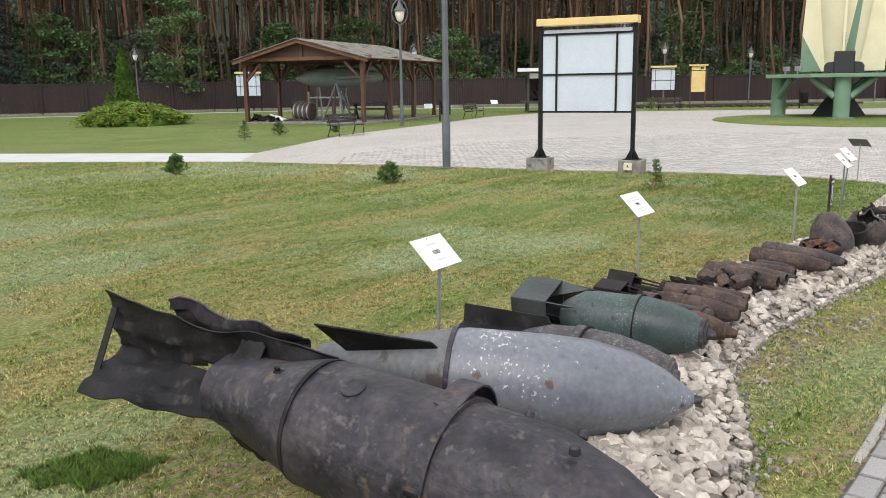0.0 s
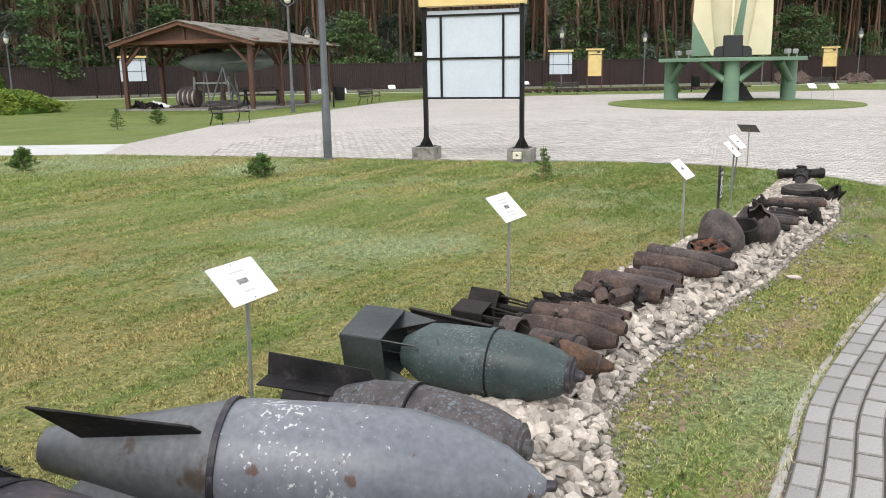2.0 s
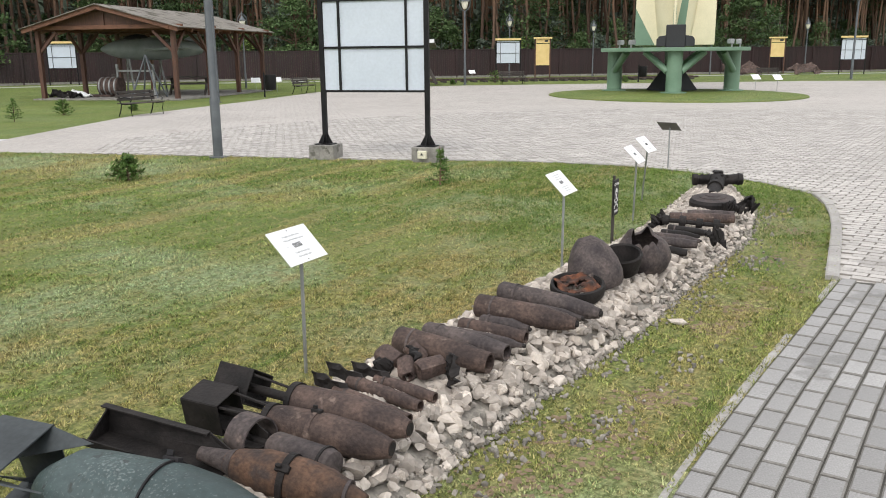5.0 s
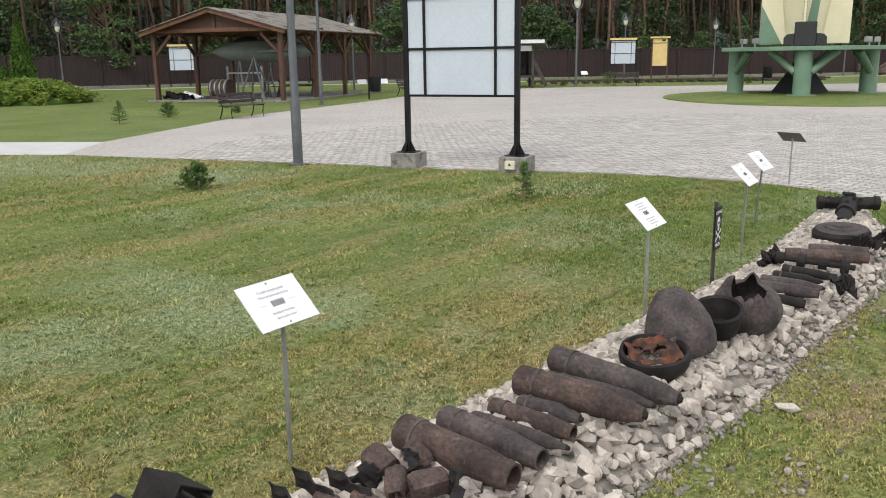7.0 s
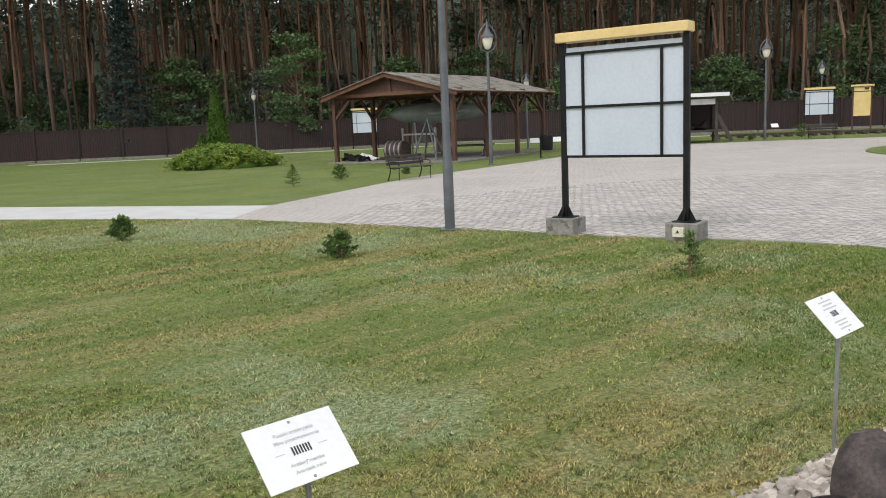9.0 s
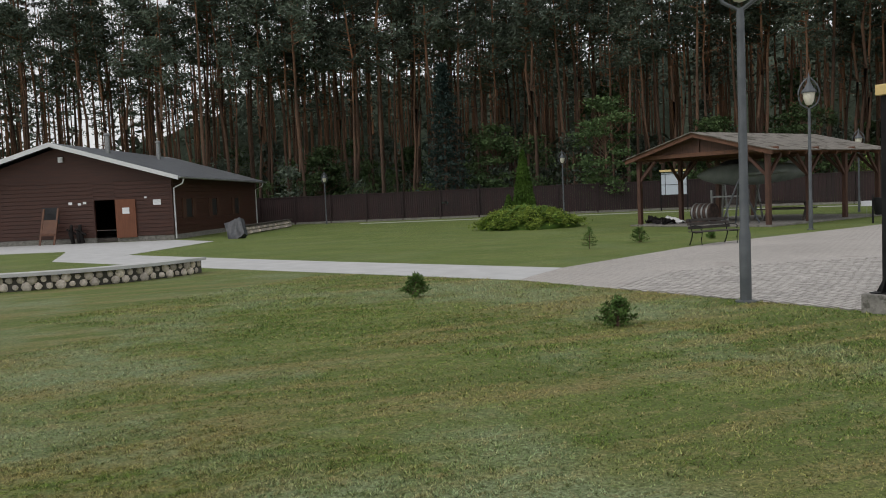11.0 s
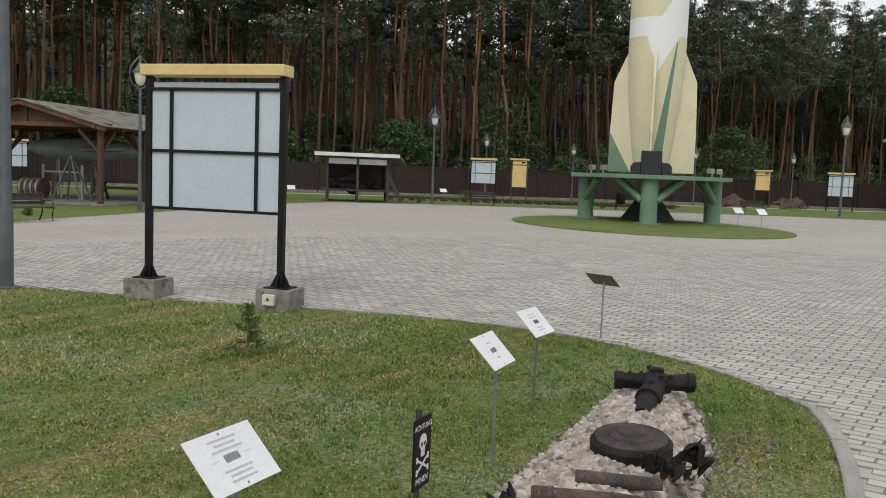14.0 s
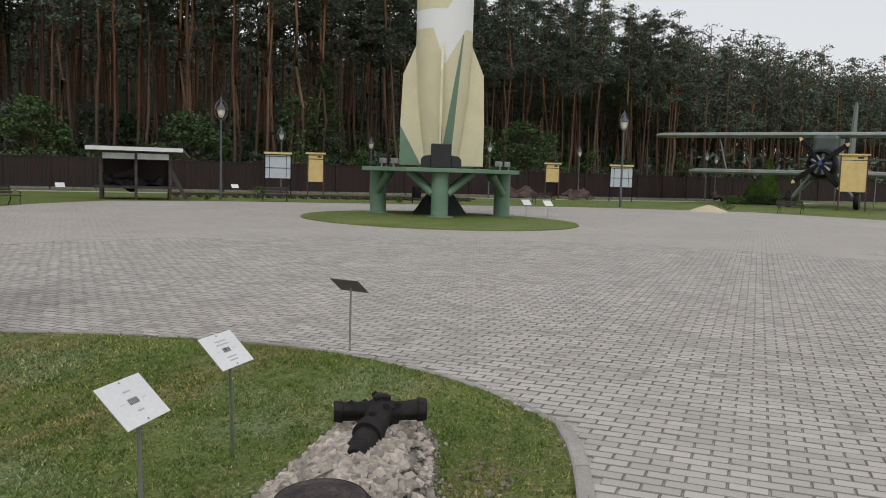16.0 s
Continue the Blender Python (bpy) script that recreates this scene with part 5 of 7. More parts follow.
# burnt-out bowl, nose shell, dish and torn casing
bowl1 = thing("burnt_bowl", pose(2.976, 6.426, 0.160, 10, -4, 0) @ Matrix.Scale(0.94, 4), "burnt black iron bowl with flaking orange scale", "bowl", "old casings")
part("shell", G().lathe([(-0.06, 0.09), (-0.05, 0.12), (0.0, 0.162), (0.05, 0.172), (0.075, 0.165), (0.08, 0.15), (0.06, 0.14)], 36, "Z", dent=0.008, cap=False).lathe([(-0.06, 0.001), (-0.06, 0.09)], 36, "Z", cap=False), rust_black, bowl1, smooth=45)
part("scale", crumple([(-0.125, -0.125, 0.075), (0.125, -0.125, 0.07), (0.125, 0.125, 0.075), (-0.125, 0.125, 0.08)], 20, 20, 0.03, 31, 0.006, holes=((0.35, 0.4, 0.14), (0.62, 0.55, 0.12), (0.5, 0.25, 0.1), (0.25, 0.65, 0.08), (0, 0, 0.18), (1, 0, 0.18), (0, 1, 0.18), (1, 1, 0.18))), rust_fire, bowl1, "flaking orange scale")
cone = thing("bomb_nose", aim((3.105, 6.70, 0.435), (3.185, 6.60, 0.12)) @ Matrix.Scale(1.0, 4), "heavy rusted bomb nose set on its rim", "casing", "old casings")
part("shell", G().lathe([(-0.34, 0.13), (-0.31, 0.155), (-0.25, 0.168), (-0.18, 0.163), (-0.11, 0.138), (-0.05, 0.10), (-0.015, 0.062), (0, 0.04), (-0.004, 0.03)], 40, dent=0.008), rust_grey, cone, smooth=45)
dish = thing("iron_dish", pose(3.40, 6.80, 0.225, 14, -8, 0) @ Matrix.Scale(0.86, 4), "round black iron dish with a thick rim", "bowl", "old casings")
part("bowl", G().lathe([(-0.09, 0.001), (-0.09, 0.07), (-0.05, 0.115), (0.03, 0.135), (0.06, 0.138), (0.085, 0.146), (0.10, 0.138), (0.09, 0.124), (0.04, 0.116), (-0.03, 0.09), (-0.06, 0.001)], 40, "Z", cap=False), rust_black, dish, smooth=40)
pot = thing("torn_casing", pose(3.63, 7.02, 0.225, 14, -22, 40) @ Matrix.Scale(1.02, 4), "bulging rusted bomb casing torn open at the top", "casing", "old casings")
g = G()
n = 44
prof = [(-0.13, 0.06), (-0.11, 0.12), (-0.05, 0.165), (0.01, 0.178), (0.06, 0.16), (0.09, 0.125), (0.105, 0.10)]
for s, r in prof + [(z - 0.0, r - 0.014) for z, r in prof[::-1]]:
    for k in range(n):
        a = 2 * math.pi * k / n
        top = 1.0 if s < 0.07 else 1.0 + 0.9 * max(0, noise.noise((math.cos(a) * 1.7, math.sin(a) * 1.7, 2.2))) + (0.4 if 9 < k < 13 else 0) + (0.3 if 24 < k < 27 else 0)
        g.v.append((r * math.cos(a), r * math.sin(a), s * top))
for i in range(2 * len(prof) - 1):
    g.f += [(i * n + k, i * n + (k + 1) % n, (i + 1) * n + (k + 1) % n, (i + 1) * n + k) for k in range(n)]
g.f.append(tuple(range(n))[::-1])
part("casing", g, rust_grey, pot, smooth=50)

for n, t, r, mt, kd in (((4.214, 7.428, 0.198), (3.874, 7.654, 0.208), 0.0425, rust_grey, "open"), ((4.29, 7.541, 0.198), (4.006, 7.749, 0.208), 0.0378, rust_grey, "blunt"), ((4.101, 7.352, 0.16), (3.893, 7.484, 0.179), 0.0378, rust_black, "open"), ((4.346, 7.683, 0.198), (4.12, 7.843, 0.208), 0.0378, rust_black, "blunt"), ((4.479, 7.777, 0.198), (4.233, 7.966, 0.217), 0.0331, rust_black, "open")):
    shell(n, t, r, mt, "short dark rusted shell lying on the stones", kd)
tube = shell((4.876, 8.127, 0.226), (4.384, 8.278, 0.236), 0.0491, rust_brown, "long brown rusted tube", "open", "iron_tube")
shell((5.027, 8.41, 0.208), (4.668, 8.543, 0.208), 0.0378, rust_grey, "grey-brown rusted iron tube on stones", "open", "iron_tube")
bar = thing("finned_bar", aim((4.671, 7.9, 0.196), (4.21, 8.168, 0.225)), "dark iron bar with round collars", "bar", "old shells")
part("bar", G().tube([(-0.55, 0, 0), (0, 0, 0)], 0.018, 10), rust_black, bar)
for k in range(4):
    part("collar", ring(G(), -0.06 - 0.13 * k, 0.028, 0.05, 0.012 if k % 2 else 0.02, 16).lathe([(-0.085 - 0.13 * k, 0.03), (-0.035 - 0.13 * k, 0.03)], 16), rust_black, bar)
for k, (x, y) in enumerate(((5.18, 8.66), (5.34, 8.74), (4.46, 7.62), (4.3, 8.28))):
    g = crumple([(-0.07, -0.06, 0), (0.07, -0.06, 0.02), (0.07, 0.06, 0.03), (-0.06, 0.07, 0.05)], 8, 8, 0.12, 50 + k, 0.014)
    for j in range(5):
        a = j * 1.3
        g.tube([(0, 0, 0.02), (0.05 * math.cos(a), 0.05 * math.sin(a), 0.03 + 0.02 * math.sin(3 * a))], [0.026, 0.016], 7)
    single("iron_fragment", g, rust_black, "lumpy black iron fragment on the stones", "fragment", "old shells", m=pose(x - 0.05, y - 0.1, 0.19, 15 * k, 20, 70 * k))

mine = thing("anti_tank_mine", pose(5.09, 8.92, 0.155, 4, -3, 0), "round black anti-tank mine with stepped lid", "mine", "old casings")
part("body", G().lathe([(-0.04, 0.19), (-0.02, 0.205), (0.06, 0.205), (0.085, 0.185)], 44, "Z"), rust_black, mine, smooth=35)
part("lid", G().lathe([(0.084, 0.185), (0.094, 0.12), (0.096, 0.118), (0.102, 0.115), (0.108, 0.07), (0.112, 0.068), (0.116, 0.06), (0.118, 0.03)], 44, "Z"), rust_grey, mine, "grey stepped lid", smooth=20)
part("clip", G().box(-0.02, -0.225, -0.03, 0.02, -0.2, 0.09), rust_black, mine, bevel=0.004)

cross = thing("iron_pipe_cross", pose(5.72, 10.06, 0.225, 0, 0, -16.7) @ Matrix.Scale(0.94, 4), "black pitted iron pipe cross of a wrecked engine", "wreckage", "old casings")
part("arm", G().lathe([(-0.27, 0.04), (-0.27, 0.062), (-0.22, 0.066), (-0.215, 0.055), (-0.1, 0.05), (0.0, 0.07), (0.1, 0.05), (0.215, 0.055), (0.22, 0.066), (0.27, 0.062), (0.27, 0.04)], 24, dent=0.02), rust_black, cross, smooth=40)
part("hub", G().lathe([(-0.12, 0.08), (-0.06, 0.1), (0.03, 0.09), (0.055, 0.06), (0.06, 0.045), (0.09, 0.045), (0.1, 0.03)], 22, "Z", dent=0.03), rust_black, cross, smooth=40)
part("leg", G().tube([(0, 0, 0), (-0.04, -0.22, -0.03), (-0.13, -0.46, -0.08), (-0.15, -0.56, -0.09)], [0.085, 0.07, 0.066, 0.05], 18), rust_black, cross, smooth=40)
part("collar", G().tube([(-0.06, -0.26, -0.035), (-0.085, -0.33, -0.05)], 0.085, 18), rust_black, cross, smooth=40)
for x, y, z in ((0.1, -0.03, 0.06), (-0.09, 0.02, 0.06), (0.03, -0.12, 0.08), (-0.03, 0.05, 0.1), (0.17, 0, 0.06), (-0.17, 0.0, 0.06), (-0.05, -0.22, 0.06)):
    part("bolt", G().lathe([(0, 0.02), (0.022, 0.02), (0.024, 0.01), (0.03, 0.009)], 6, "Z"), rust_black, cross).location = (x, y, z - 0.03)


# ---- small signs on stakes ----
def text_part(body, size, m, material, parent, name="lettering"):
    cu = bpy.data.curves.new(name, "FONT")
    cu.body, cu.size, cu.align_x, cu.align_y, cu.extrude = body, size, "CENTER", "CENTER", 0.0004
    cu.materials.append(material)
    ob = new(name, cu)
    ob.parent = parent
    ob.matrix_local = m
    return ob


def stake_sign(x, y, z, yaw, lines, label, tilt=45, foot=None, plate=white_sheet, w=0.29, h=0.20):
    """A sheet 29 x 20 cm on a thin stake, tilted back like a lectern."""
    b = thing("stake_sign", pose(x, y, 0), label, "sign", "signs on stakes")
    m = pose(0, 0, z, 0, 0, yaw) @ pose(0, 0, 0, tilt)
    part("stake", G().tube([(foot[0] - x, foot[1] - y, -0.05) if foot else (0, 0, -0.05), m @ Vector((0, -0.03, -0.005))], 0.009, 8), galv, b, "thin galvanised stake")
    p = part("plate", G().box(-w / 2, -h / 2, -0.004, w / 2, h / 2, 0), plate, b, bevel=0.001)
    p.matrix_local = m
    for k, (sy, text) in enumerate(lines):
        if text == "|logo|":
            g = G()
            for q in range(7):
                g.box(-0.031 + q * 0.0092, sy - 0.013, 0.0004, -0.0255 + q * 0.0092, sy + 0.013, 0.001)
            part("logo", g, ink_black, p)
            part("rule", G().box(-0.085, sy - 0.001, 0.0004, -0.055, sy + 0.001, 0.001), ink_grey, p)
            part("rule", G().box(0.055, sy - 0.001, 0.0004, 0.085, sy + 0.001, 0.001), ink_grey, p)
        elif text.startswith("#"):
            part("lettering", G().box(-int(text[1:]) / 2000, sy - 0.0035, 0.0004, int(text[1:]) / 2000, sy + 0.0035, 0.001), ink_grey, p)
        else:
            text_part(text, 0.0165, pose(0, sy, 0.001), ink_grey, p)
    for sy in (0.088, -0.088):
        part("screw", G().lathe([(0, 0.005), (0.002, 0.004)], 8, "Z"), galv, p).location = (0, sy, 0)
    return b


BARS = [(0.055, "#95"), (0.035, "#110"), (0.0, "|logo|"), (-0.042, "#85"), (-0.062, "#75")]
stake_sign(-0.035, 4.33, 0.635, 57, [(0.05, "#90"), (0.0, "|logo|"), (-0.05, "#70")], "white information sheet on a thin steel stake")
stake_sign(1.39, 5.86, 0.655, 53, [(0.057, "Pociski artyleryjskie"), (0.035, "Mina przeciwpancerna"), (0.0, "|logo|"), (-0.04, "Artillery missiles"), (-0.062, "Anti-tank mine")],
           "white bilingual sign about artillery missiles on a stake", foot=(1.40, 5.87))
stake_sign(3.235, 7.585, 0.636, 53, [(0.07, "#120"), (0.052, "#90"), (0.034, "#130"), (0.005, "|logo|"), (-0.035, "#120"), (-0.052, "#95"), (-0.07, "#110")], "white information sheet with close print on a stake", foot=(3.235, 7.545))
stake_sign(4.405, 9.12, 0.635, 55, [(0.045, "#45"), (0.0, "|logo|"), (-0.045, "#40")], "white information sheet on a thin steel stake", foot=(4.44, 9.19))
stake_sign(4.88, 9.99, 0.625, 50, BARS, "white information sheet on a thin steel stake", foot=(4.95, 10.22))
stake_sign(6.26, 12.5, 0.575, 127, [], "information sheet seen from its dark back on a stake", tilt=35, foot=(6.28, 12.52), plate=M("grey-brown sheet", [(0.10, 0.095, 0.085), (0.15, 0.14, 0.125)], 6, 0.6, 0.1, 0.2, 40))
for x, y in ((19.8, 34.2), (20.35, 33.5), (0.3, 41.0), (-0.6, 40.2), (11.6, 52.5), (3.0, 47.5)):
    stake_sign(x, y, 0.55, 10, [], "small white sign on a stake by the path", w=0.4, h=0.28)

ach = thing("warning_sign", pose(3.93, 8.33, 0, 0, 0, 55), "black mine warning sign with white skull on a stake", "sign")
part("stake", G().tube([(0, 0.018, -0.05), (0, 0.018, 0.56)], 0.013, 10), wood_grey, ach, "round grey stake")
pl = part("plate", G().box(-0.075, -0.004, 0.235, 0.075, 0.004, 0.53), black_paint, ach, bevel=0.001)
white_ink = M("white sign paint", [(0.7, 0.7, 0.68), (0.78, 0.78, 0.76)], 20, 0.5, 0, 0, 50, amp=0.05)
text_part("ACHTUNG", 0.031, pose(0, -0.0048, 0.492, 90), white_ink, pl)
text_part("MINEN", 0.036, pose(0, -0.0048, 0.268, 90), white_ink, pl)
disc = [(0.033 * math.cos(a) * (1 if math.sin(a) > -0.3 else 0.75), 0.425 + 0.038 * math.sin(a)) for a in [2 * math.pi * k / 24 for k in range(24)]]
part("skull_mark", G().plate([(x, -0.0052, z) for x, z in disc], 0.001).box(-0.017, -0.0057, 0.368, 0.017, -0.0047, 0.395), white_ink, pl)
part("eye_mark", G().plate([(-0.013 + 0.009 * math.cos(a), -0.0065, 0.42 + 0.009 * math.sin(a)) for a in [k * 0.6 for k in range(10)]], 0.001).plate([(0.013 + 0.009 * math.cos(a), -0.0065, 0.42 + 0.009 * math.sin(a)) for a in [k * 0.6 for k in range(10)]], 0.001), ink_black, pl)
for s in (-1, 1):
    bone = G().plate([(-0.048, -0.0052, 0.335 - s * 0.026 - 0.006), (0.048, -0.0052, 0.335 + s * 0.026 - 0.006), (0.048, -0.0052, 0.335 + s * 0.026 + 0.006), (-0.048, -0.0052, 0.335 - s * 0.026 + 0.006)], 0.001)
    for e in (-1, 1):
        for q in (-1, 1):
            bone.plate([(e * 0.05 + 0.008 * math.cos(a), -0.0053, 0.335 + e * s * 0.026 + q * 0.006 + 0.008 * math.sin(a)) for a in [k * 0.7 for k in range(9)]], 0.001)
    part("bone_mark", bone, white_ink, pl)


# ---- young trees and shrubs on the lawns ----
def small_fir(x, y, h, r, seed, whorls=8, bushy=False):
    rng = np.random.RandomState(seed)
    t = thing("young_fir", pose(x, y, 0), "bushy low fir seedling in the lawn" if bushy else "young fir sapling in the lawn", "tree", "young firs")
    stem = G().tube([(0, 0, -0.02), (0.01, 0, h * 0.5), (0, 0.005, h)], [0.012, 0.009, 0.003], 6)
    tw = G()
    c, s = [], []
    for k in range(whorls):
        u = k / whorls
        z = h * ((0.02 if bushy else 0.12) + 0.85 * u)
        reach = r * ((1 - u * 0.62) if bushy else (1 - u) * 0.9 + 0.1)
        for q in range(6 if bushy else 5):
            a = rng.uniform(0, 6.28)
            tip = Vector((math.cos(a) * reach * rng.uniform(0.6, 1.1), math.sin(a) * reach * rng.uniform(0.6, 1.1), z + reach * (0.32 if bushy else 0.15)))
            stem.tube([(0, 0, z), tip], [0.005, 0.002], 4)
            for _ in range(18 if bushy else 15):
                c.append(np.array(Vector((0, 0, z)).lerp(tip, rng.uniform(0.25, 1.05))) + rng.normal(size=3) * 0.012)
                s.append(rng.uniform(0.018, 0.036) * (1.25 if bushy else 0.95))
    part("stem", stem, bark_red, t)
    part("needles", tw.cards(c, s, seed, 0.28), spruce_green, t)
    return t


small_fir(-4.73, 14.8, 0.40, 0.27, 1, 10, True)
small_fir(-0.82, 13.05, 0.36, 0.25, 2, 10, True)
small_fir(3.03, 11.78, 0.47, 0.19, 3, 7)
small_fir(-5.78, 24.6, 0.62, 0.28, 4, 10)
small_fir(-5.2, 26.85, 0.48, 0.36, 5, 8, True)
small_fir(-3.6, 28.4, 0.28, 0.16, 6, 6, True)
small_fir(12.1, 48.4, 0.75, 0.6, 7, 8, True)
small_fir(9.4, 46.8, 0.3, 0.2, 8, 6, True)
small_fir(19.0, 46.4, 0.4, 0.25, 9, 6, True)
small_fir(35.8, 41.2, 0.45, 0.7, 10, 7, True)

def heap(rx, ry, h, seed, material, parent, name):
    """A lumpy low mound under foliage."""
    g = G()
    for j in range(9):
        u = j / 8
        for k in range(28):
            a = 2 * math.pi * k / 28
            w = math.cos(u * math.pi / 2) * (1 + 0.25 * noise.noise((math.cos(a) * 2 + seed, math.sin(a) * 2, u * 2)))
            g.v.append((rx * w * math.cos(a), ry * w * math.sin(a), h * math.sin(u * math.pi / 2)))
    g.f = [(j * 28 + k, j * 28 + (k + 1) % 28, (j + 1) * 28 + (k + 1) % 28, (j + 1) * 28 + k) for j in range(8) for k in range(28)]
    return part(name, g, material, parent, smooth=60)


jun = thing("juniper_bed", pose(-13.3, 36.4, 0, 0, 0, 20) @ Matrix.Scale(0.94, 4), "low spreading yellow-green juniper in the lawn", "shrub")
rng = np.random.RandomState(8)
stems, lumps, c, s = G(), G(), [], []
for k in range(64):
    # each limb arches out and ends in a flat, lumpy spray
    a, q = k * 2.4 + rng.normal() * 0.15, math.sqrt((k + 0.5) / 64)
    tip = Vector((2.15 * q * math.cos(a), 1.9 * q * math.sin(a), 0.27 + 0.62 * (1 - q ** 2.2) + rng.uniform(-0.12, 0.2)))
    stems.tube([(tip.x * 0.15, tip.y * 0.15, 0), (tip.x * 0.6, tip.y * 0.6, tip.z * 0.75), tip], [0.03, 0.02, 0.006], 5)
    out = Vector((math.cos(a), math.sin(a), 0))
    for j in range(420):
        v = rng.normal(size=3) * (0.30, 0.13, 0.045)
        p = tip + out * v[0] + Vector((-out.y, out.x, 0)) * v[1] + Vector((0, 0, v[2] - 0.32 * (v[0] * v[0] + v[1] * v[1])))
        p.z = max(0.03, p.z - (rng.rand() ** 2) * tip.z * 0.55)
        c.append(p)
        s.append(rng.uniform(0.05, 0.11))
    for ring_z, wide in ((-0.24, 0.16), (-0.12, 0.24), (-0.05, 0.18), (-0.01, 0.06)):
        for i in range(10):
            b = 2 * math.pi * i / 10
            w = wide * (1 + 0.3 * noise.noise((math.cos(b) * 2 + k, math.sin(b) * 2, ring_z * 5)))
            lumps.v.append(tuple(tip + out * w * 1.2 * math.cos(b) + Vector((-out.y, out.x, 0)) * w * math.sin(b) + Vector((0, 0, ring_z - 0.12 * math.cos(b)))))
    o = len(lumps.v) - 40
    lumps.f += [(o + r * 10 + i, o + r * 10 + (i + 1) % 10, o + r * 10 + 10 + (i + 1) % 10, o + r * 10 + 10 + i) for r in range(3) for i in range(10)] + [tuple(range(o + 30, o + 40))]
tagged(part("foliage", G().tufts(c, s, 5, 0.24, 0.4), juniper_green, jun), kind="stuff")
# lumps and mound in darker green: shade between the limbs put into the colour
tagged(part("sprays", lumps, thuja_green, jun, smooth=60), kind="stuff")
heap(2.2, 1.8, 0.42, 3, thuja_green, jun, "inner_growth")
part("stems", stems, bark_red, jun)


def thuja_tree(x, y, h, r, seed, n, label):
    """A dense cone of upright sprays over a solid dark inside."""
    rng = np.random.RandomState(seed)
    t = thing("thuja", pose(x, y, 0), label, "tree", "thujas")
    c, s = [], []
    for k in range(n):
        u = rng.rand() ** 1.35
        a = rng.uniform(0, 6.28)
        w = r * min(1.0, 0.72 + u * 3) * (1 - u) ** 0.8 * rng.uniform(0.86, 1.08) * (1 + 0.12 * noise.noise((math.cos(a) * 2.5, math.sin(a) * 2.5, u * 9 + seed))) + 0.015
        c.append((w * math.cos(a), w * math.sin(a), 0.05 + h * u))
        s.append(rng.uniform(0.05, 0.10) * (1 - 0.3 * u))
    part("foliage", G().tufts(c, s, 3, 0.42, 2.2), thuja_green, t)
    part("inner_growth", G().lathe([(0.04, r * 0.6), (h * 0.1, r * 0.86), (h * 0.3, r * 0.7), (h * 0.6, r * 0.42), (h * 0.85, r * 0.16), (h * 0.96, 0.02)], 24, "Z", dent=0.06), thuja_green, t, smooth=60)
    part("trunk", G().tube([(0, 0, 0), (0, 0, h * 0.8)], [0.06, 0.01], 8), bark_red, t)


thuja_tree(-13.9, 37.3, 3.35, 0.58, 3, 12000, "slim dark green conical thuja above the juniper")
thuja_tree(-14.5, 37.0, 1.4, 0.40, 5, 3500, "small rounded green conifer beside the thuja")


def spruce(x, y, h, r, seed, material=needles, name="spruce"):
    rng = np.random.RandomState(seed)
    t = thing(name, pose(x, y, 0), "tall dark spruce behind the fence", "tree")
    trunk = G().tube([(0, 0, 0), (0, 0, h)], [0.16, 0.02], 8)
    c, s = [], []
    for k in range(120):
        u = k / 120
        a = k * 2.4
        reach = r * (1 - u) ** 0.85 * rng.uniform(0.7, 1.1) + 0.1
        z = h * (0.06 + 0.92 * u)
        tip = Vector((math.cos(a) * reach, math.sin(a) * reach, z - 0.18 * reach))
        trunk.tube([(0, 0, z), tip], [0.025, 0.006], 4)
        for _ in range(70):
            c.append(np.array(Vector((0, 0, z)).lerp(tip, rng.uniform(0.15, 1.05))) + rng.normal(size=3) * (0.17, 0.17, 0.07))
            s.append(rng.uniform(0.07, 0.17))
    part("trunk", trunk, bark_red, t)
    part("crown", G().tufts(c, s, seed, 0.4, 0.6), material, t)


spruce(-28.3, 54.3, 11.0, 2.3, 61, spruce_blue)
spruce(20.5, 67.5, 9.5, 2.6, 62, leaves)
spruce(-14, 68, 8, 2.2, 63)


def broadleaf(x, y, h, r, seed, n=60):
    """A young broad-leaved tree: stem, limbs and separate clumps of leaves."""
    rng = np.random.RandomState(seed)
    t = thing("young_maple", pose(x, y, 0), "young broad-leaved tree behind the fence", "tree", "edge trees")
    wood = G().tube([(0, 0, 0), (0.1, 0, h * 0.5), (0, 0.1, h * 0.95)], [0.1, 0.07, 0.02], 7)
    c, s = [], []
    for k in range(n):
        u = rng.uniform(0.12, 1)
        w = r * math.sin(math.pi * (0.18 + 0.72 * u)) * rng.uniform(0.3, 1.05)
        a = rng.uniform(0, 6.28)
        tip = Vector((w * math.cos(a), w * math.sin(a), h * u))
        wood.tube([(0, 0, h * u * 0.75), tip], [0.03, 0.006], 4)
        for _ in range(95):
            c.append(np.array(tip) + rng.normal(size=3) * (0.38, 0.38, 0.12))
            s.append(rng.uniform(0.06, 0.13))
    part("trunk", wood, bark_red, t)
    part("crown", G().tufts(c, s, seed, 0.7, 0.6), leaves, t)


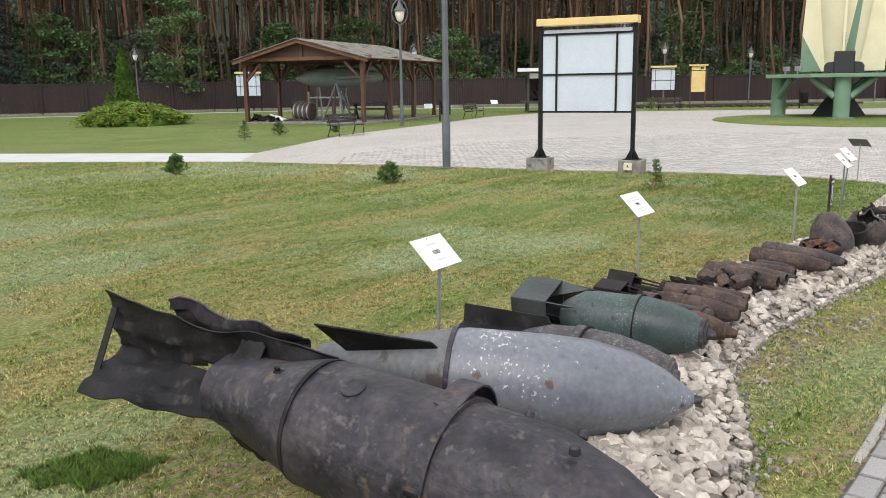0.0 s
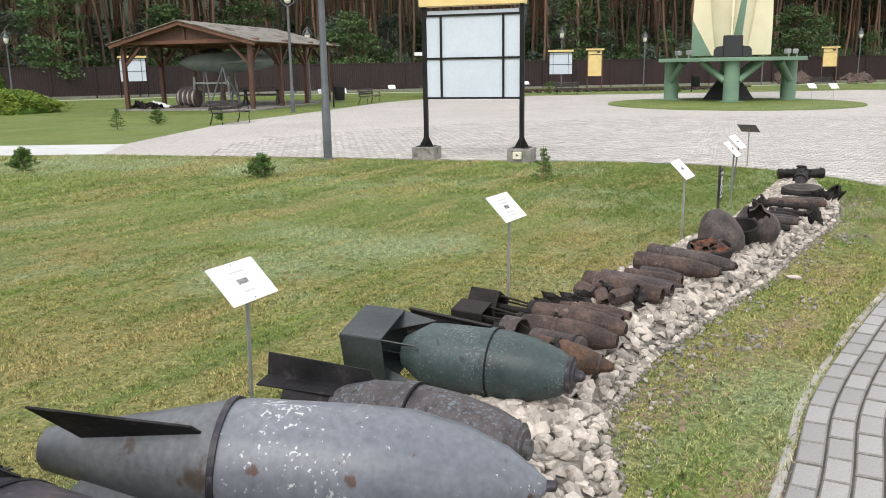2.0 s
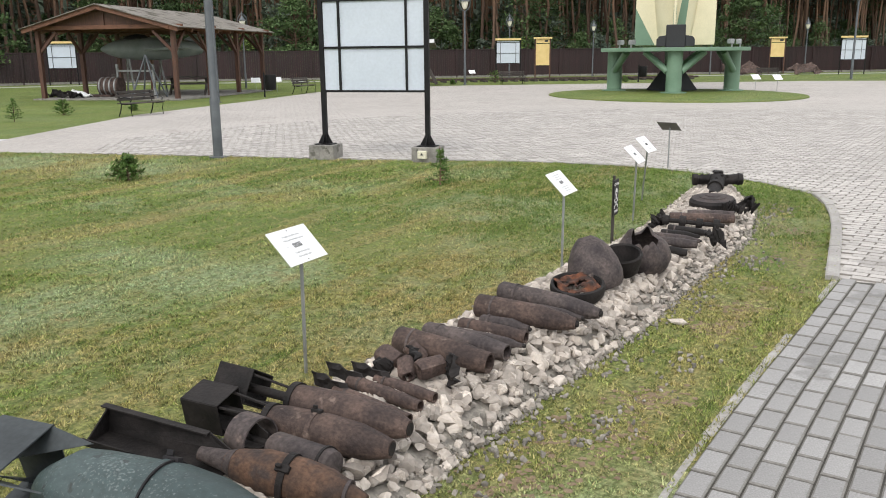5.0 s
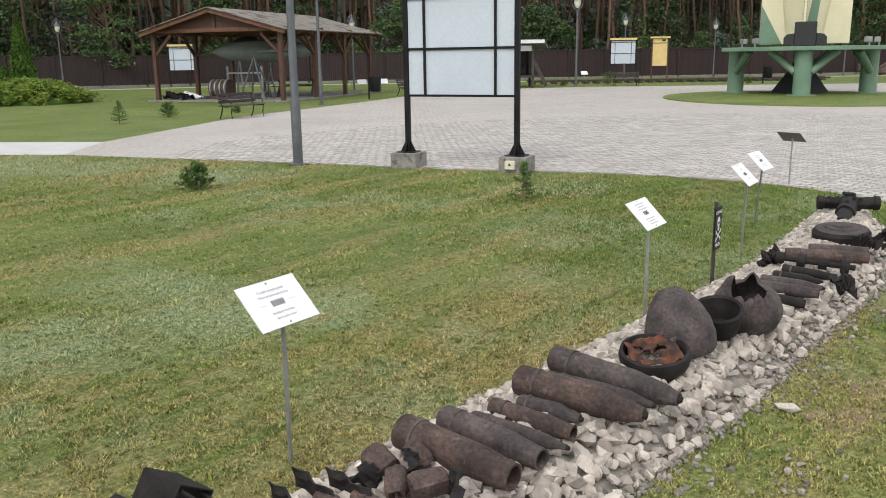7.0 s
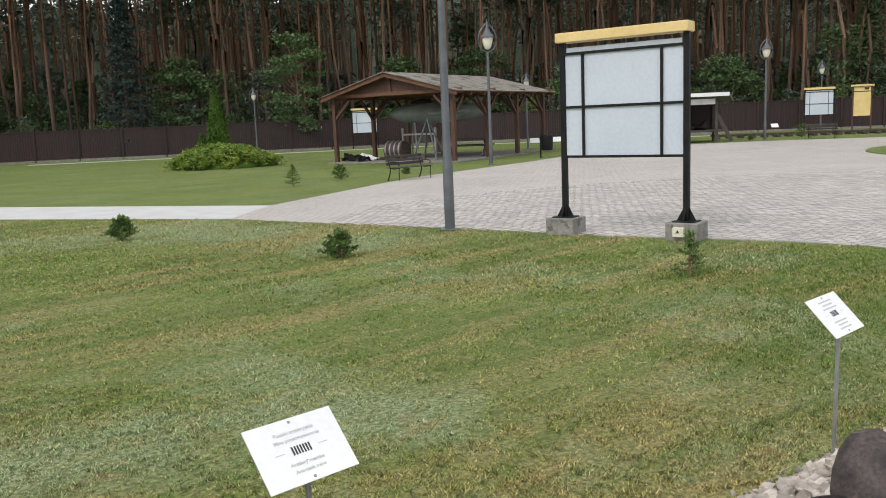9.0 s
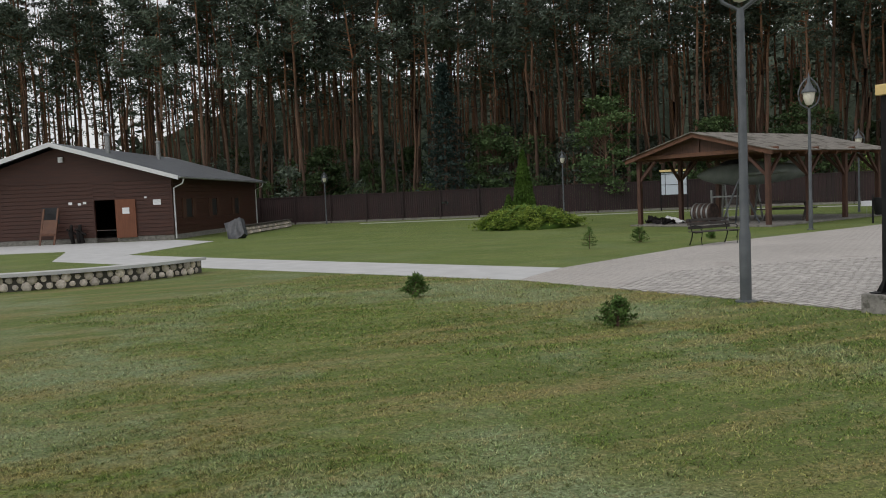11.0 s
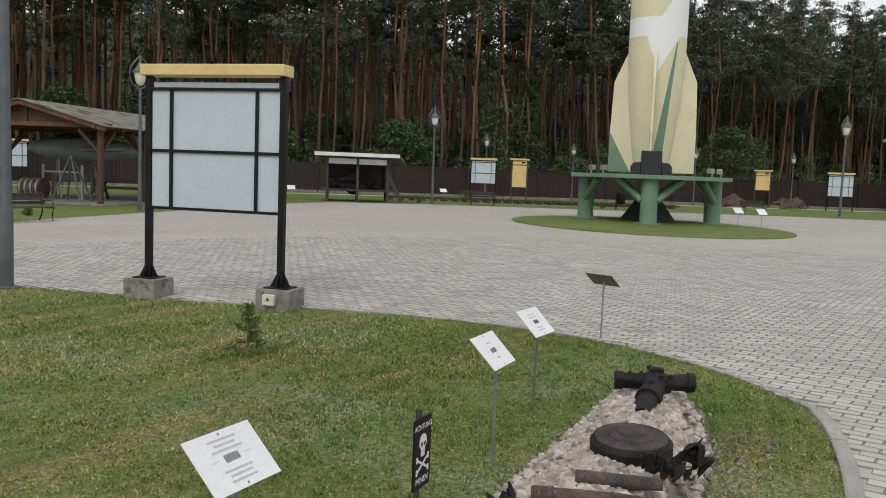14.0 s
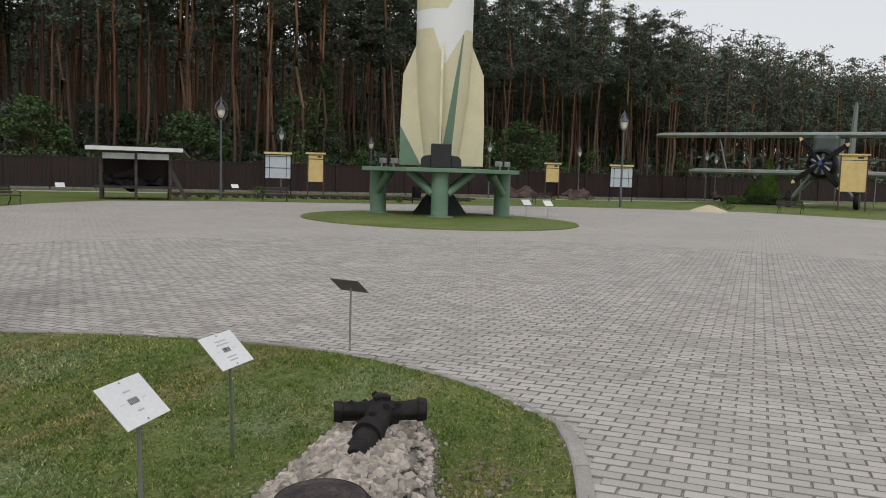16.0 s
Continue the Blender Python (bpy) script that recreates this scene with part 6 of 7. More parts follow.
for k, (x, y, h, r) in enumerate(((-17.8, 57.6, 7.6, 2.2), (-26.0, 57.5, 6.5, 2.0), (-6.0, 63.5, 6.5, 2.4), (1.0, 63.8, 5.5, 2.2), (-38.0, 52.5, 5.5, 2.0), (10.5, 64.0, 5.0, 2.0), (30.0, 64.5, 5.5, 2.4), (38.0, 68.5, 6.0, 2.5), (-11.5, 62.0, 6.0, 1.9))):
    broadleaf(x, y, h, r, 80 + k)
for k, (x, y) in enumerate(((-29.5, 53.5), (-22.5, 57.0), (-14.5, 60.0), (-2.5, 62.5), (4.5, 62.3), (26.0, 63.2), (17.0, 62.8), (-34.0, 52.0))):
    b = bush("hedge_shrub", 120 + k, 2.6, 1.5, 700, leaf_bright if k % 3 == 0 else leaves, "light green shrub showing over the fence", 0.11)
    b.location = (x, y, 0)


# ---- the wooden house with the open door ----
HOUSE = Matrix.Translation((-29.8, 31.4, 0)) @ pose(0, 0, 0, 0, 0, math.degrees(math.atan2(-0.498, -0.867)))
# local x runs along the front from the near corner, local y along the side wall, away from the front (negative y)
log_wall = M("dark red-brown log wall", [(0.045, 0.016, 0.011), (0.075, 0.028, 0.018)], 2.5, 0.6, 0, 0.4, 30, rand=0.15, stretch=(0.4, 0.4, 5))
door_wood = M("orange-brown door planks", [(0.14, 0.045, 0.018), (0.19, 0.065, 0.028)], 3, 0.55, 0, 0.2, 30, stretch=(5, 5, 0.5))


def house(m):
    W, D, E, P = 11.0, 15.5, 2.95, 4.65
    b = thing("log_house", m, "long dark red-brown log house with an open door", "house")
    side = -1  # the house lies towards negative local y
    front = [(0, 2.8, 0.0, E), (3.85, W, 0.0, E), (2.8, 3.85, 2.05, E)]
    for x0, x1, z0, z1 in front:
        g = G()
        z = z0 + (0.25 if z0 == 0 else 0)
        while z < z1 - 0.02:
            g.box(x0, -0.12, z, x1, 0.0, min(z + 0.185, z1)).box(x0, 0.0, z + 0.02, x1, 0.018, min(z + 0.165, z1))
            z += 0.19
        part("front_wall", g, log_wall, b, bevel=0.0)
    part("gable", G().add([(0, -0.12, E), (W, -0.12, E), (W / 2, -0.12, P), (0, 0, E), (W, 0, E), (W / 2, 0, P)], [(0, 1, 2), (5, 4, 3), (0, 3, 4, 1), (1, 4, 5, 2), (2, 5, 3, 0)]), log_wall, b)
    for x in (0, W):
        g = G()
        z = 0.25
        s = 1 if x == 0 else -1
        while z < E - 0.02:
            g.box(min(x, x + s * 0.12), -D, z, max(x, x + s * 0.12), -0.121, z + 0.185).box(min(x - s * 0.018, x), -D, z + 0.02, max(x, x - s * 0.018), -0.121, z + 0.165)
            z += 0.19
        part("side_wall", g, log_wall, b)
    part("back_wall", G().box(0.12, -D, 0.25, W - 0.12, -D + 0.12, E), log_wall, b)
    part("floor", G().box(0.12, -D + 0.12, 0.02, W - 0.12, -0.12, 0.2), wood_grey, b)
    for x0, x1, y0, y1 in ((0.02, 2.8, -0.14, -0.02), (3.85, W - 0.02, -0.14, -0.02), (0.0, 0.14, -D, -0.14)):
        part("plinth", G().box(x0, y0, 0, x1, y1, 0.25), concrete, b, "pale stone plinth")
    for s in (-1, 1):
        e = W / 2 + s * (W / 2 + 0.6)
        part("roof", G().plate([(W / 2, 0.7, P + 0.2), (e, 0.7, E - 0.02 + 0.08), (e, -D - 0.5, E + 0.06), (W / 2, -D - 0.5, P + 0.2)], 0.06), roof_metal, b, "grey sheet-metal roof")
        part("barge_board", G().plate([(W / 2, 0.73, P + 0.24), (e, 0.73, E + 0.11), (e, 0.73, E - 0.09), (W / 2, 0.73, P + 0.02)], 0.03), white_paint, b, "white barge board")
        part("gutter", G().tube([(e + s * 0.05, 0.7, E + 0.02), (e + s * 0.05, -D - 0.5, E)], 0.05, 8), galv, b)
    for y in (-0.1, -D + 0.1):
        part("downpipe", G().tube([(-0.6, y, E), (-0.5, y, E - 0.25), (-0.06, y, E - 0.45), (-0.06, y, 0.05)], 0.04, 8), white_paint, b, "pale downpipe")
    for x, y in ((W / 2 - 1.2, -3.0), (W / 2 - 1.4, -9.5)):
        part("chimney_pipe", G().lathe([(P - 0.5, 0.12), (P + 0.75, 0.12), (P + 0.78, 0.17), (P + 0.86, 0.17), (P + 0.9, 0.05)], 14, "Z"), galv, b).location = (x, y, 0)
    leaf = part("door_leaf", G().box(1.8, 0.03, 0.2, 2.79, 0.08, 2.05), door_wood, b, "open orange-brown plank door")
    part("notice", G().box(2.1, 0.082, 1.35, 2.45, 0.086, 1.65), white_sheet, leaf)
    for y in (-2.2, -6.4, -10.8):
        w = part("window", G().box(-0.03, y - 0.45, 1.05, -0.019, y + 0.45, 1.95), v_dark, b)
        for s in (-1, 1):
            part("shutter", G().box(-0.075, y + s * 0.72 - 0.24, 1.0, -0.02, y + s * 0.72 + 0.24, 2.0), wood_brown, b)
    part("window", G().box(5.6, 0.019, 1.0, 6.4, 0.03, 1.8), v_dark, b)
    for x, z, w in ((0.75, 1.85, 0.38), (5.0, 1.95, 0.18), (4.55, 1.9, 0.16), (4.3, 1.95, 0.16), (1.3, 2.1, 0.12)):
        part("notice", G().box(x - w / 2, 0.02, z - w * 0.35, x + w / 2, 0.03, z + w * 0.35), white_sheet, b)
    part("camera_box", G().box(5.2, 0.02, 3.95, 5.4, 0.16, 4.2), white_paint, b, bevel=0.01)
    return b


house(HOUSE)
rack = thing("wooden_easel", HOUSE @ pose(5.9, 0.5, 0), "pale wooden plank frame leaning on the house wall", "frame")
for x in (-0.35, 0.35):
    part("stile", G().beam((x, 0.3, 0), (x, -0.35, 1.75), 0.09, 0.05), wood_light, rack)
part("board", G().beam((-0.35, 0.14, 0.5), (0.35, 0.14, 0.5), 0.05, 0.1).plate([(-0.3, 0.1, 0.55), (0.3, 0.1, 0.55), (0.3, -0.15, 1.2), (-0.3, -0.15, 1.2)], 0.03), wood_light, rack)
for k, (x, z) in enumerate(((4.4, 1.0), (4.9, 0.95), (4.6, 0.5))):
    g = G().tube([(0, 0, 0), (0.1, 0.05, 0.5), (0.05, 0.1, 0.9)], [0.09, 0.12, 0.06], 9).tube([(-0.2, 0.1, 0.4), (0.3, 0.1, 0.7)], 0.05, 7)
    single("iron_relic", g, rust_black, "dark iron relic leaning on the house wall", "relic", "relics at the house", smooth=50, m=HOUSE @ pose(x, 0.2, 0 if k == 2 else 0.02, 0, 0, 40 * k))
single("memorial_stone", crumple([(-0.55, 0, 0), (0.5, 0, 0.05), (0.45, 0.5, 1.05), (-0.5, 0.45, 1.15)], 10, 10, 0.12, 71, 0.35), M("dark granite", [(0.04, 0.043, 0.05), (0.075, 0.08, 0.09)], 6, 0.5, 0, 0.4, 60), "dark leaning granite stone by the house", "stone", smooth=50, m=pose(-25.6, 31.4, 0.0, 0, -24, 20) @ Matrix.Scale(0.85, 4))
apron = single("pavement_house", G().slab([(-27, 24), (-21.5, 22.2), (-25.2, 29.6), (-29.2, 31.0), (-40, 25.5), (-38, 18)], -0.1, 0.012), path_mat, "pale concrete apron before the house", "pavement", kind="structure")
low = thing("low_wall", pose(-28.5, 33.5, 0, 0, 0, 120), "low fieldstone wall beside the house", "wall")
part("coping", G().box(-0.2, -0.72, 0.42, 12.2, -0.34, 0.49), wood_grey, low, "dark flat coping")
for k in range(94):
    s = 0.14 + 0.05 * math.sin(k * 3.7)
    part("stone", G().lathe([(-s * 0.6, s * 0.4), (-s * 0.3, s), (s * 0.3, s * 0.95), (s * 0.6, s * 0.4)], 8, "Z", dent=0.03, seed=k), stone_mat, low, smooth=60).location = (0.26 * (k % 47), -0.55 + 0.02 * math.sin(k), 0.1 + 0.2 * (k // 47))

# ---- round stone planter ----
planter = thing("stone_planter", pose(-16.6, 16.6, 0), "low round planter wall of cobbles with a concrete rim", "planter")
arc = [radians(-150 + 165 * k / 40) for k in range(41)]
g = G()
for a0, a1 in zip(arc, arc[1:]):
    for r0, r1, z0, z1 in ((3.78, 4.2, 0.3, 0.37),):
        q = [(r * math.cos(a), r * math.sin(a)) for r, a in ((r0, a0), (r1, a0), (r1, a1), (r0, a1))]
        g.slab(q, z0, z1)
part("rim", g, path_mat, planter, "pale concrete rim")
g = G()
for a0, a1 in zip(arc, arc[1:]):
    g.slab([(r * math.cos(a), r * math.sin(a)) for r, a in ((3.84, a0), (4.06, a0), (4.06, a1), (3.84, a1))], 0, 0.3)
part("core", g, joint_mat, planter)
for k in range(110):
    a = radians(-150 + 165 * (k % 55 + (0.5 if k >= 55 else 0)) / 55)
    s = 0.085 + 0.025 * math.sin(k * 2.3)
    cob = part("cobble", G().lathe([(-s * 0.6, s * 0.5), (-s * 0.2, s), (s * 0.3, s * 0.9), (s * 0.55, s * 0.4)], 8, "Z", dent=0.02, seed=k), stone_mat, planter, smooth=60)
    cob.matrix_local = pose(4.06 * math.cos(a), 4.06 * math.sin(a), 0.08 + 0.14 * (k >= 55), 90, 0, math.degrees(a) + 90)

# ---- things under the pavilion roof ----
jet = thing("jet_wreck", PAV @ aim((1.35, 1.9, 1.9), (5.2, 6.6, 1.95)) @ Matrix.Diagonal((0.7, 1, 1, 1)), "old grey-green jet fuselage on a steel stand", "aircraft")
part("fuselage", G().lathe([(-6.0, 0.25), (-5.0, 0.36), (-3.5, 0.46), (-2.0, 0.46), (-1.0, 0.36), (-0.4, 0.22), (-0.1, 0.09), (0, 0.03)], 30, dent=0.02), jet_grey, jet, smooth=50)
part("canopy", G().lathe([(-2.9, 0.05), (-2.6, 0.2), (-2.1, 0.24), (-1.6, 0.18), (-1.3, 0.05)], 18), v_dark, jet, smooth=50).location = (0, 0, 0.36)
for s in (-1, 1):
    part("wing", G().plate([(-2.2, s * 0.4, -0.05), (-3.9, s * 0.4, -0.05), (-4.3, s * 1.9, 0.02), (-3.7, s * 1.9, 0.02)], 0.09), jet_grey, jet)
part("tail_fin", G().plate([(-4.8, 0, 0.3), (-5.9, 0, 0.25), (-6.1, 0, 0.55), (-5.6, 0, 0.6)], 0.07), jet_grey, jet)
for x, y0, y1 in ((-3.4, -0.5, 0.1), (-3.4, 0.5, -0.1), (-1.5, -0.4, -0.1), (-1.5, 0.4, 0.1)):
    part("stand_leg", G().beam((x, y0, -1.88), (x, y1, -0.38), 0.08, 0.08), galv, jet, "grey steel stand leg")
trestle = thing("steel_trestle", PAV @ pose(4.0, 0.7, 0.06), "pale steel A-frame trestle", "stand")
for p0, p1 in (((-0.55, -0.3, 0), (0, 0, 1.6)), ((0.55, -0.3, 0), (0, 0, 1.6)), ((-0.5, 0.5, 0), (0, 0, 1.6)), ((0.5, 0.5, 0), (0, 0, 1.6))):
    part("leg", G().tube([p0, p1], 0.035, 8), pole_grey, trestle, smooth=50)
frame_rack = thing("steel_rack", PAV @ pose(2.6, 2.2, 0.06), "grey steel tube rack", "stand")
for x in (-0.8, 0.8):
    part("upright", G().box(x - 0.04, -0.04, 0, x + 0.04, 0.04, 1.25), galv, frame_rack)
part("crossbar", G().box(-0.76, -0.03, 0.95, 0.76, 0.03, 1.02), galv, frame_rack)
drum = thing("ribbed_drum", PAV @ pose(1.5, 1.5, 0.45), "rusty drum with pale ribs", "drum")
part("drum", G().lathe([(0, 0.3), (0.02, 0.36), (0.85, 0.36), (0.87, 0.3)], 24), rust_brown, drum, smooth=40)
for k in range(4):
    part("rib", ring(G(), 0.1 + 0.22 * k, 0.355, 0.06, 0.02, 24), galv, drum)
part("crate", G().box(-0.3, -0.4, -0.38, 0.6, 0.3, -0.3), rust_brown, drum)
for k, (x, y) in enumerate(((0.9, 0.9), (0.4, 0.6), (1.0, 0.4), (-0.1, 0.9))):
    single("iron_scrap", crumple([(-0.45, -0.2, 0), (0.4, -0.25, 0.05), (0.45, 0.2, 0.1), (-0.4, 0.25, 0.15)], 10, 8, 0.2, 90 + k, 0.03), rust_black if k else white_paint, "crumpled scrap metal on the pavilion floor", "scrap", "pavilion scrap", m=PAV @ pose(x, y, 0.12, 0, 10, 50 * k))
table = thing("picnic_table", PAV @ pose(4.3, 3.4, 0.06, 0, 0, 15), "low dark plank table", "table")
part("top", G().box(-0.9, -0.35, 0.68, 0.9, 0.35, 0.73), wood_grey, table)
for x in (-0.7, 0.7):
    part("trestle", G().beam((x, -0.5, 0), (x, 0.2, 0.68), 0.08, 0.08).beam((x, 0.5, 0), (x, -0.2, 0.68), 0.08, 0.08), wood_grey, table)
for x in (-0.95, 0.95):
    part("bench_board", G().box(-0.9, x * 0.75 - 0.12, 0.42, 0.9, x * 0.75 + 0.12, 0.46), wood_grey, table)


def litter_bin(x, y):
    b = thing("litter_bin", pose(x, y, 0), "black steel litter bin on a post", "bin", "litter bins")
    part("drum", G().lathe([(0.28, 0.2), (0.3, 0.21), (0.85, 0.23), (0.86, 0.2), (0.5, 0.19)], 20, "Z"), black_paint, b, smooth=40)
    part("post", G().box(-0.28, -0.03, 0, -0.22, 0.03, 0.95), black_paint, b)
    part("bracket", G().box(-0.23, -0.02, 0.55, -0.19, 0.02, 0.6), black_paint, b)


litter_bin(0.2, 35.9)
litter_bin(19.9, 46.2)

# ---- boards along the far walk ----
notice_board(pose(-12.7, 56.0, 0, 0, 0, 14), 1.6, 1.3, 1.0, blocks=False)
notice_board(pose(14.6, 55.6, 0, 0, 0, -14), 1.55, 1.3, 1.0, blocks=False)
notice_board(pose(38.4, 54.6, 0, 0, 0, -34), 1.55, 1.3, 1.0, blocks=False)
YELLOW = "yellow information board with printed panels under a small roof"


def yellow_board(m, w=0.95, h=1.35, clear=0.85):
    b = thing("information_board", m, YELLOW, "notice board", "yellow boards")
    for s in (-1, 1):
        part("post", G().box(s * w / 2 - 0.04, -0.04, 0, s * w / 2 + 0.04, 0.04, clear + h + 0.3), wood_brown, b)
    part("panel", G().box(-w / 2 + 0.03, -0.02, clear, w / 2 - 0.03, 0.02, clear + h), yellow_paint, b, "ochre printed panel")
    part("header", G().box(-w / 2 + 0.03, -0.02, clear + h + 0.05, w / 2 - 0.03, 0.02, clear + h + 0.3), yellow_paint, b)
    part("mark", G().box(w * 0.12, -0.026, clear + h + 0.12, w * 0.35, -0.021, clear + h + 0.24), ink_black, b)
    part("roof_beam", G().box(-w / 2 - 0.12, -0.15, clear + h + 0.32, w / 2 + 0.12, 0.15, clear + h + 0.42), yellow_paint, b)
    return b


yellow_board(pose(16.9, 55.6, 0, 0, 0, -14))
yellow_board(pose(35.8, 59.6, 0, 0, 0, -30), 1.0, 1.0, 1.2)
yellow_board(pose(47.3, 43.1, 0, 0, 0, -47), 1.5, 1.9, 1.2)

# ---- open shed with wreckage ----
SHED = pose(4.7, 45.4, 0, 0, 0, -3)
shed = thing("open_shed", SHED, "low open timber shed with a pale fascia board", "shed")
part("floor", G().box(-0.3, -0.1, 0.5, 3.2, 2.2, 0.6), wood_grey, shed)
for x in (0, 1.45, 2.9):
    part("post", G().box(x - 0.06, -0.06, 0, x + 0.06, 0.06, 2.05), wood_grey, shed)
    part("back_post", G().box(x - 0.06, 2.0, 0, x + 0.06, 2.12, 1.8), wood_grey, shed)
part("roof", G().plate([(-0.55, -0.5, 2.3), (3.4, -0.5, 2.3), (3.9, 2.6, 1.95), (-0.3, 2.6, 1.95)], 0.08), roof_felt, shed)
part("fascia", G().box(-0.6, -0.58, 2.16, 3.42, -0.52, 2.33), white_paint, shed, "white fascia board")
for x0, x1 in ((0.05, 1.4), (1.5, 2.85)):
    part("valance", G().box(x0, -0.03, 1.8, x1, 0.0, 2.06), white_paint, shed)
part("back_wall", G().box(-0.05, 2.13, 0.6, 2.95, 2.17, 1.85), wood_fence, shed)
part("ramp", G().beam((2.95, 0.0, 1.3), (3.55, -0.3, 0.1), 0.12, 0.14), wood_grey, shed)
wreck = thing("rocket_wreck", SHED @ pose(0.3, 0.9, 0.6), "dark crumpled rocket wreckage on the shed floor", "wreckage")
part("nozzle", G().lathe([(0, 0.12), (0.5, 0.2), (0.9, 0.38), (0.92, 0.34), (0.5, 0.15)], 24, dent=0.05), rust_black, wreck, smooth=50).matrix_local = pose(0.2, 0, 0.38, 0, -12, 0)
part("debris", crumple([(-0.3, -0.5, 0.05), (2.3, -0.5, 0.1), (2.3, 0.6, 0.4), (-0.3, 0.6, 0.5)], 24, 10, 0.45, 99, 0.04), rust_black, wreck)

# ---- narrow rails by the far walk ----
rails = thing("rail_track", pose(8.0, 50.2, 0, 0, 0, -1), "short narrow-gauge rail track on old sleepers", "rails")
for y in (0, 0.75):
    part("rail", G().box(0, y - 0.03, 0.1, 17, y + 0.03, 0.2), rust_brown, rails)
for k in range(28):
    part("sleeper", G().box(0.2 + k * 0.6, -0.3, 0.0, 0.4 + k * 0.6, 1.05, 0.1), wood_grey, rails)
sand = single("sand_heap", G().lathe([(0, 1.25), (0.1, 1.05), (0.25, 0.65), (0.38, 0.3), (0.45, 0.03)], 28, "Z", dent=0.12), sand_mat, "small heap of yellow sand on the plaza's edge", "sand heap", smooth=60, m=pose(33.9, 40.3, 0) @ Matrix.Scale(0.8, 4))

# ---- the biplane ----
PLANE = pose(47.6, 46.0, 2.95, 0, 0, 212.9) @ Matrix.Diagonal((1.3, 1.3, 1.3, 1))
plane = thing("biplane", PLANE, "old grey-green biplane with a radial engine", "aircraft")
part("fuselage", G().lathe([(-10.2, 0.12), (-8.0, 0.35), (-5.0, 0.75), (-2.0, 0.85), (-1.2, 0.72), (-0.95, 0.7)], 24), jet_paint, plane, smooth=50)
part("cabin", G().box(-3.0, -0.65, 0.3, -1.2, 0.65, 1.5), jet_paint, plane, bevel=0.2)
part("windscreen", G().plate([(-1.25, -0.6, 0.65), (-1.25, 0.6, 0.65), (-1.75, 0.55, 1.42), (-1.75, -0.55, 1.42)], 0.03), v_dark, plane, "dark cockpit glass")
part("cowling", G().lathe([(-1.0, 0.72), (-0.6, 0.76), (-0.2, 0.66), (-0.15, 0.6), (-0.2, 0.55), (-0.7, 0.55)], 30, cap=False), black_paint, plane, "dark engine cowling", smooth=40)
eng = part("engine", G().lathe([(-0.7, 0.5), (-0.5, 0.5), (-0.48, 0.2), (-0.1, 0.16), (0.05, 0.1)], 20), blue_paint, plane, "blue engine hub", smooth=40)
for k in range(9):
    a = k * 2 * math.pi / 9
    part("cylinder", G().tube([(-0.4, 0.15 * math.cos(a), 0.15 * math.sin(a)), (-0.4, 0.55 * math.cos(a), 0.55 * math.sin(a))], 0.08, 8), galv, eng)
for k in range(4):
    a = radians(38 + 90 * k)
    u, w = Vector((0, math.cos(a), math.sin(a))), Vector((0, -math.sin(a), math.cos(a)))
    o = Vector((0.0, 0, 0))
    bl = part("propeller_blade", G().plate([o + u * 0.12 - w * 0.06, o + u * 0.9 - w * 0.13 + Vector((0.03, 0, 0)), o + u * 1.45 - w * 0.1, o + u * 1.45 + w * 0.1, o + u * 0.9 + w * 0.13, o + u * 0.12 + w * 0.06], 0.04), black_paint, plane)
    part("blade_tip", G().plate([o + u * 1.45 - w * 0.1, o + u * 1.62 - w * 0.05, o + u * 1.62 + w * 0.05, o + u * 1.45 + w * 0.1], 0.042), yellow_paint, bl, "yellow blade tip")


def wing(z, half, chord, x0, name):
    for s in (-1, 1):
        prof = [(0.0, 0.0), (0.05, 0.12), (0.3, 0.18), (0.7, 0.1), (1.0, 0.01), (0.6, -0.08), (0.05, -0.1)]
        g, n = G(), len(prof)
        for y, k in ((0.0 if z > 1 else 0.6, 1.0), (half - 0.3, 1.0), (half, 0.75)):
            g.v += [(x0 - u * chord * k - chord * (1 - k) * 0.4, s * y, z + q * k) for u, q in prof]
        for i in range(2):
            g.f += [(i * n + k, i * n + (k + 1) % n, (i + 1) * n + (k + 1) % n, (i + 1) * n + k) for k in range(n)]
        g.f += [tuple(range(n)), tuple(range(2 * n, 3 * n))]
        part(name, g, jet_grey, plane, smooth=40)


wing(1.48, 9.0, 2.4, -1.3, "upper_wing")
wing(-0.5, 7.1, 2.0, -1.6, "lower_wing")
for s in (-1, 1):
    part("wing_strut", G().plate([(-1.7, s * 5.5, 1.46), (-1.85, s * 5.5, 1.46), (-2.15, s * 5.1, -0.45), (-2.0, s * 5.1, -0.45)], 0.04), jet_grey, plane)
    part("gear_leg", G().tube([(-1.4, s * 0.6, -0.5), (-1.3, s * 1.5, -1.75)], 0.07, 8).tube([(-2.3, s * 0.5, -0.6), (-1.35, s * 1.45, -1.75)], 0.05, 8), jet_grey, plane)
    wh = part("wheel", G().lathe([(-0.13, 0.3), (-0.12, 0.4), (0, 0.44), (0.12, 0.4), (0.13, 0.3)], 22), black_paint, plane, "black tyre", smooth=50)
    wh.matrix_local = pose(-1.3, s * 1.6, -1.83, 0, 0, 90)
    part("tailplane", G().plate([(-9.2, s * 0.1, 0.5), (-10.3, s * 0.1, 0.5), (-10.3, s * 2.9, 0.5), (-9.6, s * 2.9, 0.5)], 0.1), jet_paint, plane)
part("fin", G().plate([(-8.6, 0, 0.3), (-9.6, 0, 3.0), (-10.1, 0, 3.9), (-10.6, 0, 3.7), (-10.6, 0, 0.1)], 0.12), jet_paint, plane)
